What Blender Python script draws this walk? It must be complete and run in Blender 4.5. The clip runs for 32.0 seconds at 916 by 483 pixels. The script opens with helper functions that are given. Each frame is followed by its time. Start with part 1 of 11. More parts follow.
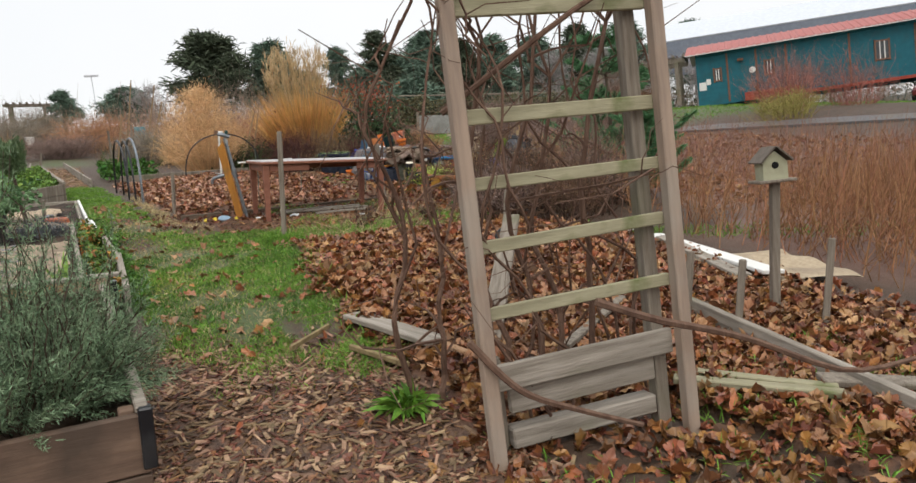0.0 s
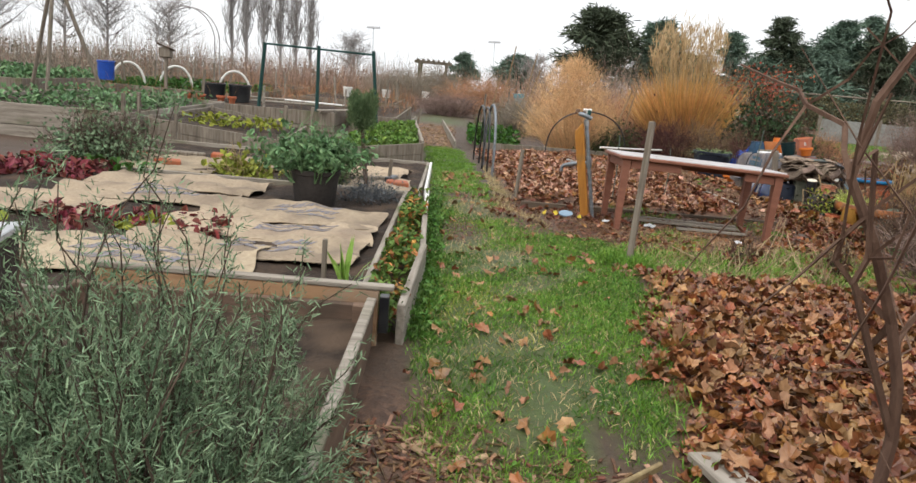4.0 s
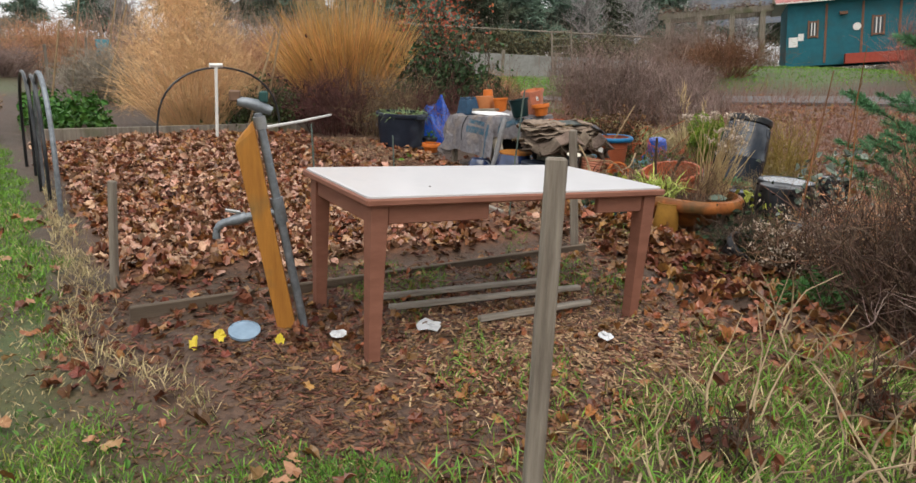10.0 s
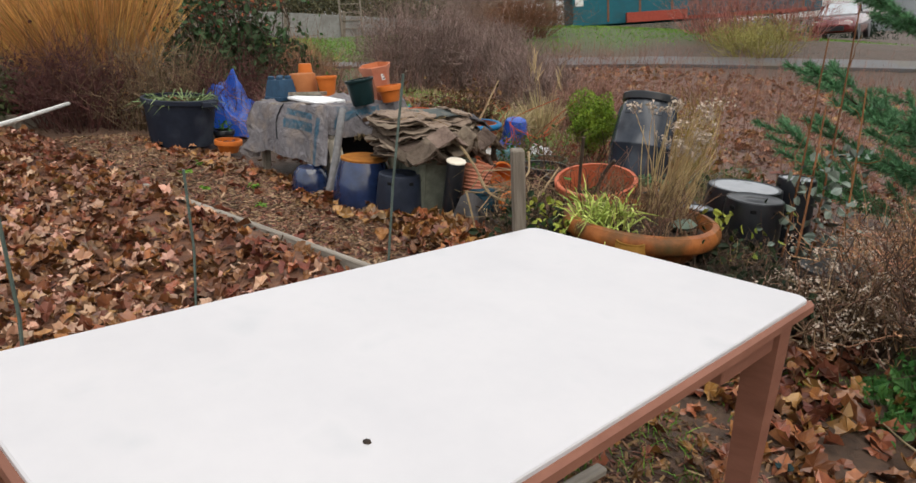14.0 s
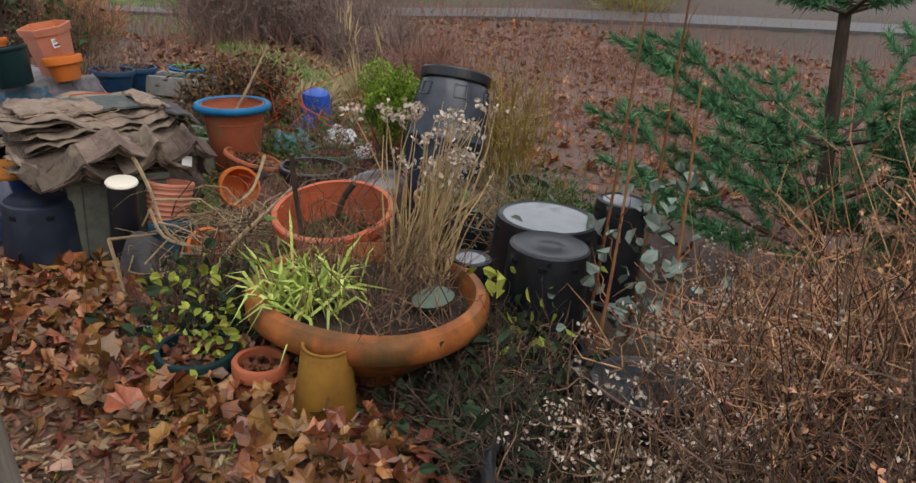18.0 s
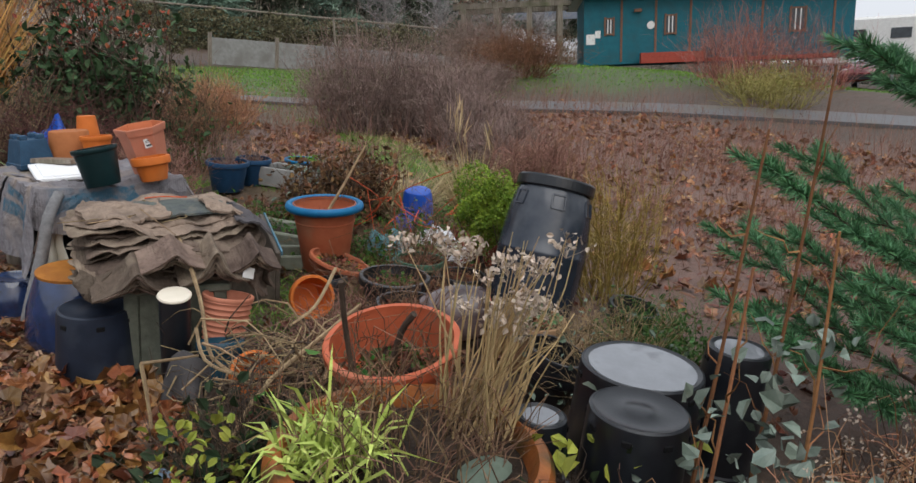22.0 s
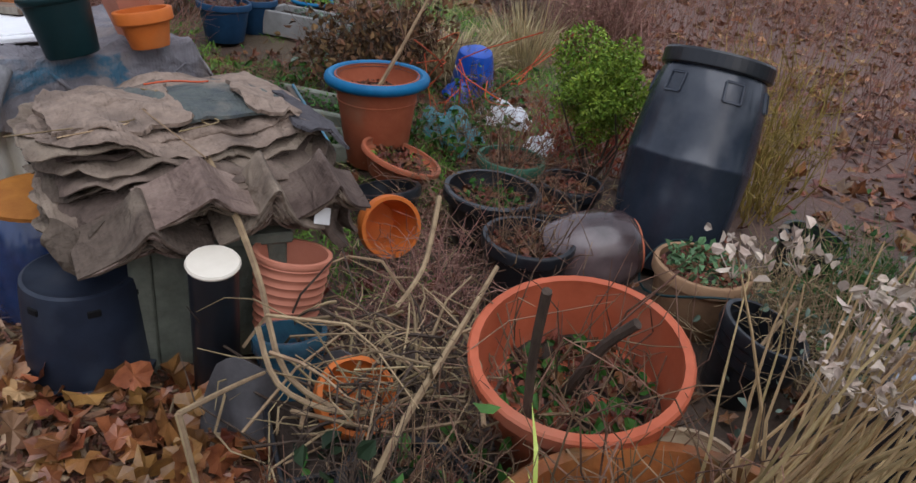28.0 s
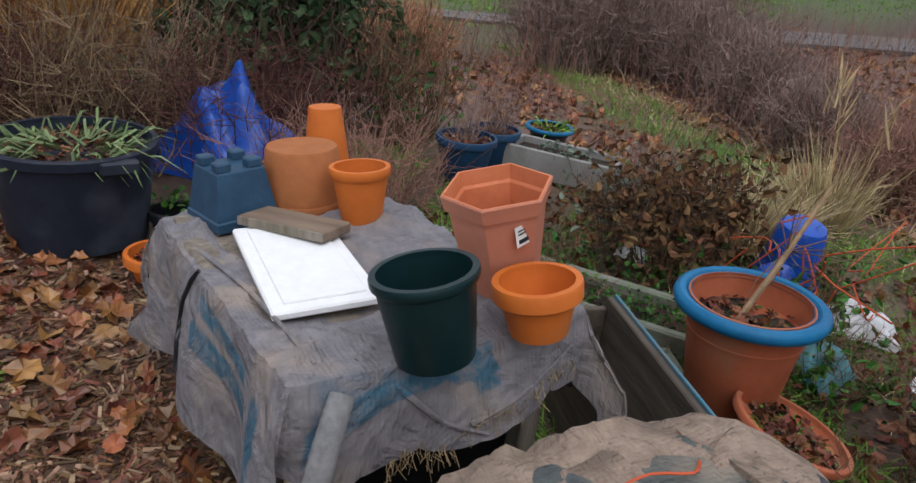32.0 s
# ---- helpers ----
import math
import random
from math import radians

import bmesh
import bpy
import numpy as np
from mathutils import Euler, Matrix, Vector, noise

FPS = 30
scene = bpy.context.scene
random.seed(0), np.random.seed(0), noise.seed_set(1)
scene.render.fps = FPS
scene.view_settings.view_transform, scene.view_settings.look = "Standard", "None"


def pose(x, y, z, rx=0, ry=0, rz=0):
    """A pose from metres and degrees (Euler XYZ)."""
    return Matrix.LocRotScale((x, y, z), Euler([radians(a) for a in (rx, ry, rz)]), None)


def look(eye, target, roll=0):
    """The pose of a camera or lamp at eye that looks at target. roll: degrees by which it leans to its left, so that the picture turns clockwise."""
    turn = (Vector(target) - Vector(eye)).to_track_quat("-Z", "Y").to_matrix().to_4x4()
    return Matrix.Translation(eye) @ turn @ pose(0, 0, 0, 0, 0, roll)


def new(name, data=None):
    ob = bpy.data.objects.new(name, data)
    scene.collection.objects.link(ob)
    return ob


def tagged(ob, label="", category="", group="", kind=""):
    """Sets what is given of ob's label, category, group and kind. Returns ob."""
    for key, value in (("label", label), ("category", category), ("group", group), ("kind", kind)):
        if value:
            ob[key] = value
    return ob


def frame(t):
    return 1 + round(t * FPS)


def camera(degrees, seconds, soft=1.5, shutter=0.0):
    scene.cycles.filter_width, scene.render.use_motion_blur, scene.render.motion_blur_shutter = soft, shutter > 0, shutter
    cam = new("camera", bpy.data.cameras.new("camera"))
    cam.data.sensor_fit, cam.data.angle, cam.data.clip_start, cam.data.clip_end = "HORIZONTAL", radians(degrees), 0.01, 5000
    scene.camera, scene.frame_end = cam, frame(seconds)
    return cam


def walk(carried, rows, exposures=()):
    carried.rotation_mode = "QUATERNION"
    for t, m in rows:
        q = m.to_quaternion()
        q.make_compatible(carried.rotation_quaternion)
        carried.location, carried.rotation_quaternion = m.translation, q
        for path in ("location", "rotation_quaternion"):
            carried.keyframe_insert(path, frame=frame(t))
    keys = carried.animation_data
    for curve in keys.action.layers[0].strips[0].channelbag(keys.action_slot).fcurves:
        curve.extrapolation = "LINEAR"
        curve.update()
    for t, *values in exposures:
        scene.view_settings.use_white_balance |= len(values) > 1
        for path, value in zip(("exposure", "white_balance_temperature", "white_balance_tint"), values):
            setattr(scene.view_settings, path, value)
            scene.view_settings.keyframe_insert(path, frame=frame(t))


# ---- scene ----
cam = camera(65.4, 32.0)
# The garden lies on a hillside: the path is given in the frame of the slope and turned upright.
SLOPE = Vector((-0.044, 0.122, 1)).rotation_difference(Vector((0, 0, 1))).to_matrix().to_4x4()
PATH = [
    (0, (-0.085, -1.152, 1.402), (0.873, 0.564, 1.028), -1.4),
    (0.5, (0.061, -1.036, 1.411), (0.836, 0.761, 0.996), -1.1),
    (1, (0.127, -0.922, 1.396), (0.848, 0.893, 0.962), 1.2),
    (1.5, (0.223, -0.637, 1.394), (0.828, 1.230, 1.005), 2.0),
    (2, (0.265, -0.440, 1.379), (0.793, 1.441, 0.947), 1.8),
    (2.5, (0.393, -0.121, 1.390), (0.783, 1.796, 0.972), 2.7),
    (3, (0.469, 0.149, 1.383), (0.658, 2.085, 0.916), 3.8),
    (3.5, (0.436, 0.425, 1.386), (0.507, 2.369, 0.921), 5.4),
    (5.5, (0.592, 1.776, 1.406), (0.573, 3.739, 1.024), 3.9),
    (6, (0.664, 2.180, 1.369), (0.679, 4.148, 1.014), 4.2),
    (6.5, (0.763, 2.569, 1.396), (0.790, 4.534, 1.027), 3.4),
    (7, (0.793, 3.006, 1.372), (1.022, 4.944, 0.935), 2.9),
    (7.5, (0.738, 3.377, 1.367), (1.091, 5.294, 0.921), 2.9),
    (8, (0.738, 3.793, 1.369), (1.135, 5.692, 0.885), 2.7),
    (8.5, (0.744, 4.166, 1.385), (1.201, 6.051, 0.900), 2.1),
    (9, (0.820, 4.522, 1.474), (1.479, 6.354, 1.019), 1.5),
    (9.5, (0.892, 4.932, 1.434), (1.725, 6.701, 1.015), 2.1),
    (10, (0.998, 5.252, 1.431), (1.988, 6.902, 0.887), 3.1),
    (10.5, (1.138, 5.579, 1.428), (2.281, 7.140, 0.918), 1.9),
    (11, (1.182, 5.952, 1.308), (2.458, 7.402, 0.787), 4.5),
    (11.5, (1.336, 6.230, 1.379), (2.574, 7.664, 0.738), 3.6),
    (12, (1.428, 6.608, 1.375), (2.752, 7.982, 0.777), 2.8),
    (12.5, (1.526, 6.836, 1.379), (2.920, 8.146, 0.798), 1.7),
    (13, (1.687, 7.082, 1.380), (3.093, 8.348, 0.731), 3.9),
    (13.5, (1.761, 7.278, 1.414), (3.125, 8.558, 0.706), 4.9),
    (14, (1.971, 7.489, 1.381), (3.397, 8.750, 0.766), 3.4),
    (14.5, (2.114, 7.604, 1.438), (3.613, 8.769, 0.809), -0.1),
    (16.5, (3.016, 7.850, 1.417), (4.572, 8.906, 0.736), 1.1),
    (17, (3.319, 7.809, 1.439), (4.890, 8.821, 0.728), 2.3),
    (17.5, (3.586, 7.770, 1.446), (5.181, 8.739, 0.724), 2.9),
    (18, (3.850, 7.791, 1.446), (5.413, 8.804, 0.717), 5.2),
    (18.5, (4.006, 7.810, 1.442), (5.491, 8.937, 0.719), 5.1),
    (19, (4.139, 7.811, 1.428), (5.451, 9.132, 0.697), 6.6),
    (19.5, (4.180, 7.825, 1.449), (5.263, 9.347, 0.736), 5.7),
    (20, (4.183, 7.827, 1.457), (5.165, 9.416, 0.742), 4.3),
    (20.5, (4.226, 7.874, 1.468), (5.284, 9.414, 0.755), 4.3),
    (21, (4.238, 7.956, 1.479), (5.382, 9.470, 0.848), 5.2),
    (21.5, (4.285, 7.977, 1.497), (5.494, 9.463, 0.923), 4.5),
    (22, (4.352, 7.940, 1.520), (5.741, 9.275, 0.983), 5.0),
    (22.5, (4.368, 7.897, 1.540), (5.891, 9.086, 1.027), 4.9),
    (23, (4.361, 7.932, 1.525), (5.906, 9.084, 0.993), 4.3),
    (23.5, (4.278, 8.030, 1.564), (5.628, 9.418, 1.066), 3.7),
    (24, (4.202, 8.085, 1.557), (5.387, 9.636, 1.125), 4.2),
    (24.5, (4.209, 8.093, 1.518), (5.306, 9.707, 1.082), 4.3),
    (25, (4.296, 8.084, 1.485), (5.517, 9.550, 0.882), 4.5),
    (25.5, (4.332, 8.199, 1.444), (5.622, 9.579, 0.786), 4.7),
    (27.5, (4.660, 9.050, 1.352), (6.036, 10.165, 0.423), 6.2),
    (28, (4.779, 9.253, 1.375), (6.126, 10.397, 0.438), 7.7),
    (28.5, (4.839, 9.439, 1.368), (6.041, 10.700, 0.385), 8.5),
    (29, (4.849, 9.695, 1.367), (6.048, 10.976, 0.407), 8.9),
    (29.5, (4.857, 9.915, 1.339), (5.979, 11.245, 0.355), 10.0),
    (30, (4.838, 10.236, 1.309), (5.924, 11.593, 0.319), 8.6),
    (30.5, (4.861, 10.405, 1.358), (5.856, 11.802, 0.329), 8.2),
    (31, (4.901, 10.620, 1.416), (5.963, 12.005, 0.439), 7.4),
    (31.5, (4.924, 10.779, 1.438), (6.013, 12.176, 0.510), 6.3),
    (32, (4.913, 10.838, 1.463), (6.046, 12.277, 0.658), 7.1),
]
walk(cam, [(t, SLOPE @ look(eye, target, roll)) for t, eye, target, roll in PATH], [(0, 0.18, 6500, 10), (3, 0.33, 6450, 10), (6, 0.38, 6500, 10), (9, 0.32, 6500, 10), (12, 0.24, 6500, 10), (14, 0.14, 6500, 10), (18, -0.02, 6250, 12), (21, -0.04, 6250, 11), (24, 0.04, 5750, 11), (28, -0.2, 5720, 15), (32, -0.13, 5980, 13)])

# ---- light ----
WORLD = bpy.data.worlds.new("overcast")
scene.world = WORLD
WORLD.use_nodes = True
_n, _l = WORLD.node_tree.nodes, WORLD.node_tree.links
_sky = _n.new("ShaderNodeTexSky")
_sky.sky_type, _sky.sun_disc = "NISHITA", False
_sky.sun_elevation, _sky.sun_rotation = radians(28), radians(200)
_sky.air_density, _sky.dust_density, _sky.ozone_density = 1.0, 6.0, 1.0
_gain = _n.new("ShaderNodeVectorMath")
_gain.operation = "SCALE"
_gain.inputs["Scale"].default_value = 0.09
_cloud = _n.new("ShaderNodeTexNoise")
_cloud.inputs["Scale"].default_value = 1.3
_cloud.inputs["Detail"].default_value = 5
_grey = _n.new("ShaderNodeValToRGB")
_grey.color_ramp.elements[0].position, _grey.color_ramp.elements[0].color = 0.3, (0.90, 0.925, 0.945, 1)
_grey.color_ramp.elements[1].position, _grey.color_ramp.elements[1].color = 0.7, (1.0, 1.0, 1.0, 1)
_mix = _n.new("ShaderNodeMix")
_mix.data_type = "RGBA"
_mix.inputs["Factor"].default_value = 0.85
_l.new(_sky.outputs["Color"], _gain.inputs[0])
_l.new(_cloud.outputs["Fac"], _grey.inputs["Fac"])
_l.new(_gain.outputs["Vector"], _mix.inputs["A"])
_l.new(_grey.outputs["Color"], _mix.inputs["B"])
_l.new(_mix.outputs["Result"], _n["Background"].inputs["Color"])
_n["Background"].inputs["Strength"].default_value = 1.0
SUN = new("sun", bpy.data.lights.new("sun", "SUN"))
SUN.data.energy, SUN.data.angle, SUN.data.color = 1.75, radians(60), (1.0, 0.95, 0.87)
SUN.matrix_world = look((0, 0, 30), (6, 14, 0))

# ---- materials ----
MATS = {}


def mat(name, c1, c2=None, rough=0.8, scale=12.0, bump=0.25, metal=0.0, vary=0.0, stain=None, stain_scale=1.6, stain_at=0.55, stretch=(1, 1, 1), coat=0.0, objvary=0.0, trans=0.0):
    if name in MATS:
        return MATS[name]
    m = bpy.data.materials.new(name)
    m.use_nodes = True
    n, l = m.node_tree.nodes, m.node_tree.links
    b = n["Principled BSDF"]
    c2 = c2 or tuple(v * 0.7 for v in c1)
    tc = n.new("ShaderNodeTexCoord")
    mp = n.new("ShaderNodeMapping")
    mp.inputs["Scale"].default_value = stretch
    l.new(tc.outputs["Object"], mp.inputs["Vector"])
    no = n.new("ShaderNodeTexNoise")
    no.inputs["Scale"].default_value, no.inputs["Detail"].default_value, no.inputs["Roughness"].default_value = scale, 6, 0.65
    l.new(mp.outputs["Vector"], no.inputs["Vector"])
    ra = n.new("ShaderNodeValToRGB")
    ra.color_ramp.elements[0].position, ra.color_ramp.elements[1].position = 0.34, 0.66
    ra.color_ramp.elements[0].color, ra.color_ramp.elements[1].color = (*c2, 1), (*c1, 1)
    l.new(no.outputs["Fac"], ra.inputs["Fac"])
    out = ra.outputs["Color"]
    if stain:
        s = n.new("ShaderNodeTexNoise")
        s.inputs["Scale"].default_value, s.inputs["Detail"].default_value = stain_scale, 7
        l.new(tc.outputs["Object"], s.inputs["Vector"])
        sr = n.new("ShaderNodeMapRange")
        sr.inputs["From Min"].default_value, sr.inputs["From Max"].default_value = stain_at - 0.06, stain_at + 0.12
        l.new(s.outputs["Fac"], sr.inputs["Value"])
        sm = n.new("ShaderNodeMix")
        sm.data_type = "RGBA"
        l.new(sr.outputs["Result"], sm.inputs["Factor"])
        l.new(out, sm.inputs["A"])
        sm.inputs["B"].default_value = (*stain, 1)
        out = sm.outputs["Result"]
    if vary or objvary:
        src = n.new("ShaderNodeObjectInfo").outputs["Random"] if objvary else n.new("ShaderNodeNewGeometry").outputs["Random Per Island"]
        v = objvary or vary
        hs = n.new("ShaderNodeHueSaturation")
        mr = n.new("ShaderNodeMapRange")
        mr.inputs["To Min"].default_value, mr.inputs["To Max"].default_value = 1 - v, 1 + v
        l.new(src, mr.inputs["Value"])
        l.new(mr.outputs["Result"], hs.inputs["Value"])
        hh = n.new("ShaderNodeMapRange")
        hh.inputs["To Min"].default_value, hh.inputs["To Max"].default_value = 0.5 - v * 0.04, 0.5 + v * 0.04
        wn = n.new("ShaderNodeTexWhiteNoise")
        wn.noise_dimensions = "1D"
        l.new(src, wn.inputs["W"])
        l.new(wn.outputs["Value"], hh.inputs["Value"])
        l.new(hh.outputs["Result"], hs.inputs["Hue"])
        l.new(out, hs.inputs["Color"])
        out = hs.outputs["Color"]
    l.new(out, b.inputs["Base Color"])
    b.inputs["Roughness"].default_value, b.inputs["Metallic"].default_value = rough, metal
    b.inputs["Coat Weight"].default_value = coat
    b.inputs["Specular IOR Level"].default_value = 0.5 if rough < 0.35 else 0.22
    if trans:
        b.inputs["Subsurface Weight"].default_value = 0.0
    if bump:
        bp = n.new("ShaderNodeBump")
        bp.inputs["Strength"].default_value, bp.inputs["Distance"].default_value = bump, 0.02
        l.new(no.outputs["Fac"], bp.inputs["Height"])
        l.new(bp.outputs["Normal"], b.inputs["Normal"])
    MATS[name] = m
    return m


WOODGREY = mat("weathered wood", (0.285, 0.25, 0.205), (0.135, 0.112, 0.09), 0.8, 26, 0.6, stretch=(1, 1, 0.08), stain=(0.12, 0.125, 0.07), stain_at=0.6)
WOODRAIL = mat("weathered board", (0.37, 0.335, 0.29), (0.19, 0.165, 0.135), 0.82, 24, 0.6, stretch=(0.08, 1, 1), stain=(0.14, 0.145, 0.085), stain_at=0.6)
POSTWOOD = mat("trellis post", (0.38, 0.29, 0.225), (0.26, 0.20, 0.16), 0.8, 18, 0.4, stretch=(1, 1, 0.1), stain=(0.33, 0.30, 0.26), stain_at=0.56)
SLATWOOD = mat("mossy slat", (0.37, 0.345, 0.235), (0.23, 0.215, 0.14), 0.85, 16, 0.5, stretch=(0.15, 1, 1), stain=(0.13, 0.15, 0.06), stain_scale=5, stain_at=0.6)
CEDAR = mat("new cedar board", (0.42, 0.26, 0.15), (0.30, 0.18, 0.10), 0.75, 16, 0.3, stretch=(0.12, 1, 1), stain=(0.28, 0.24, 0.2))
ORANGEWOOD = mat("orange painted plank", (0.50, 0.225, 0.042), (0.30, 0.125, 0.026), 0.6, 18, 0.5, stretch=(1, 1, 0.12), stain=(0.17, 0.125, 0.055), stain_scale=3.5, stain_at=0.58)
TABLEPAINT = mat("brown painted table wood", (0.27, 0.12, 0.082), (0.215, 0.092, 0.062), 0.55, 20, 0.15, stretch=(0.3, 0.3, 1))
TABLETOP = mat("white laminate", (0.60, 0.585, 0.60), (0.55, 0.54, 0.56), 0.34, 3, 0.01, coat=0.2, stain=(0.52, 0.52, 0.54), stain_scale=6, stain_at=0.64)
PVC = mat("white plastic", (0.78, 0.78, 0.76), (0.66, 0.66, 0.63), 0.4, 10, 0.05)
GALV = mat("galvanised pipe", (0.27, 0.295, 0.325), (0.15, 0.17, 0.19), 0.5, 22, 0.25, metal=0.55, stain=(0.11, 0.10, 0.085), stain_scale=6, stain_at=0.62)
STEELCLAMP = mat("steel clamp", (0.45, 0.46, 0.47), (0.3, 0.3, 0.3), 0.4, 12, 0.1, metal=0.8)
BLACKPLASTIC = mat("black plastic", (0.014, 0.016, 0.020), (0.008, 0.009, 0.012), 0.3, 9, 0.06, stain=(0.035, 0.037, 0.04), stain_scale=3)
BARRELPLASTIC = mat("dark blue-grey plastic", (0.030, 0.038, 0.055), (0.018, 0.024, 0.036), 0.2, 6, 0.05, stain=(0.07, 0.077, 0.09), stain_scale=2.5, stain_at=0.56)
BLUEBLACK = mat("navy plastic", (0.02, 0.027, 0.045), (0.014, 0.018, 0.03), 0.45, 9, 0.05, stain=(0.05, 0.06, 0.08), stain_scale=3)
TERRA = mat("terracotta plastic", (0.42, 0.125, 0.06), (0.34, 0.095, 0.045), 0.6, 10, 0.1, stain=(0.34, 0.15, 0.085), stain_scale=4)
TERRACLAY = mat("weathered terracotta", (0.40, 0.14, 0.038), (0.19, 0.06, 0.019), 0.42, 7, 0.4, stain=(0.085, 0.055, 0.022), stain_scale=5, stain_at=0.54)
ORANGE = mat("orange plastic pot", (0.62, 0.17, 0.03), (0.52, 0.135, 0.022), 0.5, 9, 0.06, stain=(0.42, 0.15, 0.05), stain_scale=4, stain_at=0.6)
PALETERRA = mat("pale salmon plastic", (0.55, 0.22, 0.14), (0.47, 0.18, 0.11), 0.55, 8, 0.06)
REDPLASTIC = mat("red orange plastic", (0.52, 0.13, 0.06), (0.42, 0.10, 0.045), 0.42, 9, 0.06, stain=(0.45, 0.17, 0.1), stain_scale=3)
BLUERIM = mat("blue plastic rim", (0.015, 0.16, 0.34), (0.012, 0.12, 0.27), 0.45, 10, 0.1)
BLUEPLASTIC = mat("bright blue plastic", (0.012, 0.085, 0.48), (0.01, 0.06, 0.34), 0.32, 8, 0.1)
DARKBLUE = mat("dark blue plastic", (0.018, 0.06, 0.13), (0.012, 0.04, 0.09), 0.4, 8, 0.08)
BLUEGLAZE = mat("blue glazed ceramic", (0.022, 0.045, 0.13), (0.008, 0.014, 0.04), 0.16, 5, 0.05, coat=0.8, stain=(0.05, 0.085, 0.18), stain_scale=3)
BROWNGLAZE = mat("brown glazed ceramic", (0.07, 0.045, 0.045), (0.03, 0.018, 0.018), 0.25, 6, 0.05, coat=0.4, stain=(0.16, 0.12, 0.12), stain_scale=2.5)
GREENPLASTIC = mat("dark green plastic", (0.009, 0.032, 0.035), (0.006, 0.022, 0.024), 0.42, 9, 0.05)
BURLAP = mat("burlap", (0.42, 0.345, 0.25), (0.33, 0.262, 0.185), 0.95, 30, 0.0, stain=(0.25, 0.20, 0.15), stain_scale=2.2, stain_at=0.54, objvary=0.12)
BURLAPDARK = mat("weathered burlap", (0.175, 0.13, 0.102), (0.105, 0.077, 0.06), 0.95, 26, 0.0, stain=(0.25, 0.195, 0.15), stain_scale=5, stain_at=0.57, objvary=0.35)
CLOTH = mat("grey burlap cloth", (0.235, 0.225, 0.24), (0.155, 0.148, 0.16), 0.95, 22, 0.0, stain=(0.29, 0.245, 0.215), stain_scale=4.5, stain_at=0.57)


def weave(m, threads=170.0, folds=7.0, depth=0.012):
    """Gives a cloth its crossing threads and its soft creases."""
    n, l = m.node_tree.nodes, m.node_tree.links
    tc = n.new("ShaderNodeTexCoord")
    total = None
    for axis in ("X", "Y"):
        w = n.new("ShaderNodeTexWave")
        w.bands_direction = axis
        w.inputs["Scale"].default_value, w.inputs["Distortion"].default_value, w.inputs["Detail"].default_value = threads / 6.283, 2.0, 2
        w.inputs["Detail Scale"].default_value = 3.0
        l.new(tc.outputs["Object"], w.inputs["Vector"])
        if total is None:
            total = w.outputs["Fac"]
        else:
            a = n.new("ShaderNodeMath")
            l.new(total, a.inputs[0])
            l.new(w.outputs["Fac"], a.inputs[1])
            total = a.outputs["Value"]
    fold = n.new("ShaderNodeTexNoise")
    fold.inputs["Scale"].default_value, fold.inputs["Detail"].default_value, fold.inputs["Distortion"].default_value = folds, 5, 1.6
    l.new(tc.outputs["Object"], fold.inputs["Vector"])
    soft = n.new("ShaderNodeBump")
    soft.inputs["Strength"].default_value, soft.inputs["Distance"].default_value = 0.9, depth * 3
    l.new(fold.outputs["Fac"], soft.inputs["Height"])
    fine = n.new("ShaderNodeBump")
    fine.inputs["Strength"].default_value, fine.inputs["Distance"].default_value = 0.5, 0.0015
    l.new(total, fine.inputs["Height"])
    l.new(soft.outputs["Normal"], fine.inputs["Normal"])
    l.new(fine.outputs["Normal"], n["Principled BSDF"].inputs["Normal"])
    return m


for _m in (BURLAP, BURLAPDARK, CLOTH):
    weave(_m)


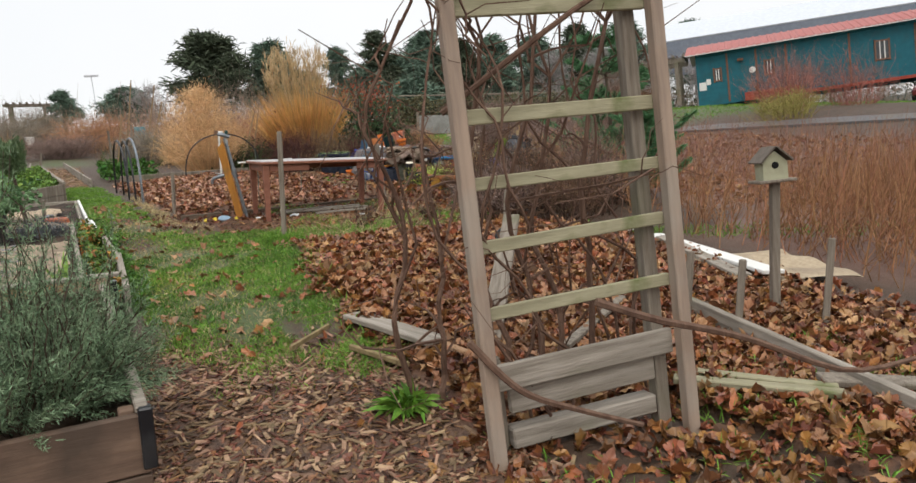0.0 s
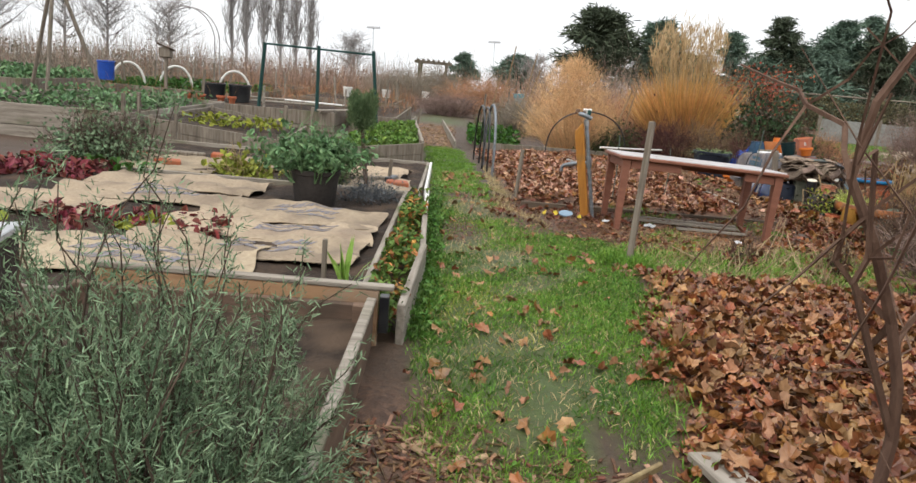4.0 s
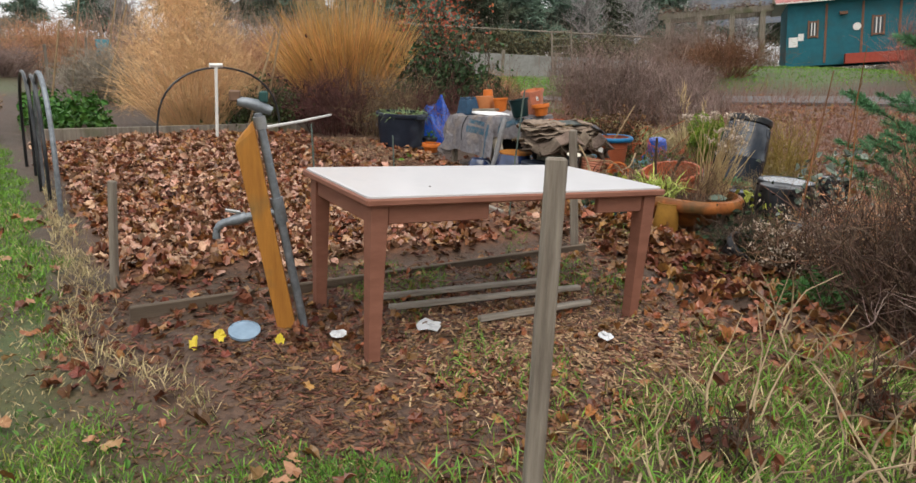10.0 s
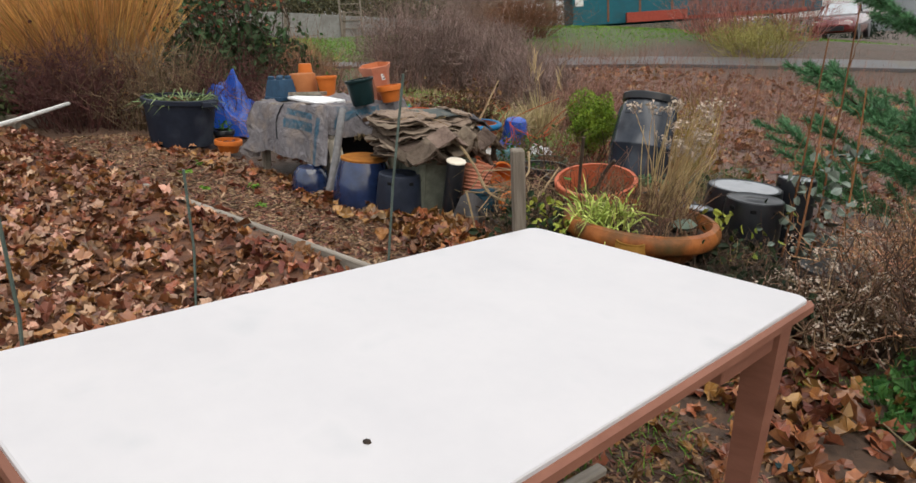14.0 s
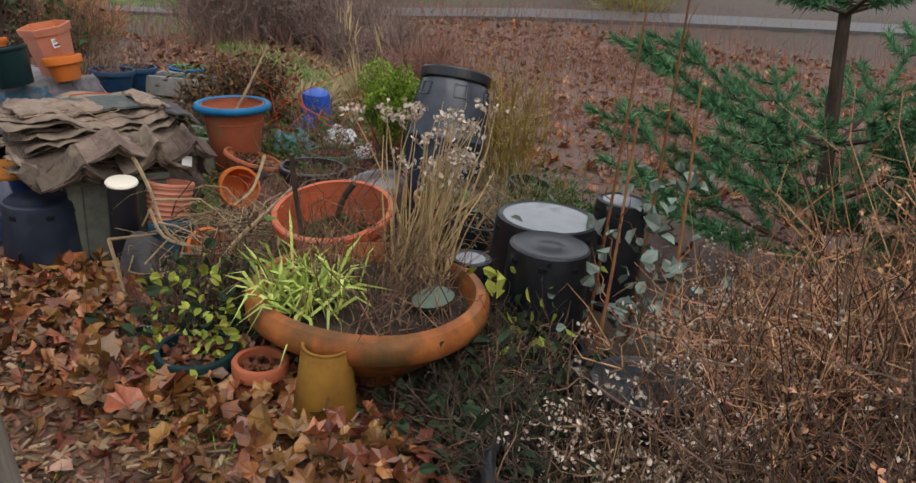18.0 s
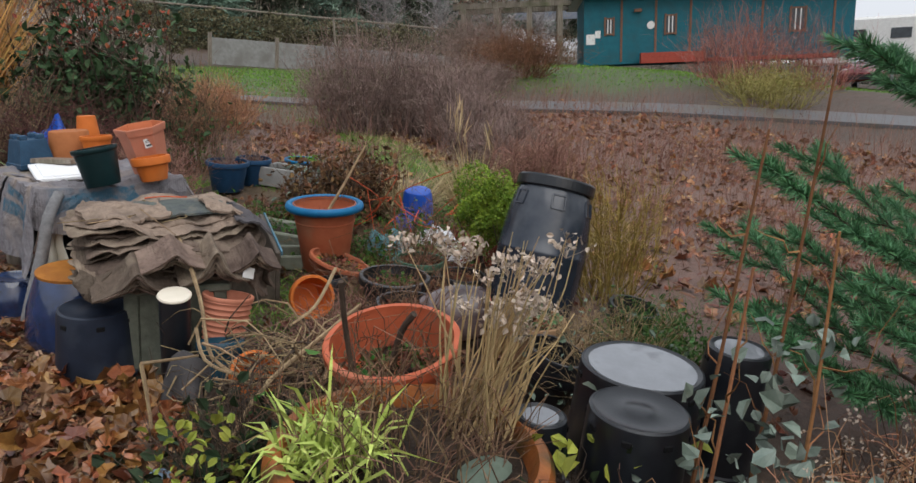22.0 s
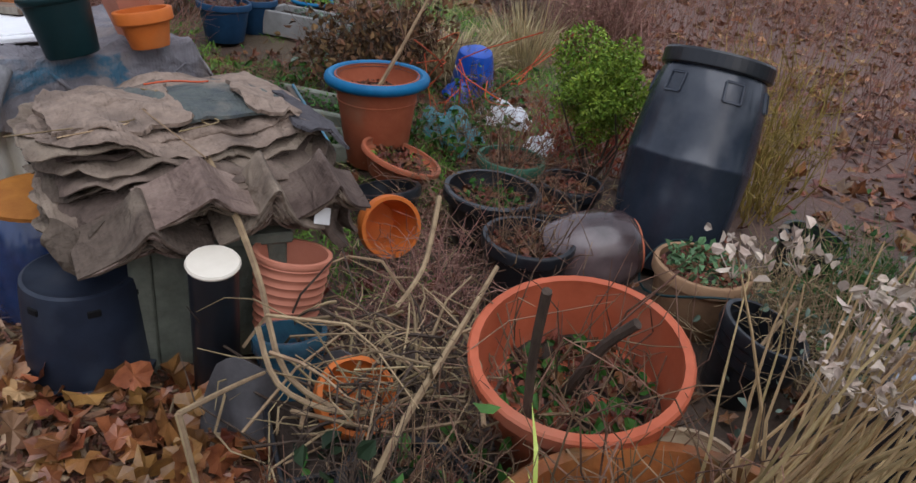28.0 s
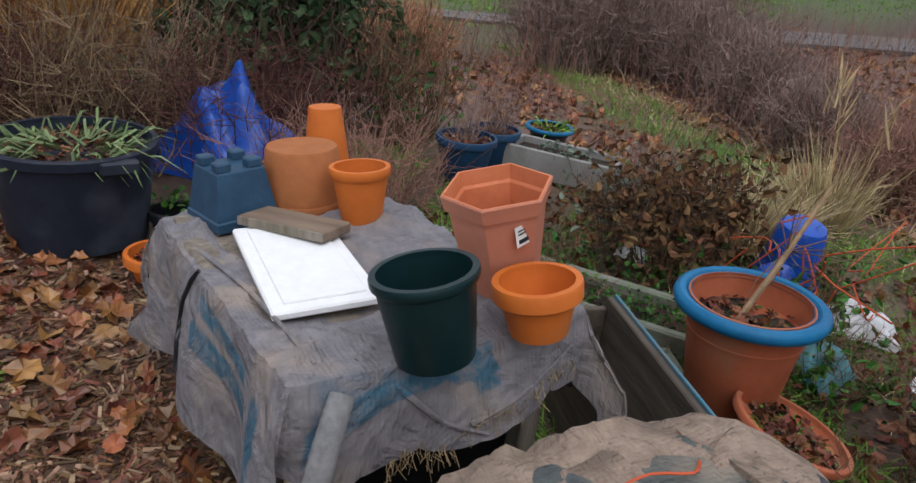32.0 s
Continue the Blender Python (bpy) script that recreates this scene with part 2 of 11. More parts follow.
def print_cloth():
    """Teal shapes printed on the grey cloth, faded by wear."""
    n, l = CLOTH.node_tree.nodes, CLOTH.node_tree.links
    b = n["Principled BSDF"]
    base = b.inputs["Base Color"].links[0].from_socket
    tc = n.new("ShaderNodeTexCoord")
    xyz = n.new("ShaderNodeSeparateXYZ")
    l.new(tc.outputs["Object"], xyz.inputs["Vector"])

    def f(op, *a, clamp=False):
        q = n.new("ShaderNodeMath")
        q.operation, q.use_clamp = op, clamp
        for i, v in enumerate(a):
            if isinstance(v, (int, float)):
                q.inputs[i].default_value = v
            else:
                l.new(v, q.inputs[i])
        return q.outputs["Value"]

    def band(v, c, w, soft=0.012):
        d = f("ABSOLUTE", f("SUBTRACT", v, c))
        return f("MULTIPLY", f("SUBTRACT", w, d), 1 / soft, clamp=True)

    wn = n.new("ShaderNodeTexNoise")
    wn.inputs["Scale"].default_value, wn.inputs["Detail"].default_value = 9, 5
    l.new(tc.outputs["Object"], wn.inputs["Vector"])
    wob = f("MULTIPLY", f("SUBTRACT", wn.outputs["Fac"], 0.5), 0.10)
    x, z = f("ADD", xyz.outputs["X"], wob), xyz.outputs["Z"]
    y = f("ADD", xyz.outputs["Y"], wob)
    r = f("ADD", y, f("MINIMUM", f("SUBTRACT", z, 0.73), 0.0))
    arch = f("ADD", f("MULTIPLY", f("MULTIPLY", x, x), 0.9), f("ADD", r, 0.585))
    crescent = f("MULTIPLY", band(arch, 0.0, 0.042), band(x, -0.11, 0.23))
    tip = f("MULTIPLY", band(f("SUBTRACT", x, f("MULTIPLY", r, -0.2)), -0.045, 0.026), band(r, -0.625, 0.06))
    patch = f("MULTIPLY", band(x, -0.27, 0.07, 0.05), band(r, -0.61, 0.07, 0.05))
    side = f("LESS_THAN", xyz.outputs["X"], -0.375)
    rows = f("ADD", band(z, 0.655, 0.03), band(z, 0.565, 0.045), clamp=True)
    rows = f("MULTIPLY", rows, band(y, -0.17, 0.20))
    upright = f("MULTIPLY", band(y, -0.45, 0.035), band(z, 0.47, 0.2))
    side = f("MULTIPLY", side, f("ADD", rows, upright, clamp=True))
    top = f("ADD", f("ADD", crescent, tip), patch, clamp=True)
    worn = n.new("ShaderNodeTexNoise")
    worn.inputs["Scale"].default_value, worn.inputs["Detail"].default_value, worn.inputs["Roughness"].default_value = 16, 8, 0.75
    l.new(tc.outputs["Object"], worn.inputs["Vector"])
    keep = f("MULTIPLY", f("SUBTRACT", 0.68, worn.outputs["Fac"]), 4.5, clamp=True)
    fac = f("MULTIPLY", f("ADD", top, side, clamp=True), f("MULTIPLY", keep, 0.9))
    mix = n.new("ShaderNodeMix")
    mix.data_type = "RGBA"
    l.new(fac, mix.inputs["Factor"])
    l.new(base, mix.inputs["A"])
    mix.inputs["B"].default_value = (0.035, 0.115, 0.18, 1)
    l.new(mix.outputs["Result"], b.inputs["Base Color"])


print_cloth()
INK = mat("faded blue print", (0.17, 0.185, 0.25), (0.29, 0.25, 0.215), 0.95, 40, 0.2)
BARK = mat("bark", (0.11, 0.08, 0.058), (0.045, 0.032, 0.025), 0.9, 16, 0.6, stretch=(1, 1, 0.3))
VINE = mat("vine bark", (0.17, 0.105, 0.075), (0.09, 0.052, 0.038), 0.85, 25, 0.5, stretch=(1, 1, 0.3))
PALETWIG = mat("pale twig", (0.36, 0.27, 0.15), (0.20, 0.14, 0.08), 0.85, 20, 0.3, vary=0.35)
DEADTWIG = mat("dead brown stem", (0.22, 0.135, 0.082), (0.10, 0.062, 0.04), 0.9, 20, 0.3, vary=0.55)
REDTWIG = mat("reddish brown stem", (0.33, 0.185, 0.14), (0.20, 0.11, 0.085), 0.85, 20, 0.2, vary=0.4)
RUSTBUSH = mat("rusty dry stem", (0.50, 0.275, 0.155), (0.28, 0.145, 0.08), 0.9, 20, 0.2, vary=0.5)
MUTEDBUSH = mat("grey brown stem", (0.30, 0.215, 0.185), (0.16, 0.115, 0.10), 0.9, 20, 0.2, vary=0.5)
STRAW = mat("straw", (0.56, 0.42, 0.22), (0.38, 0.27, 0.13), 0.8, 20, 0.2, vary=0.3)
MISC = mat("amber grass blade", (0.68, 0.40, 0.15), (0.50, 0.27, 0.085), 0.8, 3, 0.1, vary=0.4)
FUZZ = mat("tan airy grass", (0.70, 0.47, 0.26), (0.58, 0.37, 0.19), 0.9, 3, 0.1, vary=0.25)
LEAF = mat("fallen leaf", (0.30, 0.128, 0.043), (0.135, 0.05, 0.02), 0.3, 14, 0.25, vary=0.55)
LEAFPALE = mat("pale fallen leaf", (0.40, 0.235, 0.125), (0.24, 0.125, 0.062), 0.4, 14, 0.25, vary=0.4)
LEAFPINK = mat("bleached pink leaf", (0.50, 0.30, 0.205), (0.31, 0.165, 0.105), 0.32, 14, 0.25, vary=0.4)
LEAFDARK = mat("wet dark leaf", (0.18, 0.07, 0.035), (0.09, 0.036, 0.02), 0.38, 14, 0.25, vary=0.55)
CHIP = mat("wood chip", (0.20, 0.098, 0.052), (0.07, 0.034, 0.02), 0.42, 30, 0.3, vary=0.75)
GRASS = mat("grass blade", (0.18, 0.33, 0.05), (0.105, 0.215, 0.03), 0.5, 8, 0.0, vary=0.4)
GRASSDARK = mat("deep green grass blade", (0.095, 0.205, 0.035), (0.055, 0.13, 0.022), 0.5, 8, 0.0, vary=0.4)
GRASSYELLOW = mat("yellowing grass blade", (0.33, 0.36, 0.07), (0.22, 0.26, 0.045), 0.6, 8, 0.0, vary=0.35)
DRYGRASS = mat("dry grass blade", (0.50, 0.41, 0.24), (0.35, 0.28, 0.14), 0.8, 8, 0.0, vary=0.4)
WEED = mat("weed leaf", (0.06, 0.15, 0.025), (0.03, 0.085, 0.015), 0.5, 10, 0.1, vary=0.45)
LIME = mat("lime variegated leaf", (0.50, 0.56, 0.16), (0.28, 0.38, 0.06), 0.5, 14, 0.1, vary=0.35)
YELLOWGREEN = mat("yellow green leaf", (0.30, 0.32, 0.05), (0.16, 0.20, 0.03), 0.55, 12, 0.1, vary=0.4)
ROSEM = mat("rosemary needle", (0.205, 0.29, 0.175), (0.105, 0.17, 0.092), 0.65, 10, 0.0, vary=0.5)
KALE = mat("brassica leaf", (0.155, 0.265, 0.125), (0.075, 0.155, 0.065), 0.5, 12, 0.2, vary=0.45)
LETTUCE = mat("red lettuce leaf", (0.24, 0.045, 0.055), (0.12, 0.04, 0.035), 0.5, 9, 0.2, vary=0.6)
LAVENDER = mat("lavender leaf", (0.14, 0.15, 0.17), (0.07, 0.085, 0.09), 0.8, 10, 0.0, vary=0.35)
SAGE = mat("grey green leaf", (0.19, 0.24, 0.19), (0.10, 0.145, 0.10), 0.7, 10, 0.1, vary=0.4)
PINE = mat("pine needle", (0.13, 0.29, 0.135), (0.06, 0.165, 0.07), 0.5, 8, 0.0, vary=0.45)
# Distance haze is mixed into the next three foliage and twig colours.
CONIFER = mat("conifer foliage", (0.14, 0.205, 0.155), (0.085, 0.135, 0.10), 0.8, 2, 0.0, vary=0.5)
GREYTREE = mat("haze grey twigs", (0.36, 0.34, 0.335), (0.25, 0.238, 0.232), 0.9, 6, 0.0, vary=0.3)
HAZEBUSH = mat("haze pale olive brush", (0.30, 0.262, 0.21), (0.18, 0.158, 0.125), 0.9, 4, 0.0, vary=0.5)
REDLEAF = mat("red maple leaf", (0.42, 0.125, 0.065), (0.26, 0.065, 0.035), 0.6, 8, 0.0, vary=0.4)
SEEDHEAD = mat("dry seed head", (0.56, 0.47, 0.39), (0.36, 0.28, 0.21), 0.95, 30, 0.2, vary=0.3)
SOIL = mat("garden soil", (0.05, 0.035, 0.026), (0.018, 0.013, 0.010), 0.85, 16, 0.8, stain=(0.085, 0.058, 0.04), stain_scale=3)
TEAL = mat("teal painted siding", (0.018, 0.13, 0.17), (0.014, 0.105, 0.14), 0.6, 5, 0.15, stain=(0.022, 0.10, 0.125))
REDROOF = mat("red metal roof", (0.40, 0.10, 0.085), (0.33, 0.08, 0.065), 0.4, 4, 0.05)
WHITEROOF = mat("white metal roof", (0.62, 0.66, 0.72), (0.54, 0.58, 0.64), 0.45, 3, 0.05)
GREYWALL = mat("grey siding", (0.20, 0.23, 0.28), (0.16, 0.185, 0.23), 0.7, 3, 0.1)
BROWNTRIM = mat("brown trim", (0.20, 0.11, 0.07), (0.14, 0.075, 0.05), 0.7, 10, 0.2)
WINDOWGLASS = mat("dark window glass", (0.05, 0.06, 0.07), (0.03, 0.035, 0.04), 0.08, 4, 0.0)
WHITEPAINT = mat("white paint", (0.76, 0.76, 0.74), (0.66, 0.66, 0.64), 0.6, 8, 0.1)
CONCRETE = mat("concrete", (0.30, 0.30, 0.29), (0.22, 0.22, 0.21), 0.85, 10, 0.3, stain=(0.2, 0.19, 0.18))
ASPHALT = mat("wet path asphalt", (0.115, 0.112, 0.115), (0.075, 0.075, 0.076), 0.45, 30, 0.2, stain=(0.10, 0.085, 0.06), stain_scale=1.2)
GREENPIPE = mat("green metal pole", (0.03, 0.085, 0.08), (0.02, 0.06, 0.055), 0.5, 8, 0.1)
PALEBLUE = mat("pale blue plastic", (0.27, 0.38, 0.50), (0.18, 0.26, 0.35), 0.5, 8, 0.1)
CREAM = mat("cream disc", (0.80, 0.74, 0.62), (0.72, 0.66, 0.54), 0.6, 10, 0.05)
FOAM = mat("white foam", (0.84, 0.85, 0.86), (0.78, 0.79, 0.80), 0.7, 30, 0.08)
OLIVEPAINT = mat("grey green painted wood", (0.17, 0.18, 0.145), (0.10, 0.11, 0.085), 0.8, 14, 0.4, stain=(0.22, 0.18, 0.10), stain_at=0.6)
TEALTARP = mat("teal bag", (0.10, 0.28, 0.32), (0.06, 0.18, 0.21), 0.4, 6, 0.3)
REDSTRING = mat("orange string", (0.55, 0.10, 0.04), (0.45, 0.08, 0.03), 0.7, 8, 0.0)
BIRDHOUSE = mat("pale green paint", (0.42, 0.42, 0.30), (0.33, 0.33, 0.23), 0.75, 10, 0.2)
TEALCHAIR = mat("teal plastic", (0.10, 0.26, 0.30), (0.07, 0.20, 0.24), 0.45, 6, 0.0)
BOXWOOD = mat("boxwood leaf", (0.24, 0.33, 0.035), (0.11, 0.19, 0.02), 0.45, 10, 0.0, vary=0.45)
WHITEWRAP = mat("white wrapper", (0.70, 0.71, 0.72), (0.55, 0.57, 0.6), 0.35, 8, 0.2)

# ---- geometry helpers ----


def fast(V, groups):
    """A mesh from an array of points and arrays of faces, one array for each face size."""
    me = bpy.data.meshes.new("m")
    V = np.asarray(V, np.float32)
    groups = [np.asarray(g, np.int32) for g in groups if len(g)]
    me.vertices.add(len(V))
    me.vertices.foreach_set("co", V.ravel())
    loops = np.concatenate([g.ravel() for g in groups])
    sizes = np.concatenate([np.full(len(g), g.shape[1], np.int32) for g in groups])
    me.loops.add(len(loops))
    me.loops.foreach_set("vertex_index", loops)
    me.polygons.add(len(sizes))
    me.polygons.foreach_set("loop_start", np.concatenate([[0], np.cumsum(sizes)[:-1]]).astype(np.int32))
    me.update(calc_edges=True)
    me.validate()
    return me


def bag():
    return {"v": [], "n": 0, "f": {}}


def put(b, V, F):
    V = np.asarray(V, float).reshape(-1, 3)
    for f in F:
        f = np.asarray(f)
        if f.ndim == 1:
            f = f[None]
        b["f"].setdefault(f.shape[1], []).append(f + b["n"])
    b["v"].append(V)
    b["n"] += len(V)
    return b


def done(b, smooth=False):
    me = fast(np.concatenate(b["v"]), [np.concatenate(g) for g in b["f"].values()])
    me.polygons.foreach_set("use_smooth", np.full(len(me.polygons), smooth, bool))
    if smooth:
        me.set_sharp_from_angle(angle=radians(40))
    return me


def turned(V, rx=0, ry=0, rz=0):
    r = np.array(Euler([radians(a) for a in (rx, ry, rz)]).to_matrix())
    return np.asarray(V) @ r.T


def box(sx, sy, sz, at=(0, 0, 0), rot=(0, 0, 0), bevel=0.005, b=None):
    """A box with chamfered edges, centred at a point."""
    b = b if b is not None else bag()
    h = np.array([sx, sy, sz]) / 2
    e = min(bevel, *(h * 0.45))
    V, idx = [], {}
    for sgn in [(i, j, k) for i in (-1, 1) for j in (-1, 1) for k in (-1, 1)]:
        for ax in range(3):
            p = np.array(sgn) * (h - e)
            p[ax] = sgn[ax] * h[ax]
            idx[sgn, ax] = len(V)
            V.append(p)
    quads, tris = [], []
    for ax in range(3):
        u, w = [a for a in range(3) if a != ax]
        for s in (-1, 1):
            ring = []
            for a, c in ((-1, -1), (1, -1), (1, 1), (-1, 1)):
                sg = [0, 0, 0]
                sg[ax], sg[u], sg[w] = s, a, c
                ring.append(idx[tuple(sg), ax])
            quads.append(ring if (s > 0) == (ax != 1) else ring[::-1])
        for a in (-1, 1):
            for c in (-1, 1):
                lo, hi = [0, 0, 0], [0, 0, 0]
                lo[ax], hi[ax] = -1, 1
                lo[u] = hi[u] = a
                lo[w] = hi[w] = c
                lo, hi = tuple(lo), tuple(hi)
                q = [idx[lo, u], idx[hi, u], idx[hi, w], idx[lo, w]]
                flip = (a * c > 0) == (ax != 1)
                quads.append(q[::-1] if flip else q)
    for sgn in [(i, j, k) for i in (-1, 1) for j in (-1, 1) for k in (-1, 1)]:
        t = [idx[sgn, 0], idx[sgn, 1], idx[sgn, 2]]
        tris.append(t if sgn[0] * sgn[1] * sgn[2] > 0 else t[::-1])
    V = turned(np.array(V), *rot) + np.array(at)
    return put(b, V, [quads, tris])


def lathe(profile, seg=32, b=None, at=(0, 0, 0), rot=(0, 0, 0), squash=(1, 1), wob=0.0, caps=True):
    """Turns a list of (radius, height) round the z axis; ends are capped where the radius is not zero."""
    b = b if b is not None else bag()
    a = np.linspace(0, 2 * np.pi, seg, endpoint=False)
    P = np.array(profile, float)
    w = 1 + wob * np.sin(a * 3 + 1) + wob * 0.6 * np.sin(a * 5)
    V = np.stack([P[:, :1] * np.cos(a) * squash[0] * w, P[:, :1] * np.sin(a) * squash[1] * w, np.repeat(P[:, 1:], seg, 1)], -1).reshape(-1, 3)
    i, j = np.meshgrid(np.arange(len(P) - 1), np.arange(seg), indexing="ij")
    k = (j + 1) % seg
    q = np.stack([i * seg + j, i * seg + k, (i + 1) * seg + k, (i + 1) * seg + j], -1).reshape(-1, 4)
    F = [q]
    if caps and P[0, 0] > 1e-4:
        F.append(np.arange(seg)[::-1][None])
    if caps and P[-1, 0] > 1e-4:
        F.append(((len(P) - 1) * seg + np.arange(seg))[None])
    return put(b, turned(V, *rot) + np.array(at), F)


def tube(points, radii, seg=6, b=None):
    """A round bar along a line of points, capped."""
    b = b if b is not None else bag()
    P = np.asarray(points, float)
    R = np.broadcast_to(np.asarray(radii, float), (len(P),))
    T = np.gradient(P, axis=0)
    T /= np.linalg.norm(T, axis=1)[:, None] + 1e-9
    up = np.array([0.31, 0.17, 0.93])
    A = np.cross(T, up)
    A /= np.linalg.norm(A, axis=1)[:, None] + 1e-9
    B = np.cross(T, A)
    ang = np.linspace(0, 2 * np.pi, seg, endpoint=False)
    V = P[:, None] + R[:, None, None] * (A[:, None] * np.cos(ang)[None, :, None] + B[:, None] * np.sin(ang)[None, :, None])
    i, j = np.meshgrid(np.arange(len(P) - 1), np.arange(seg), indexing="ij")
    k = (j + 1) % seg
    q = np.stack([i * seg + j, (i + 1) * seg + j, (i + 1) * seg + k, i * seg + k], -1).reshape(-1, 4)
    return put(b, V.reshape(-1, 3), [q, np.arange(seg)[None], ((len(P) - 1) * seg + np.arange(seg))[::-1][None]])


def sweep(points, n=12):
    """A smooth line through points."""
    P = np.asarray(points, float)
    t = np.linspace(0, len(P) - 1, n)
    i = np.clip(t.astype(int), 0, len(P) - 2)
    f = (t - i)[:, None]
    a, b2, c, d = P[np.clip(i - 1, 0, None)], P[i], P[i + 1], P[np.clip(i + 2, None, len(P) - 1)]
    return 0.5 * (2 * b2 + (c - a) * f + (2 * a - 5 * b2 + 4 * c - d) * f**2 + (3 * b2 - a - 3 * c + d) * f**3)


def blades(P, D, length, width, droop=0.3, rng=None, b=None):
    """Narrow leaves, three points wide, from roots P along D, drooping."""
    b = b if b is not None else bag()
    P, D = np.asarray(P, float), np.asarray(D, float)
    n = len(P)
    L = np.broadcast_to(np.asarray(length, float), (n,))[:, None]
    W = np.broadcast_to(np.asarray(width, float), (n,))[:, None]
    D = D / (np.linalg.norm(D, axis=1)[:, None] + 1e-9)
    S = np.cross(D, rng.normal(size=(n, 3)))
    S /= np.linalg.norm(S, axis=1)[:, None] + 1e-9
    g = np.array([0, 0, -1.0]) * L * np.broadcast_to(np.asarray(droop, float), (n,))[:, None]
    m = P + D * L * 0.55 + g * 0.3
    t = P + D * L + g
    V = np.stack([P - S * W * 0.4, P + S * W * 0.4, m + S * W * 0.5, m - S * W * 0.5, t], 1).reshape(-1, 3)
    o = np.arange(n)[:, None] * 5
    return put(b, V, [o + np.array([0, 1, 2, 3]), o + np.array([3, 2, 4])])


def cards(P, size, rng, b=None, flat=0.0, long=1.0):
    """Small folded pointed leaves."""
    b = b if b is not None else bag()
    P = np.asarray(P, float)
    n = len(P)
    s = np.broadcast_to(np.asarray(size, float), (n,))[:, None]
    N = rng.normal(size=(n, 3))
    N[:, 2] = N[:, 2] * (1 - flat) + flat * 2.5
    N /= np.linalg.norm(N, axis=1)[:, None]
    A = np.cross(N, rng.normal(size=(n, 3)))
    A /= np.linalg.norm(A, axis=1)[:, None] + 1e-9
    B = np.cross(N, A)
    w = s * rng.uniform(0.24, 0.36, (n, 1))
    q, u = A * s * 0.5 * long, N * s * rng.uniform(0.04, 0.2, (n, 1))
    V = np.stack([P - q, P - q * 0.36 + B * w + u, P + q * 0.42 + B * w * 0.86 + u, P + q - N * s * 0.12, P + q * 0.42 - B * w * 0.86 + u, P - q * 0.36 - B * w + u], 1).reshape(-1, 3)
    o = np.arange(n)[:, None] * 6
    return put(b, V, [o + np.array([0, 3, 2, 1]), o + np.array([0, 5, 4, 3])])


_LOBE = np.array([(0, -0.5), (0.24, -0.40), (0.42, -0.34), (0.39, -0.08), (0.50, 0.12), (0.34, 0.19), (0.26, 0.34), (0, 0.56), (-0.22, 0.38), (-0.34, 0.17), (-0.47, 0.14), (-0.40, -0.08), (-0.42, -0.32), (-0.18, -0.36)])


def lobed(P, size, rng, b=None, curl=0.5, tip=0.45):
    """Lobed dry leaves, curled, lying about flat."""
    b = b if b is not None else bag()
    P = np.asarray(P, float)
    n, m = len(P), len(_LOBE)
    s = np.broadcast_to(np.asarray(size, float), (n,))[:, None, None]
    N = rng.normal(size=(n, 3)) * tip
    N[:, 2] = 1
    N /= np.linalg.norm(N, axis=1)[:, None]
    A = np.cross(N, rng.normal(size=(n, 3)))
    A /= np.linalg.norm(A, axis=1)[:, None]
    B = np.cross(N, A)
    c1, c2 = rng.uniform(-curl, curl, (n, 1, 1)), rng.uniform(-curl, curl, (n, 1, 1))
    fold, slim = rng.uniform(-0.3, 1.0, (n, 1, 1)) * curl, rng.uniform(0.55, 1.0, (n, 1, 1))
    lift = fold * np.abs(_LOBE[:, 0])[None, :, None] + c1 * (_LOBE[:, 0] ** 2)[None, :, None] * 2 + c2 * _LOBE[:, 1][None, :, None] * 0.8 + rng.uniform(-0.2, 0.2, (n, m, 1)) * curl
    V = P[:, None] + s * (A[:, None] * _LOBE[None, :, :1] * slim + B[:, None] * _LOBE[None, :, 1:] + N[:, None] * lift)
    V = np.concatenate([P[:, None], V], 1).reshape(-1, 3)
    o = np.arange(n)[:, None] * (m + 1)
    return put(b, V, [o + np.array([0, 1 + i, 1 + (i + 1) % m]) for i in range(m)])


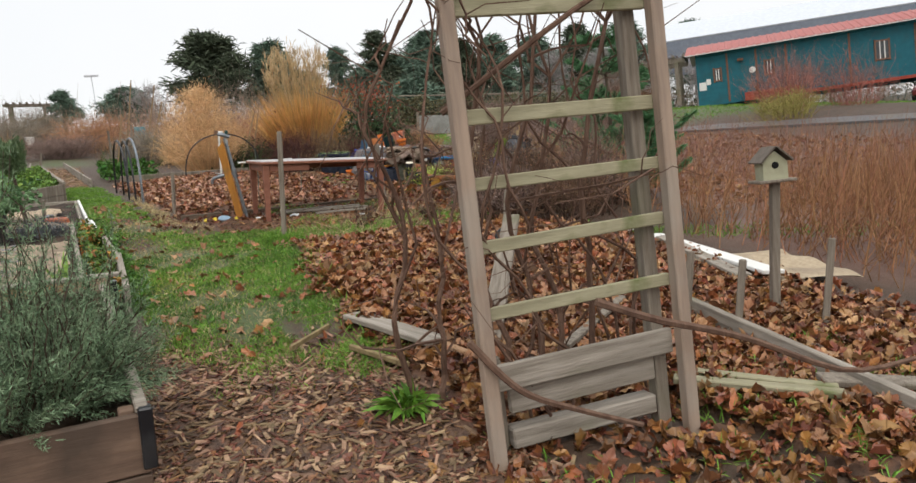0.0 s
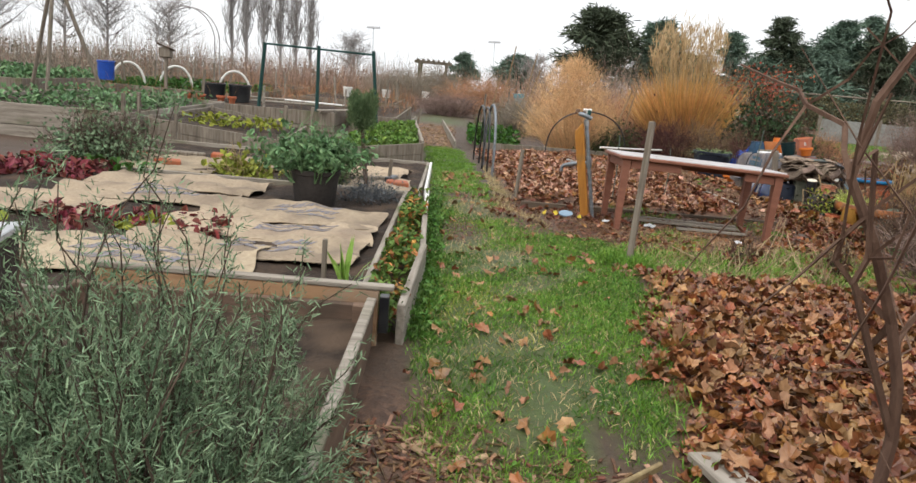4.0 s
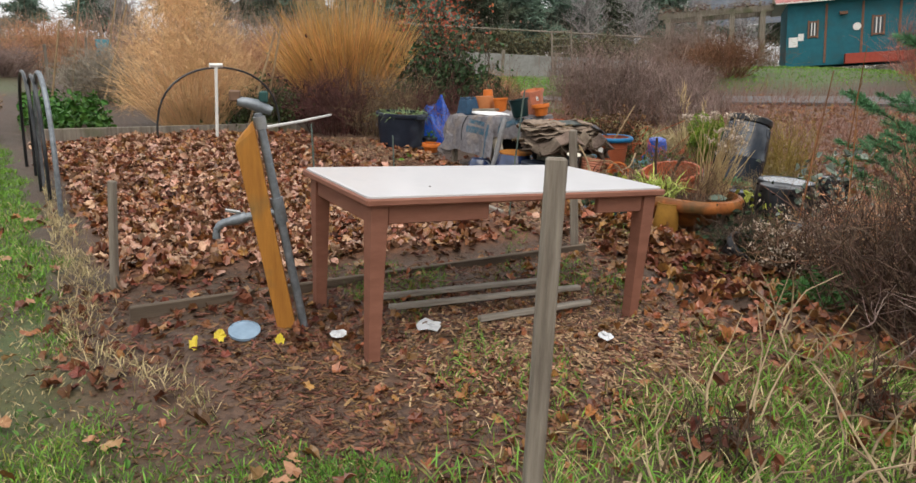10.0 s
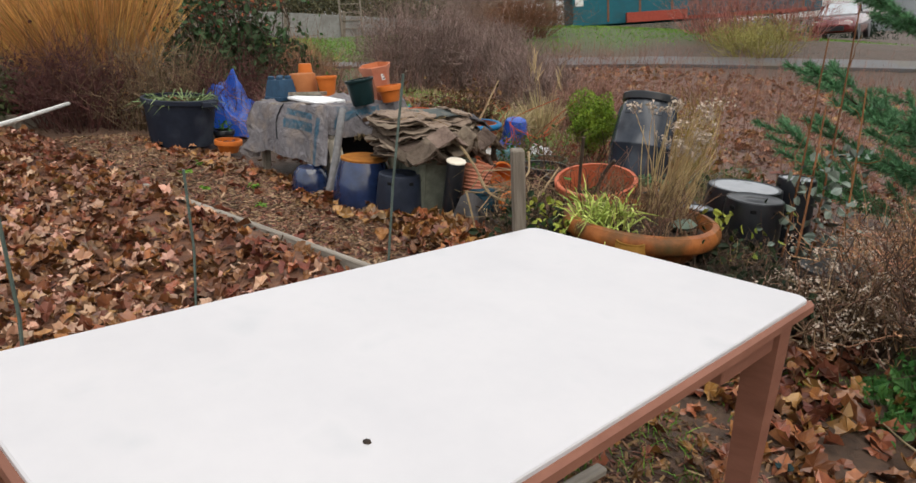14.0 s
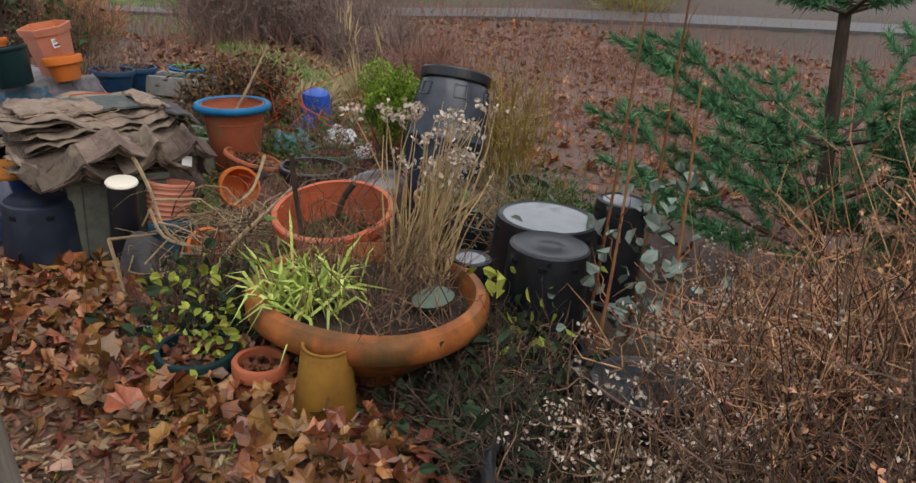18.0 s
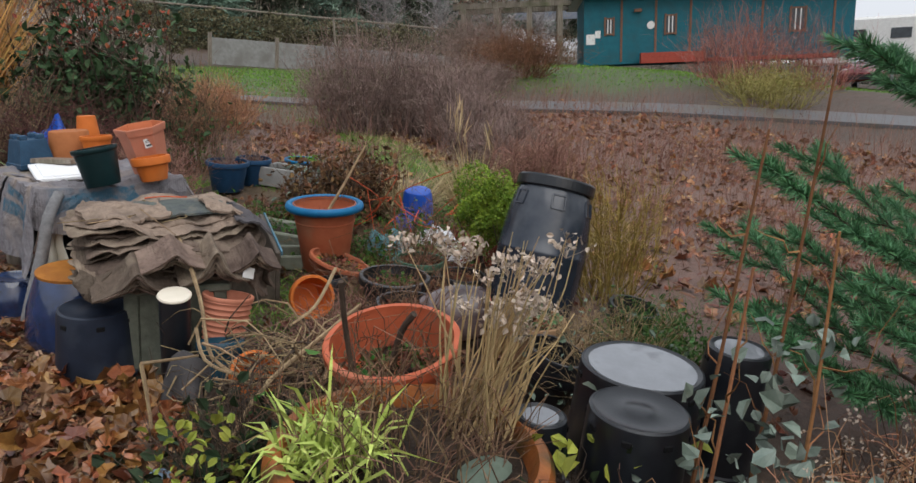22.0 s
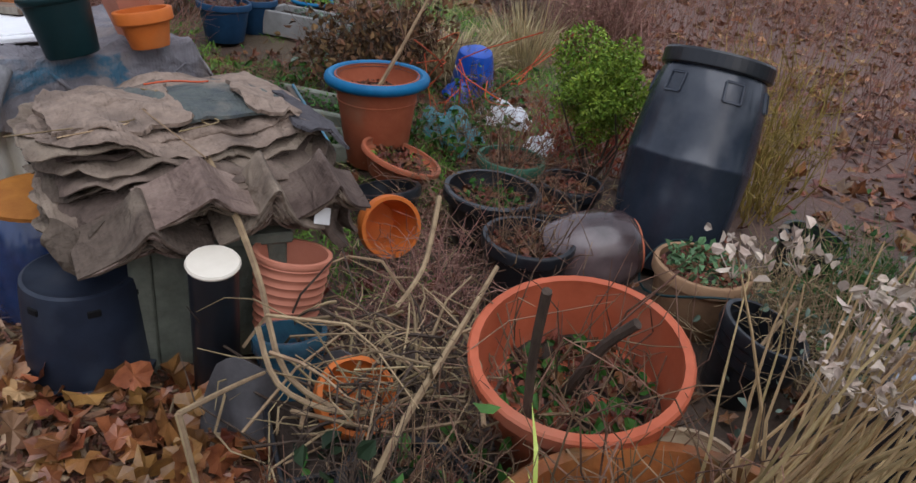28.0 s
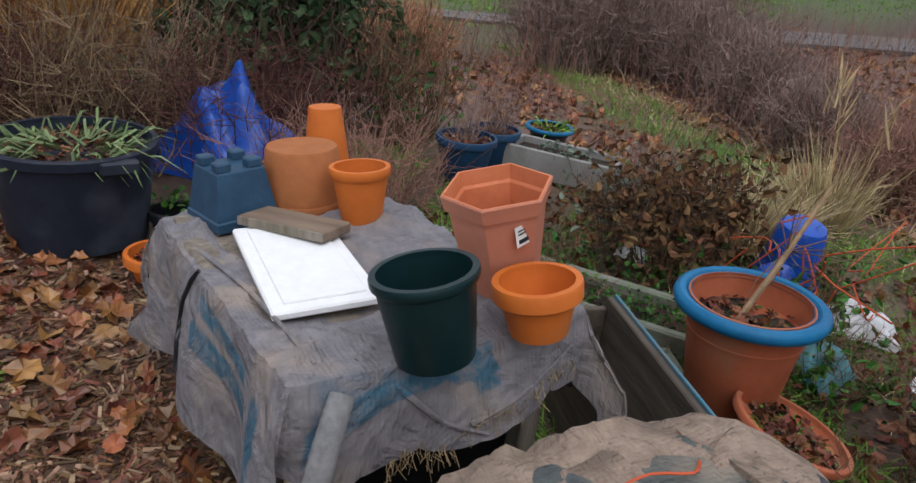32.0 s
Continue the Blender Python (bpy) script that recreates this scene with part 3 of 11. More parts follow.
def twigs(roots, heads, rng, r0=0.006, bend=0.12, seg=3, b=None, parts=4):
    """Tapering stems from roots to heads, all in one bundle."""
    b = b if b is not None else bag()
    A, Z = np.asarray(roots, float), np.asarray(heads, float)
    n = len(A)
    L = np.linalg.norm(Z - A, axis=1)[:, None]
    t = np.linspace(0, 1, parts + 1)
    k = rng.normal(size=(n, 3)) * L * bend
    C = A[:, None] + (Z - A)[:, None] * t[None, :, None] + k[:, None] * (np.sin(t * np.pi))[None, :, None] + rng.normal(size=(n, parts + 1, 3)) * (L * bend * 0.25)[:, None] * (t > 0)[None, :, None]
    T = np.gradient(C, axis=1)
    T /= np.linalg.norm(T, axis=2)[..., None] + 1e-9
    S = np.cross(T, np.array([0.3, 0.5, 0.81]))
    S /= np.linalg.norm(S, axis=2)[..., None] + 1e-9
    U = np.cross(T, S)
    rr = np.broadcast_to(np.asarray(r0, float), (n,))[:, None] * (1 - 0.75 * t)[None]
    ang = np.linspace(0, 2 * np.pi, seg, endpoint=False)
    V = C[:, :, None] + rr[..., None, None] * (S[:, :, None] * np.cos(ang)[:, None] + U[:, :, None] * np.sin(ang)[:, None])
    o = (np.arange(n) * (parts + 1) * seg)[:, None]
    F = []
    for i in range(parts):
        for j in range(seg):
            k2 = (j + 1) % seg
            F.append(o + np.array([i * seg + j, (i + 1) * seg + j, (i + 1) * seg + k2, i * seg + k2]))
    put(b, V.reshape(-1, 3), F)
    return b, C


# ---- placing ----
UP = Vector((-0.044, 0.122, 1)).normalized()


def smooth01(v):
    v = np.clip(v, 0, 1)
    return v * v * (3 - 2 * v)


def level(x, y):
    """Height of the hillside's ground, in the frame of the slope."""
    x, y = np.asarray(x, float), np.asarray(y, float)
    z = -0.10 * smooth01((4.5 - y) / 3.0) - 0.12 * smooth01((x - 4.6) / 2.2)
    z = z - 0.07 * smooth01((y - 8.5) / 4) * smooth01((2.2 - x) / 1.0)
    z = z + 1.25 * smooth01((x - 13) / 14) * smooth01((36 - y) / 14)
    r = np.hypot(x, y) + 1e-6
    f = np.minimum(1, 75 / r)
    return z + (UP.x * x + UP.y * y) / UP.z * (f - 1)


def lev(x, y):
    return float(level(x, y))


def spot(x, y, z=None, rz=0, rx=0, ry=0, upright=False):
    z = lev(x, y) if z is None else z
    if upright:
        return Matrix.Translation(SLOPE @ Vector((x, y, z))) @ pose(0, 0, 0, rx, ry, rz)
    return SLOPE @ pose(x, y, z, rx, ry, rz)


def thing(name, m, label, category, group="", kind=""):
    ob = new(name)
    ob.empty_display_size = 0.1
    ob.matrix_world = m
    return tagged(ob, label, category, group, kind)


BUNDLES = {"stem", "branchlet", "foliage", "seed_head", "blade", "needles", "crown", "dead_stem", "straw_stalk", "twig_heap", "dark_twig", "round_leaf", "yellow_leaf", "leaf", "lettuce_leaf", "green_leaf", "red_leaf", "plume", "stalk", "airy_panicle", "branch", "limb", "twig", "vine", "weed", "debris", "seedling", "lime_foliage", "yellow_foliage", "red_foliage", "grass_leaf", "grass_tuft", "loose_thread", "wood_chip"}


def part(name, geo, material, parent, label="", m=None, smooth=False):
    me = done(geo, smooth) if isinstance(geo, dict) else geo
    if material and not me.materials:
        me.materials.append(material)
    ob = new(name, me)
    ob.parent = parent
    if m is not None:
        ob.matrix_basis = m
    return tagged(ob, label, kind="stuff" if name in BUNDLES else "")


def solo(name, geo, material, m, label, category, group="", kind="", smooth=False):
    me = done(geo, smooth) if isinstance(geo, dict) else geo
    if material:
        me.materials.append(material)
    ob = new(name, me)
    ob.matrix_world = m
    return tagged(ob, label, category, group, kind)


def stuff(name, geo, material, label, category="", smooth=False, m=None):
    return solo(name, geo, material, SLOPE.copy() if m is None else m, label, category, kind="stuff", smooth=smooth)


RNG = np.random.default_rng(7)

# ---- ground ----
def ramp(v, xs, ys):
    return np.interp(v, xs, ys)


def left_edge(y):
    return ramp(y, [2.4, 3.4, 4.3, 8.8, 11.6, 16], [0.85, 0.32, 0.30, 0.24, 0.05, -0.2])


def right_edge(y):
    return ramp(y, [2.4, 3.4, 6.3, 7.1, 7.7, 8.3, 8.8, 9.5, 12.5, 15.4], [1.35, 1.5, 2.15, 2.05, 1.65, 1.3, 1.05, 1.15, 1.0, 0.65])


def wob(x, y, s=1.0, seed=0.0):
    return np.sin(x * 3.1 * s + seed) * 0.5 + np.sin(y * 2.7 * s + seed * 2 + x * s) * 0.5 + np.sin((x * 7.3 - y * 6.1) * s + seed) * 0.35


def grass_w(x, y):
    w = 0.12 * wob(x, y, 1.6)
    d = np.minimum(x - left_edge(y) + w * 0.3, right_edge(y) - x + w)
    g = smooth01(d / 0.16) * smooth01((y - 2.55 + w * 2 - 0.9 * (x > 1.1)) / 0.5 + 0.5 * (x > 1.1)) * smooth01((16.0 - y) / 0.6)
    for cx, cy, rx, ry in ((0.52, 7.4, 0.27, 0.5), (0.6, 9.3, 0.22, 0.3), (1.5, 7.95, 0.45, 0.55)):
        g = g * (1 - 0.9 * smooth01(1.6 - np.hypot((x - cx) / rx, (y - cy) / ry) + w))
    return g


def strip_w(x, y):
    """Grass strip that runs between the bark field's shrubs."""
    mid = np.interp(y, [11.5, 13.3, 14.3, 15.8, 17.1, 18.8], [9.1, 9.8, 10.5, 11.0, 11.55, 12.15])
    return smooth01(1.6 - np.abs(x - mid + 0.1 * wob(x, y)) / 0.42) * smooth01((y - 11.6) / 1.0) * smooth01((20 - y) / 1.0)


def field_w(x, y):
    """Lawn beyond the plots."""
    a = smooth01((x - 13.5) / 2) * smooth01((y - 19.6 + 0.55 * (x - 18)) / 2) * smooth01((34 - y) / 3) * smooth01((33 - x) / 2) * smooth01(1.05 + wob(x, y, 0.25, 2) * 0.6)
    b = smooth01(1.4 - np.hypot((x - 14.3) / 2.8, (y - 25.5) / 5.0))
    c = smooth01(1.3 - np.hypot((x - 8.6) / 0.7, (y - 15) / 4.0))
    d = smooth01(1.3 - np.hypot((x - 0.0) / 1.2, (y - 24.5) / 2.0)) + smooth01(1.2 - np.hypot((x + 9) / 5, (y - 30) / 6)) * 0.6
    return np.clip(a + b + 0.7 * c + d + strip_w(x, y), 0, 1)


def mulch_w(x, y):
    m = smooth01((3.5 - y + 0.2 * wob(x, y) + 0.6 * (x < 0.5)) / 0.5) * smooth01((x + 0.6) / 0.3) * smooth01((1.75 - x) / 0.3)
    m = m + smooth01((x + 0.75 - 0.0) / 0.15) * smooth01((0.55 - x) / 0.15) * smooth01((y - 15.4) / 0.3) * smooth01((22.3 - y) / 0.5)
    m = m + smooth01(1.5 - np.hypot((x - 2.75) / 1.7, (y - 7.95) / 1.25) + 0.12 * wob(x, y, 1.4, 3))
    m = m + smooth01((x - 4.25) / 0.3) * smooth01((5.6 - x) / 0.3) * smooth01((y - 8.6) / 0.8) * smooth01((17 - y) / 1)
    return np.clip(m, 0, 1)


def bark_w(x, y):
    return smooth01((x - 7.6 + 2.0 * smooth01((5.5 - y) / 1.0)) / 1.2) * smooth01((19.5 - x) / 1.5) * smooth01((19.5 - y) / 1.2) * smooth01((y + 6) / 2) * (1 - strip_w(x, y))


def leafbed_w(x, y):
    w = 0.1 * wob(x, y, 1.3, 1)
    a = smooth01((x - np.maximum(1.5, right_edge(y) - 0.14) + w) / 0.2) * smooth01((5.6 - x) / 1.4) * smooth01((y - 1.3 + 1.1 * (x > 2.6)) / 0.3) * smooth01((6.35 - y + w - 0.1 * (x - 2)) / 0.3)
    b = smooth01((x - right_edge(y) - 0.12 + w) / 0.15) * smooth01((4.45 - x) / 0.3) * smooth01((y - 9.35) / 0.2) * smooth01((15.4 - y) / 0.3)
    c = smooth01(1.5 - np.hypot((x - 5.2) / 0.42, (y - 9.7) / 1.2)) + smooth01(1.4 - np.hypot((x - 4.3) / 1.0, (y - 7.0) / 0.7)) * 0.7
    return np.clip(a + b + c, 0, 1)


def ground_sheet():
    near_x = np.arange(-4.5, 8.01, 0.1)
    near_y = np.arange(-2, 17.01, 0.1)
    xs = np.concatenate([-np.geomspace(900, 5.2, 34), near_x, np.geomspace(8.4, 900, 40)])
    ys = np.concatenate([-np.geomspace(900, 2.4, 30), near_y, np.geomspace(17.4, 900, 40)])
    X, Y = np.meshgrid(xs, ys, indexing="xy")
    Z = level(X, Y)
    close = (np.abs(X) < 30) & (np.abs(Y) < 40)
    bumps = 0.018 * wob(X, Y, 1.9, 3) + 0.012 * wob(X, Y, 4.7, 5)
    Z = Z + np.where(close, bumps, 0) + 0.05 * leafbed_w(X, Y) - 0.02
    nx, ny = len(xs), len(ys)
    i, j = np.meshgrid(np.arange(ny - 1), np.arange(nx - 1), indexing="ij")
    q = np.stack([i * nx + j, i * nx + j + 1, (i + 1) * nx + j + 1, (i + 1) * nx + j], -1).reshape(-1, 4)
    me = fast(np.stack([X, Y, Z], -1).reshape(-1, 3), [q])
    me.polygons.foreach_set("use_smooth", np.ones(len(me.polygons), bool))
    at = me.color_attributes.new("cover", "FLOAT_COLOR", "POINT")
    gw = np.clip(grass_w(X, Y) + field_w(X, Y), 0, 1)
    col = np.stack([gw, mulch_w(X, Y), np.clip(leafbed_w(X, Y), 0, 1), bark_w(X, Y)], -1)
    at.data.foreach_set("color", col.reshape(-1).astype(np.float32))
    m = bpy.data.materials.new("hillside ground")
    m.use_nodes = True
    n, l = m.node_tree.nodes, m.node_tree.links
    b = n["Principled BSDF"]
    tc = n.new("ShaderNodeTexCoord")
    ca = n.new("ShaderNodeVertexColor")
    ca.layer_name = "cover"
    sep = n.new("ShaderNodeSeparateColor")
    l.new(ca.outputs["Color"], sep.inputs["Color"])
    n1 = n.new("ShaderNodeTexNoise")
    n1.inputs["Scale"].default_value, n1.inputs["Detail"].default_value, n1.inputs["Roughness"].default_value = 26, 8, 0.7
    n2 = n.new("ShaderNodeTexNoise")
    n2.inputs["Scale"].default_value, n2.inputs["Detail"].default_value = 1.1, 6
    vo = n.new("ShaderNodeTexVoronoi")
    vo.inputs["Scale"].default_value = 34
    for t in (n1, n2, vo):
        l.new(tc.outputs["Object"], t.inputs["Vector"])

    def two(c1, c2, fac):
        r = n.new("ShaderNodeValToRGB")
        r.color_ramp.elements[0].position, r.color_ramp.elements[1].position = 0.3, 0.7
        r.color_ramp.elements[0].color, r.color_ramp.elements[1].color = (*c1, 1), (*c2, 1)
        l.new(fac, r.inputs["Fac"])
        return r.outputs["Color"]

    def mixed(fac, a, c):
        x = n.new("ShaderNodeMix")
        x.data_type = "RGBA"
        if isinstance(fac, float):
            x.inputs["Factor"].default_value = fac
        else:
            l.new(fac, x.inputs["Factor"])
        l.new(a, x.inputs["A"])
        l.new(c, x.inputs["B"])
        return x.outputs["Result"]

    earth = mixed(0.4, two((0.018, 0.012, 0.009), (0.105, 0.058, 0.035), n1.outputs["Fac"]), two((0.038, 0.03, 0.016), (0.095, 0.055, 0.033), n2.outputs["Fac"]))
    turf = mixed(0.35, two((0.035, 0.042, 0.014), (0.085, 0.14, 0.028), n1.outputs["Fac"]), two((0.085, 0.062, 0.032), (0.055, 0.11, 0.022), n2.outputs["Fac"]))
    chips = mixed(0.55, two((0.028, 0.017, 0.012), (0.19, 0.10, 0.06), n1.outputs["Fac"]), two((0.05, 0.028, 0.019), (0.14, 0.08, 0.05), vo.outputs["Color"]))
    litter = mixed(0.5, two((0.07, 0.03, 0.018), (0.25, 0.10, 0.042), n1.outputs["Fac"]), two((0.07, 0.03, 0.018), (0.22, 0.095, 0.045), vo.outputs["Color"]))
    red = mixed(0.5, two((0.10, 0.05, 0.037), (0.25, 0.15, 0.115), n1.outputs["Fac"]), two((0.08, 0.05, 0.038), (0.16, 0.09, 0.068), vo.outputs["Color"]))
    out = mixed(sep.outputs["Red"], earth, turf)
    out = mixed(ca.outputs["Alpha"], out, red)
    out = mixed(sep.outputs["Green"], out, chips)
    out = mixed(sep.outputs["Blue"], out, litter)
    l.new(out, b.inputs["Base Color"])
    b.inputs["Roughness"].default_value = 0.65
    bp = n.new("ShaderNodeBump")
    bp.inputs["Strength"].default_value, bp.inputs["Distance"].default_value = 0.7, 0.03
    l.new(n1.outputs["Fac"], bp.inputs["Height"])
    l.new(bp.outputs["Normal"], b.inputs["Normal"])
    return solo("ground", me, m, SLOPE.copy(), "hillside garden ground of soil, grass, bark and leaves", "ground", kind="structure")


ground_sheet()


def scatter(n, box_, weight, rng):
    """Up to n random points of a rectangle, kept by a weight between 0 and 1."""
    x0, x1, y0, y1 = box_
    x, y = rng.uniform(x0, x1, n), rng.uniform(y0, y1, n)
    k = rng.random(n) < weight(x, y)
    x, y = x[k], y[k]
    return x, y


def on_ground(x, y, lift=0.0):
    z = level(x, y) + 0.018 * wob(x, y, 1.9, 3) + 0.012 * wob(x, y, 4.7, 5) + 0.05 * leafbed_w(x, y) - 0.02
    return np.stack([x, y, z + lift], -1)


# ---- raised beds ----
def board(parent, a, z0, z1, b2, thick=0.04, material=None, name="board", label=""):
    """An upright board from a to b2 in plan, between two heights."""
    (xa, ya), (xb, yb) = a, b2
    L, ang = math.hypot(xb - xa, yb - ya), math.degrees(math.atan2(yb - ya, xb - xa))
    g = box(L, thick, z1 - z0, bevel=0.006)
    return part(name, g, material or WOODRAIL, parent, label, pose((xa + xb) / 2, (ya + yb) / 2, (z0 + z1) / 2, 0, 0, ang))


def bed(x0, x1, y0, y1, top, label, material=None, soil=None, low=-0.2, soil_drop=0.06, two=False, corner=True):
    t = thing("raised_bed", SLOPE.copy(), label, "raised bed", "raised garden beds")
    e = 0.02
    for a, c in (((x0, y0 + e), (x1, y0 + e)), ((x0, y1 - e), (x1, y1 - e)), ((x0 + e, y0 + 0.045), (x0 + e, y1 - 0.045)), ((x1 - e, y0 + 0.045), (x1 - e, y1 - 0.045))):
        base = min(lev(*a), lev(*c)) + low
        if two:
            mid = (base + top) / 2
            board(t, a, base, mid - 0.004, c, material=material)
            board(t, a, mid + 0.004, top, c, material=material)
        else:
            board(t, a, base, top, c, material=material)
    if corner:
        for cx, cy in ((x0 + 0.07, y0 + 0.07), (x1 - 0.07, y0 + 0.07), (x0 + 0.07, y1 - 0.07), (x1 - 0.07, y1 - 0.07)):
            part("corner_post", box(0.06, 0.06, 0.5, bevel=0.005), material or WOODGREY, t, "", pose(cx, cy, top - 0.235))
    xs, ys = np.linspace(x0 + 0.045, x1 - 0.045, 28), np.linspace(y0 + 0.045, y1 - 0.045, 28)
    X, Y = np.meshgrid(xs, ys)
    Z = top - soil_drop + 0.02 * wob(X, Y, 1.7, 1) + 0.012 * wob(X, Y, 5, 2)
    i, j = np.meshgrid(np.arange(27), np.arange(27), indexing="ij")
    q = np.stack([i * 28 + j, i * 28 + j + 1, (i + 1) * 28 + j + 1, (i + 1) * 28 + j], -1).reshape(-1, 4)
    b = put(bag(), np.stack([X, Y, Z], -1).reshape(-1, 3), [q])
    part("soil", b, soil or SOIL, t, "dark damp garden soil", smooth=True)
    return t


RB = bed(-1.42, 0.12, 1.81, 4.24, 0.22, "weathered wooden raised bed holding a rosemary bush", mat("damp brown board", (0.20, 0.135, 0.098), (0.12, 0.08, 0.06), 0.75, 14, 0.35, stretch=(0.15, 1, 1), stain=(0.09, 0.065, 0.05), stain_scale=3), soil_drop=0.10, two=True)
part("cap_board", box(0.05, 2.42, 0.03, bevel=0.006), WOODRAIL, RB, "pale grey top rail", pose(0.105, 3.03, 0.238))
part("corner_bracket", box(0.055, 0.055, 0.26, bevel=0.006), BLACKPLASTIC, RB, "black metal corner bracket", pose(0.115, 1.815, 0.12))
bed(-4.2, 0.02, 4.30, 8.36, 0.14, "wide low bed covered with burlap sacks", WOODRAIL, soil_drop=0.05, corner=False)
bed(-4.2, 0.14, 8.42, 11.55, 0.08, "low bed with burlap sheets and rubble", WOODRAIL, soil_drop=0.04, corner=False)
def skew_bed(corners, label, material, low=0.34):
    """A raised bed of plank pairs on four uneven corners (x, y, top)."""
    t = thing("raised_bed", SLOPE.copy(), label, "raised bed", "raised garden beds")
    C = [Vector(c) for c in corners]
    mid = sum(C, Vector()) / 4
    for i in range(4):
        a, c = C[i], C[(i + 1) % 4]
        n = Vector((c - a).to_2d().orthogonal().normalized().to_3d()) * 0.04
        n = -n if n.dot((a + c) / 2 - mid) > 0 else n
        d = (c - a).normalized() * 0.045 * (i % 2)
        for z0, z1 in ((0.0, -low / 2 + 0.003), (-low / 2 - 0.003, -low)):
            V = [p + m + Vector((0, 0, z)) for z in (z1, z0) for m in (Vector(), n) for p in (a + d, c - d)]
            part("board", put(bag(), V, [np.array([[0, 1, 5, 4], [3, 2, 6, 7], [4, 5, 7, 6], [1, 0, 2, 3], [0, 4, 6, 2], [5, 1, 3, 7]])]), material, t)
    for c in C:
        q = c + (mid - c) * 0.07
        part("corner_post", box(0.06, 0.06, 0.5, bevel=0.005), material, t, "", pose(q.x, q.y, c.z - 0.21))
    u, v = np.meshgrid(np.linspace(0.03, 0.97, 24), np.linspace(0.02, 0.98, 24))
    c = [np.array(k) for k in corners]
    P = (c[0][None, None] * ((1 - u) * (1 - v))[..., None] + c[1] * (u * (1 - v))[..., None] + c[2] * (u * v)[..., None] + c[3] * ((1 - u) * v)[..., None])
    P[..., 2] += -0.06 + 0.02 * wob(P[..., 0], P[..., 1], 1.7, 1)
    i, j = np.meshgrid(np.arange(23), np.arange(23), indexing="ij")
    part("soil", put(bag(), P.reshape(-1, 3), [np.stack([i * 24 + j, i * 24 + j + 1, (i + 1) * 24 + j + 1, (i + 1) * 24 + j], -1).reshape(-1, 4)]), SOIL, t, "dark damp garden soil", smooth=True)
    return t


SALAD = ((0.01, 12.0, 0.31), (-0.38, 16.6, 0.32), (-1.1, 15.3, 0.28), (-1.5, 11.0, 0.20))
SB = skew_bed(SALAD, "grey board raised bed full of greens beside the path", WOODGREY)
part("cap_board", tube([(0.0, 12.0, 0.33), (-0.385, 16.55, 0.34)], 0.026, 4), WOODRAIL, SB, "pale grey top rail")
skew_bed(((-2.05, 11.4, 0.22), (-2.1, 13.3, 0.30), (-4.4, 15.2, 0.36), (-4.42, 12.15, 0.33)), "tall grey board raised bed with yellow pepper leaves", WOODGREY)
bed(-7.6, -4.5, 11.8, 16.4, 0.40, "grey board raised bed with leafy greens", WOODRAIL, two=True)
bed(-5.2, -2.2, 16.8, 20.4, 0.34, "weathered raised bed with wet boards", WOODGREY, two=True)
bed(-2.0, -0.9, 17.6, 23.5, 0.30, "narrow raised bed beside the chip path", WOODGREY)
bed(-9.8, -5.6, 21.0, 26.0, 0.34, "far raised bed under white hoops", WOODGREY)
bed(-4.6, -1.5, 24.5, 29.0, 0.30, "far weathered raised bed", WOODGREY)
bed(-14.5, -10.4, 19.0, 25.0, 0.36, "far raised bed with low greens", WOODGREY)
bed(-12.0, -6.0, 29.0, 33.0, 0.30, "distant weathered raised bed", WOODGREY)

# rails round the strawberry edging beside the path
edge = thing("path_edging", SLOPE.copy(), "weathered double rail edging holding strawberry plants beside the path", "edging")
board(edge, (0.255, 4.32), -0.14, 0.20, (0.31, 5.75), 0.045)
board(edge, (0.30, 5.80), -0.14, 0.17, (0.26, 7.10), 0.045)
board(edge, (0.255, 7.15), -0.1, 0.12, (0.22, 8.72), 0.04, WHITEPAINT, label="pale painted rail")
board(edge, (0.19, 8.95), -0.1, 0.09, (0.16, 11.5), 0.035, WHITEPAINT, label="pale painted rail")
front = thing("bed_end_board", SLOPE.copy(), "cedar end board with a steel corner bracket", "board")
board(front, (-1.32, 4.268), -0.05, 0.285, (0.14, 4.268), 0.035, CEDAR, "plank")
part("corner_bracket", box(0.05, 0.06, 0.2, bevel=0.004), BLACKPLASTIC, front, "black metal corner bracket", pose(0.17, 4.27, 0.16))
part("cap_rail", box(1.55, 0.05, 0.03, bevel=0.006), WOODRAIL, front, "grey cap rail", pose(-0.56, 4.27, 0.303))
for a, c, z in (((-0.64, 15.3), (-0.7, 22.2), 0.1), ((0.52, 15.5), (0.12, 22.2), 0.08)):
    e2 = thing("path_board", SLOPE.copy(), "pale board edging along the wood chip path", "edging")
    board(e2, a, -0.15, z, c, 0.04)
e3 = thing("leaf_bed_edging", SLOPE.copy(), "dark wet board edging round the leaf covered plot", "edging")
board(e3, (1.32, 9.02), -0.15, 0.03, (4.42, 9.13), 0.03, mat("wet edging board", (0.15, 0.115, 0.085), (0.075, 0.057, 0.043), 0.7, 20, 0.5, stretch=(0.1, 1, 1)))
board(e3, (1.05, 15.3), -0.15, 0.12, (5.2, 15.8), 0.04, WOODGREY)
board(e3, (4.40, 10.21), -0.2, 0.035, (4.25, 12.64), 0.045, WOODRAIL)

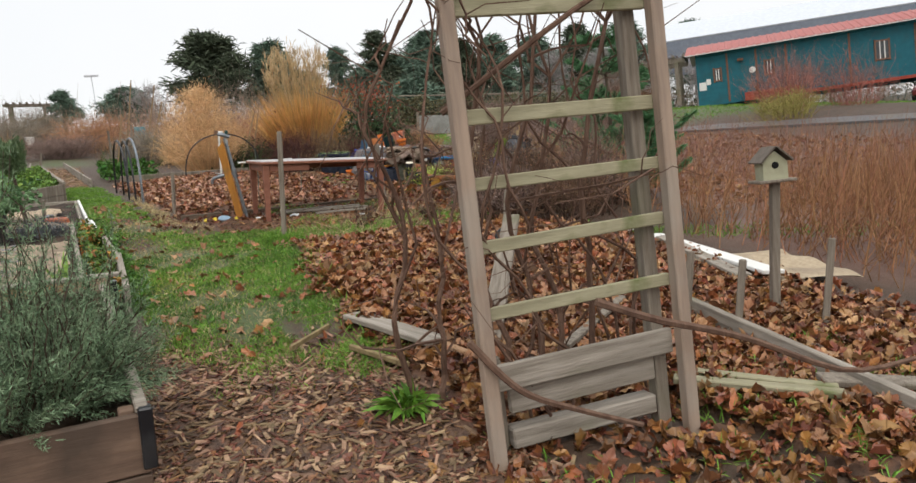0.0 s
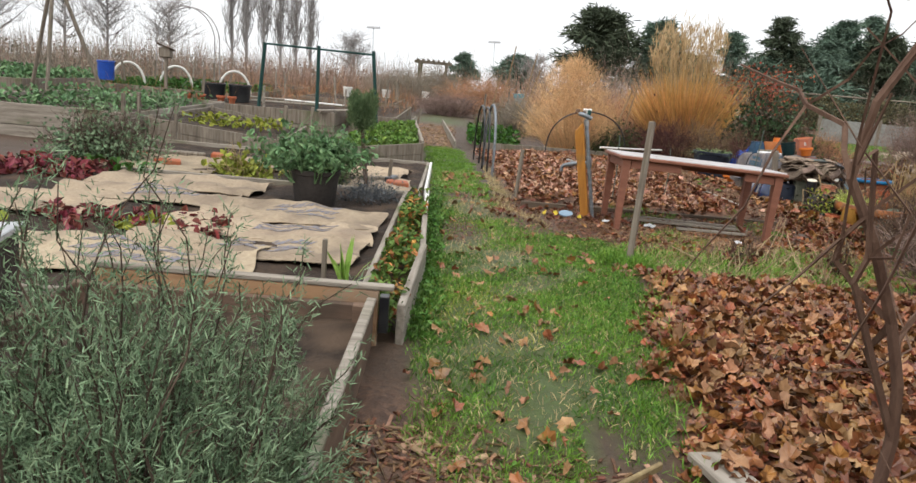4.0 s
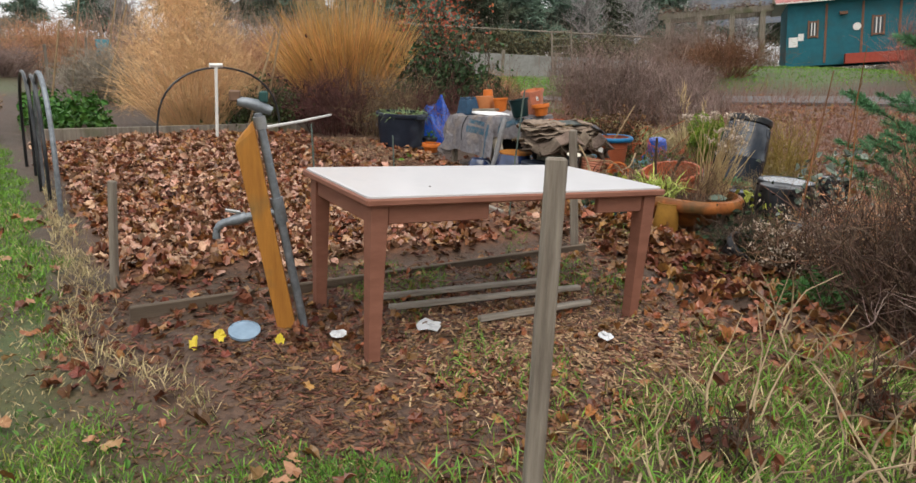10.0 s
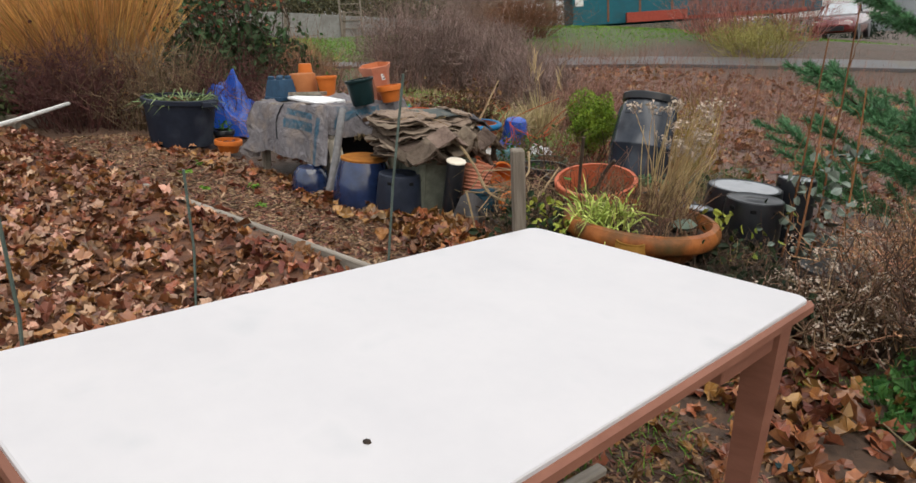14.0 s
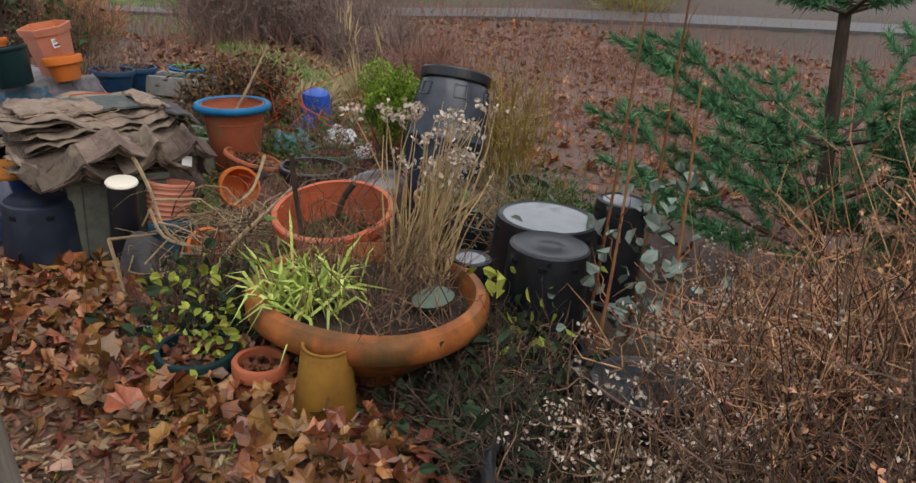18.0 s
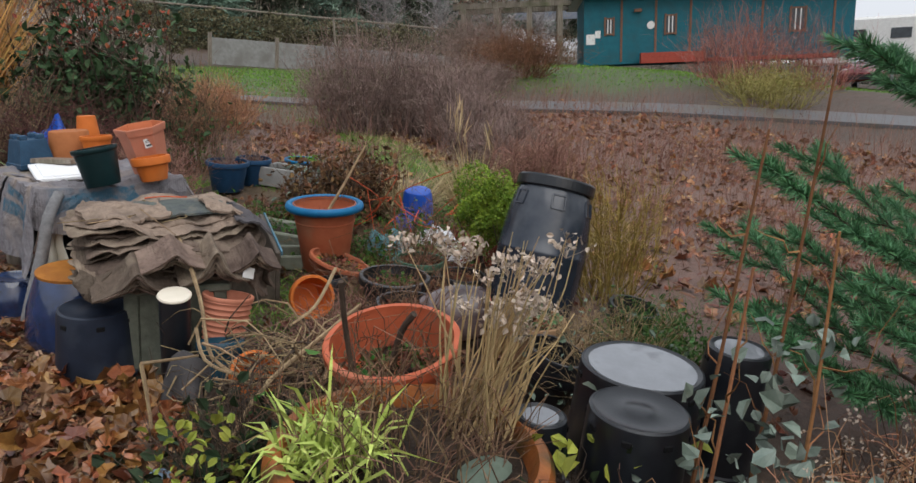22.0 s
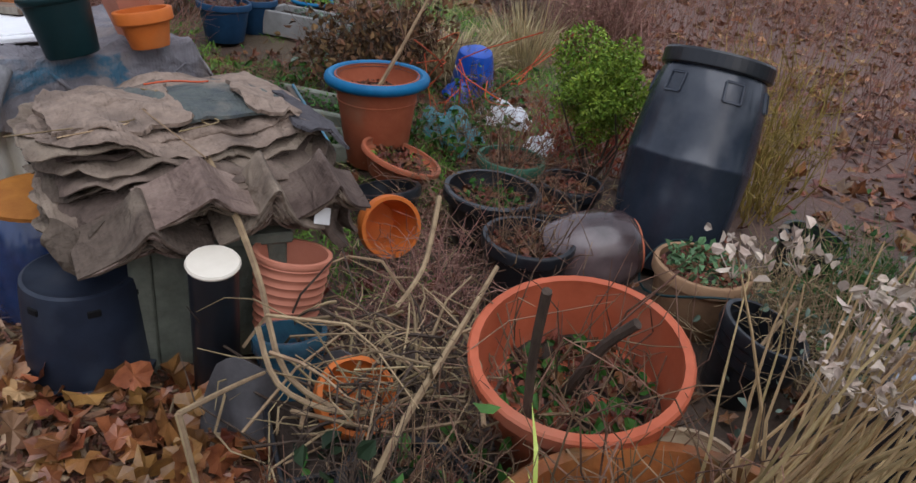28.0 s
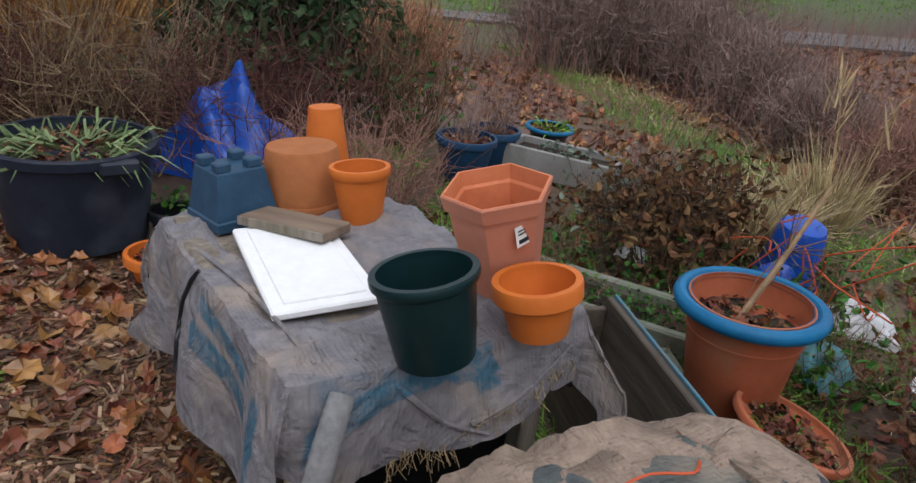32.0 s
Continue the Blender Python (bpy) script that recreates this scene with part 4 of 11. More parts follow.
# ---- trellis ----
TRE = thing("garden_trellis", spot(1.40, 1.21, -0.12, rz=-9.5, ry=0, upright=True), "weathered wooden ladder trellis with mossy slats and bare vine", "trellis")
for x, y, h in ((0.012, 0.0, 2.55), (0.985, 0.0, 2.55), (0.905, 0.118, 2.5), (0.085, 0.16, 0.42)):
    w = 0.062 if y < 0.1 else 0.07
    part("post", box(w, w, h + 0.25, bevel=0.006), POSTWOOD if y < 0.1 else WOODGREY, TRE, "", pose(x, y, h / 2 - 0.1))
for z, hh in ((1.93, 0.10), (1.48, 0.075), (1.205, 0.065), (0.945, 0.065), (0.66, 0.065)):
    part("slat", box(0.955, 0.028, hh * 0.86, bevel=0.004), SLATWOOD, TRE, "", pose(0.485, 0.0465, z, 0, RNG.uniform(-0.8, 0.8), 0))
part("slat", box(0.955, 0.028, 0.085, bevel=0.004), SLATWOOD, TRE, "", pose(0.485, 0.0465, 2.12))
part("rail", box(0.925, 0.035, 0.115, bevel=0.005), WOODRAIL, TRE, "wide grey bottom board", pose(0.485, 0.05, 0.375))
part("rail", box(0.74, 0.035, 0.115, bevel=0.005), WOODRAIL, TRE, "wide grey bottom board", pose(0.493, 0.09, 0.255))
part("rail", box(0.74, 0.10, 0.09, bevel=0.008), WOODRAIL, TRE, "thick grey bottom beam", pose(0.493, 0.13, 0.075))


def vine():
    rng = np.random.default_rng(11)
    t = thing("climbing_vine", spot(1.95, 1.62, -0.12, upright=True), "bare woody climbing shrub behind the trellis", "shrub")
    b = bag()
    mains = []
    for x0, y0, path in ((0.0, 0.0, [(0, 0, 0), (0.05, 0.05, 0.5), (-0.08, 0.0, 1.0), (0.05, -0.1, 1.6), (0.2, -0.1, 2.3)]), (0.12, 0.1, [(0, 0, 0), (0.1, 0, 0.4), (0.02, 0.05, 0.9), (0.18, 0.0, 1.5), (0.1, 0.1, 2.3)]), (-0.1, 0.05, [(0, 0, 0), (-0.1, 0, 0.5), (-0.22, -0.05, 1.1), (-0.1, -0.1, 1.7), (-0.3, -0.15, 2.2)]),
                         (0.25, 0.0, [(0, 0, 0), (0.08, -0.05, 0.6), (0.02, -0.15, 1.2), (0.25, -0.2, 1.9), (0.5, -0.2, 2.4)]), (-0.52, 0.35, [(0, 0, 0), (-0.1, 0, 0.5), (0.03, 0, 1.0), (-0.12, -0.05, 1.5), (0.1, -0.1, 2.0)]), (-0.44, 0.3, [(0, 0, 0), (0.05, 0, 0.4), (0.1, 0, 0.9), (0.04, -0.05, 1.4)])):
        P = sweep(np.array(path) + (x0, y0, 0), 16)
        P[1:-1] += rng.normal(size=(14, 3)) * 0.012
        tube(P, np.linspace(0.019, 0.007, 16), 6, b)
        mains.append(P)
    part("stem", b, VINE, t)
    b = bag()
    for P in mains:
        k = rng.integers(3, 15, 8)
        A = P[k]
        D = rng.normal(size=(8, 3)) * (0.5, 0.35, 0.5) + (0, -0.05, 0.35)
        _, C = twigs(A, A + D * rng.uniform(0.5, 1.3, (8, 1)), rng, 0.009, 0.14, 4, b, 6)
        A2 = C[:, 3]
        A2 = np.repeat(A2, 2, 0)
        twigs(A2, A2 + rng.normal(size=A2.shape) * 0.3, rng, 0.004, 0.15, 3, b, 4)
    part("twig", b, VINE, t, "thin bare twigs")
    b = bag()
    tube(sweep([(-0.62, -0.42, 0.55), (-0.45, -0.5, 0.32), (-0.2, -0.55, 0.18), (0.1, -0.6, 0.04)], 14), np.linspace(0.017, 0.012, 14), 6, b)
    tube(sweep([(-0.05, -0.55, 0.62), (0.2, -0.65, 0.5), (0.6, -0.75, 0.35), (1.1, -0.9, 0.1), (1.5, -1.0, 0.08)], 16), np.linspace(0.02, 0.012, 16), 6, b)
    tube(sweep([(-0.5, -0.2, 1.5), (0.2, -0.55, 1.95), (0.9, -0.7, 2.15), (1.5, -0.75, 2.3)], 16), np.linspace(0.014, 0.006, 16), 6, b)
    for i in range(8):
        x0, y0 = rng.uniform(-0.28, 0.38), rng.uniform(-0.42, -0.2)
        P = np.array([(x0, y0, 0.1)])
        while P[-1, 2] < 2.4:
            P = np.vstack([P, P[-1] + (rng.normal() * 0.13, rng.normal() * 0.04, rng.uniform(0.15, 0.32))])
        P = sweep(P, 26)
        part("cane", tube(P, np.linspace(0.009, 0.004, 26), 5), VINE, t)
        k = rng.integers(5, 25, 7)
        twigs(P[k], P[k] + rng.normal(size=(7, 3)) * (0.28, 0.12, 0.22), rng, 0.004, 0.2, 3, b, 5)
    part("fallen_cane", b, VINE, t, "long arching cane")


vine()

# ---- leaning posts and the orange plank ----


def post(name, a, z_top, lean, size, label, material=WOODGREY, low=-0.25, group="garden stakes"):
    """A square stake from its foot, leaning by (dx, dy) at its top."""
    x, y = a
    z0 = lev(x, y)
    v = Vector((lean[0], lean[1], z_top - z0))
    q = v.to_track_quat("Z", "Y").to_matrix().to_4x4()
    return solo(name, box(size, size * 0.8, v.length + 0.2, at=(0, 0, v.length / 2 - 0.1), bevel=0.006), material, SLOPE @ Matrix.Translation((x, y, z0)) @ q, label, "stake", group)


post("wooden_stake", (2.005, 6.49), 1.175, (0.05, 0.09), 0.05, "tall weathered grey stake beside the grass path")
post("wooden_stake", (4.38, 9.20), 0.85, (-0.065, 0.065), 0.068, "leaning grey stake behind the table")
post("wooden_stake", (1.30, 9.54), 0.58, (0.03, 0.02), 0.045, "short pale stake at the leaf bed corner")
post("wooden_stake", (-0.26, 4.9), 0.38, (0.0, 0.0), 0.03, "short stake in the burlap bed")
for x, y, z, lx in ((-2.05, 11.3, 0.75, 0.05), (-1.75, 11.5, 0.75, 0.1), (-4.2, 11.4, 0.75, 0.02), (-4.55, 11.7, 0.7, 0.0), (-3.75, 11.6, 0.62, 0.05), (-0.45, 18.0, 0.55, 0.1), (-0.3, 9.6, 0.32, 0.02)):
    post("wooden_stake", (x, y), z, (lx, 0), 0.055, "weathered grey stake beside a raised bed")
rod = solo("plant_rod", tube([(0, 0, 0), (0.02, 0.0, 0.55), (0.05, -0.02, 1.12)], 0.007, 6), mat("green rod", (0.12, 0.16, 0.14), None, 0.5), SLOPE @ pose(4.47, 10.2, -0.06), "thin green plant rod stuck in the ground", "rod")
for x, y, h in ((2.55, 9.75, 0.85), (3.35, 10.2, 0.7)):
    solo("plant_rod", tube([(0, 0, 0), (0.02, 0.02, h / 2), (0.0, 0.03, h)], 0.006, 5), MATS["green rod"], SLOPE @ pose(x, y, 0), "thin green plant rod stuck in the leaf bed", "rod")

PLK = thing("garden_standpipe", SLOPE @ pose(1.99, 8.49, 0, 0, 0, -16), "leaning orange painted post with a galvanised water pipe", "standpipe")
lean = lambda z: -0.01 - 0.188 * z
V = [(lean(z) + sx * 0.044, 0.045 + sy * 0.045, z) for z in (-0.1, 0.5) for sx, sy in ((-1, -1), (1, -1), (1, 1), (-1, 1))]
V += [(lean(0.93) + sx * 0.044, 0.045 + sy * 0.045, 0.91 + 0.04 * (sx + 1)) for sx, sy in ((-1, -1), (1, -1), (1, 1), (-1, 1))]
V += [(lean(0.97) + sx * 0.036 + 0.004, 0.045 + sy * 0.037, 0.93 + 0.045 * (sx + 1)) for sx, sy in ((-1, -1), (1, -1), (1, 1), (-1, 1))]
part("post", put(bag(), V, [np.array([[k * 4 + j, k * 4 + (j + 1) % 4, (k + 1) * 4 + (j + 1) % 4, (k + 1) * 4 + j] for k in range(3) for j in range(4)]), np.array([[3, 2, 1, 0], [12, 13, 14, 15]])]), ORANGEWOOD, PLK, "orange weathered post with a bevelled top")
part("pipe", tube([(0.09, 0.03, -0.12), (0.065, 0.03, 0.05), (-0.03, 0.03, 0.55), (-0.125, 0.03, 1.06)], 0.021, 12), GALV, PLK, "galvanised steel pipe", smooth=True)
part("tee", tube([(-0.028, 0.03, 0.545), (-0.052, 0.03, 0.665)], 0.031, 12), GALV, PLK, "pipe tee fitting", smooth=True)
part("collar", tube([(-0.112, 0.03, 0.99), (-0.122, 0.03, 1.045)], 0.029, 12), STEELCLAMP, PLK, "steel pipe collar", smooth=True)
part("branch_pipe", tube([(-0.045, 0.03, 0.60), (-0.13, 0.03, 0.585), (-0.2, 0.03, 0.57)], 0.02, 10), GALV, PLK, "side pipe through the post", smooth=True)
tap = part("tap", tube(sweep([(-0.19, 0.03, 0.572), (-0.25, 0.03, 0.555), (-0.30, 0.03, 0.54), (-0.325, 0.03, 0.51), (-0.328, 0.03, 0.47)], 12), [0.027, 0.027, 0.027, 0.024, 0.02, 0.02, 0.02, 0.019, 0.018, 0.018, 0.018, 0.019], 10), GALV, PLK, "dull steel water tap", smooth=True)
part("handle", box(0.07, 0.02, 0.014, at=(-0.25, 0.03, 0.60), rot=(0, 10, 0)), STEELCLAMP, tap)
part("cross_fitting", tube([(-0.215, 0.03, 1.112), (-0.17, 0.03, 1.105), (-0.13, 0.03, 1.095), (-0.065, 0.03, 1.07)], [0.020, 0.025, 0.029, 0.021], 10), GALV, PLK, "steel pipe cross fitting", smooth=True)
part("valve_handle", box(0.05, 0.03, 0.05, at=(-0.225, 0.03, 1.135), bevel=0.01), mat("brown valve knob", (0.20, 0.12, 0.08), None, 0.6), PLK)
part("valve_handle", box(0.04, 0.03, 0.05, at=(-0.10, 0.03, 1.135), bevel=0.01), GREENPIPE, PLK)


def litter_bit(x, y, s, material, label, seed):
    rng = np.random.default_rng(seed)
    P = lathe([(0.001, 0.0), (0.5, 0.02), (0.45, 0.09), (0.2, 0.14), (0.001, 0.12)], 9)
    V = P["v"][0]
    V += rng.normal(size=V.shape) * 0.05
    P["v"][0] = V * s
    return solo("wrapper_scrap", P, material, SLOPE @ pose(x, y, lev(x, y), 0, 0, seed * 37), label, "litter", "scraps by the table")


litter_bit(2.19, 8.34, 0.09, WHITEWRAP, "crumpled white wrapper on the mulch", 1)
litter_bit(2.65, 8.25, 0.13, WHITEWRAP, "crumpled white paper on the mulch", 2)
litter_bit(3.43, 7.78, 0.085, WHITEWRAP, "white plastic scrap on the ground", 3)
LID = thing("plant_saucer", spot(1.78, 8.53, None, 20, 12, -8), "pale blue round plastic saucer on the soil", "saucer")
part("disc", lathe([(0.001, 0.03), (0.058, 0.027), (0.068, 0.022), (0.071, 0.012), (0.068, 0.0)], 24), PALEBLUE, LID, smooth=True)
part("rim", lathe([(0.068, 0.024), (0.076, 0.022), (0.076, 0.008), (0.069, 0.006)], 24, caps=False), PALEBLUE, LID, smooth=True)
litter_bit(4.25, 8.0, 0.06, GREENPLASTIC, "dark green plastic scrap", 5)

# ---- table ----
TAB = thing("garden_table", SLOPE @ pose(3.03, 8.398, -0.027, -2.2, 1.54, -1.6) @ Matrix.Diagonal((1.0, 1.073, 1, 1)), "white topped table with brown painted wooden legs", "table")
part("tabletop", box(1.72, 0.87, 0.035, bevel=0.008), TABLEPAINT, TAB, "brown edged tabletop board", pose(0, 0, 0.728))


def rounded_slab(sx, sy, z0, z1, r, b=None):
    b = b if b is not None else bag()
    P = []
    for cx, cy, a0 in ((sx / 2 - r, sy / 2 - r, 0), (-sx / 2 + r, sy / 2 - r, 90), (-sx / 2 + r, -sy / 2 + r, 180), (sx / 2 - r, -sy / 2 + r, 270)):
        for a in np.radians(a0 + np.arange(0, 91, 15)):
            P.append((cx + r * np.cos(a), cy + r * np.sin(a)))
    P = np.array(P)
    n = len(P)
    V = np.concatenate([np.c_[P, np.full(n, z0)], np.c_[P, np.full(n, z1 - 0.003)], np.c_[P * (1 - 0.004), np.full(n, z1)]])
    i = np.arange(n)
    k = (i + 1) % n
    return put(b, V, [np.stack([i, k, k + n, i + n], 1), np.stack([i + n, k + n, k + 2 * n, i + 2 * n], 1), (i + 2 * n)[None], i[::-1][None]])


part("laminate", rounded_slab(1.70, 0.85, 0.7455, 0.756, 0.035), TABLETOP, TAB, "wet white laminate surface")
for sx in (-1, 1):
    for sy in (-1, 1):
        b = bag()
        z = np.array([-0.06, 0.3, 0.6, 0.71])
        w = np.array([0.027, 0.033, 0.039, 0.04])
        V = [(sx * (0.79 - 0.0) - sx * (0.05 - ww) * 0.4 + cx * ww, sy * 0.365 - sy * (0.05 - ww) * 0.4 + cy * ww, zz) for zz, ww in zip(z, w) for cx, cy in ((-1, -1), (1, -1), (1, 1), (-1, 1))]
        put(b, V, [np.array([[i * 4 + j, i * 4 + (j + 1) % 4, (i + 1) * 4 + (j + 1) % 4, (i + 1) * 4 + j] for i in range(3) for j in range(4)]), np.array([[3, 2, 1, 0], [12, 13, 14, 15]])])
        part("leg", b, TABLEPAINT, TAB)
part("apron", box(1.48, 0.03, 0.085, bevel=0.004), TABLEPAINT, TAB, "", pose(0, 0.375, 0.665))
part("apron", box(0.03, 0.66, 0.085, bevel=0.004), TABLEPAINT, TAB, "", pose(-0.80, 0, 0.665))
part("apron", box(0.03, 0.66, 0.085, bevel=0.004), TABLEPAINT, TAB, "", pose(0.80, 0, 0.665))
part("apron", box(0.52, 0.03, 0.085, bevel=0.004), TABLEPAINT, TAB, "", pose(-0.48, -0.375, 0.665))
part("apron", box(0.30, 0.03, 0.085, bevel=0.004), TABLEPAINT, TAB, "", pose(0.59, -0.375, 0.665))
for x, y, L, rz in ((3.15, 8.66, 1.15, -6), (3.17, 8.48, 1.22, -6.5), (3.3, 8.20, 0.74, -2)):
    solo("timber_batten", box(L, 0.042, 0.028, bevel=0.005), WOODRAIL, SLOPE @ pose(x, y, lev(x, y) + 0.012, 0, 0, rz), "grey timber batten lying under the table", "batten", "battens under the table")
for x, y in ((-0.452, -0.224),):
    q = TAB.matrix_world @ Matrix.Translation((x, y, 0.756))
    solo("table_speck", lathe([(0.007, 0), (0.006, 0.003), (0.001, 0.004)], 6), SOIL, q, "small dark debris on the white tabletop", "debris")

# ---- hoops, pipes and poles on the plots ----


def hoop(a, c, h, r, material, name, label, group="", n=22):
    A, C = np.array(a, float), np.array(c, float)
    t = np.linspace(0, np.pi, n)
    mid, half = (A + C) / 2, (C - A) / 2
    P = mid[None] - half[None] * np.cos(t)[:, None]
    z0 = np.array([lev(x, y) for x, y in P])
    P = np.c_[P, z0 - 0.05 + (h + 0.05) * np.sin(t) ** 0.65]
    return solo(name, tube(P, r, 7), material, SLOPE.copy(), label, "hoop", group, smooth=True)


hoop((0.98, 12.6), (0.87, 13.9), 1.0, 0.016, BLACKPLASTIC, "plastic_hoop", "black plastic tunnel hoop beside the leaf bed", "tunnel hoops")
hoop((1.04, 12.1), (0.95, 13.3), 1.0, 0.016, BLACKPLASTIC, "plastic_hoop", "black plastic tunnel hoop beside the leaf bed", "tunnel hoops")
hoop((1.10, 11.55), (1.0, 12.8), 1.06, 0.02, GALV, "plastic_hoop", "grey pipe tunnel hoop beside the leaf bed", "tunnel hoops")
hoop((2.3, 14.9), (3.95, 15.2), 0.92, 0.014, BLACKPLASTIC, "plastic_hoop", "black plastic hoop over the leaf bed", "tunnel hoops")
PV = thing("white_pipe_post", SLOPE @ pose(2.985, 14.7, -0.02), "upright white plastic pipe with a tee", "pipe")
part("pipe", tube([(0, 0, 0), (0.02, 0, 0.98)], 0.02, 9), PVC, PV, smooth=True)
part("tee", tube([(-0.06, 0, 0.98), (0.1, 0, 0.985)], 0.027, 9), PVC, PV, smooth=True)
solo("white_pipe", tube([(2.9, 12.55, 0.45), (3.8, 13.8, 0.37), (4.64, 15.05, 0.30)], 0.018, 8), PVC, SLOPE.copy(), "long white plastic pipe propped over the plot", "pipe")
for x in (-9.6, -8.2, -6.5):
    hoop((x, 22.0), (x + 0.9, 22.3), 1.0, 0.035, PVC, "white_hoop", "white plastic tunnel hoop over a far bed", "white hoops")
GP = thing("pole_frame", SLOPE.copy(), "green metal pole frame over a far bed", "frame")
for x, y, lx, zt in ((-3.95, 16.9, 0.2, 1.72), (-2.62, 16.9, 0.03, 1.75), (-1.25, 16.9, -0.16, 1.74)):
    part("pole", tube([(x, y, -0.1), (x + lx, y - 0.2, zt)], 0.04, 8), GREENPIPE, GP, smooth=True)
part("crossbar", tube([(-3.78, 16.7, 1.70), (-1.36, 16.7, 1.66)], 0.022, 8), GREENPIPE, GP, smooth=True)
ARC = thing("rose_arch", SLOPE.copy(), "tall dark metal garden arch far off", "arch")
for dy in (0, 0.5):
    t = np.linspace(0, np.pi, 20)
    part("hoop", tube(np.c_[-8.9 - 1.0 * np.cos(t), np.full(20, 26 + dy), np.maximum(0, 1.7 + 1.15 * np.sin(t)) * np.where((t < 0.01) | (t > 3.13), 0, 1)], 0.02, 5), GREYTREE, ARC)
TRI = thing("tripod_frame", SLOPE.copy(), "tall pole tripod tied at the top", "tripod")
for dx, dy in ((-0.9, 0.4), (1.0, 0.3), (0.05, -0.6)):
    part("leg", tube([(-8.95 + dx, 18 + dy, 0), (-8.95, 18, 2.95)], 0.045, 7), WOODGREY, TRI)
part("binding", lathe([(0.1, -0.15), (0.13, 0), (0.1, 0.15), (0.04, 0.3)], 9, at=(-8.95, 18, 2.9)), MUTEDBUSH, TRI, "rag tied round the top")
PER = thing("far_pergola", SLOPE.copy(), "dark timber pergola far up the path", "pergola")
for x in (-1.95, -0.3):
    for y in (46, 48.5):
        part("post", box(0.16, 0.16, 2.0, at=(x, y, 0.95)), WOODGREY, PER)
for y in (46, 48.5):
    part("beam", box(2.3, 0.12, 0.16, at=(-1.12, y, 2.0)), WOODGREY, PER)
for x in np.linspace(-2.1, -0.15, 7):
    part("rafter", box(0.07, 3.2, 0.11, at=(x, 47.2, 2.13)), WOODGREY, PER)
for x, y, z, dx in ((1.6, 20.5, 2.3, 0.35), (2.2, 21.5, 2.2, 0.45), (2.0, 19.0, 1.7, 0.5), (1.2, 18.2, 1.4, 0.25), (3.9, 15.9, 1.5, 0.3), (3.6, 15.7, 1.4, 0.45)):
    solo("bean_pole", tube([(x, y, -0.05), (x + dx, y, z)], 0.016, 5), PALETWIG, SLOPE.copy(), "tall leaning bean pole in a far plot", "pole", "bean poles")
CH = thing("plastic_chair", SLOPE @ pose(3.02, 29.5, 0, 0, 0, 20), "teal plastic garden chair far off", "chair")
part("seat", box(0.45, 0.42, 0.04, at=(0, 0, 0.42)), TEALCHAIR, CH)
part("backrest", box(0.45, 0.04, 0.45, at=(0, 0.2, 0.66), rot=(-10, 0, 0)), TEALCHAIR, CH)
for sx in (-1, 1):
    for sy in (-1, 1):
        part("leg", tube([(sx * 0.2, sy * 0.18, 0), (sx * 0.17, sy * 0.16, 0.42)], 0.02, 6), TEALCHAIR, CH)

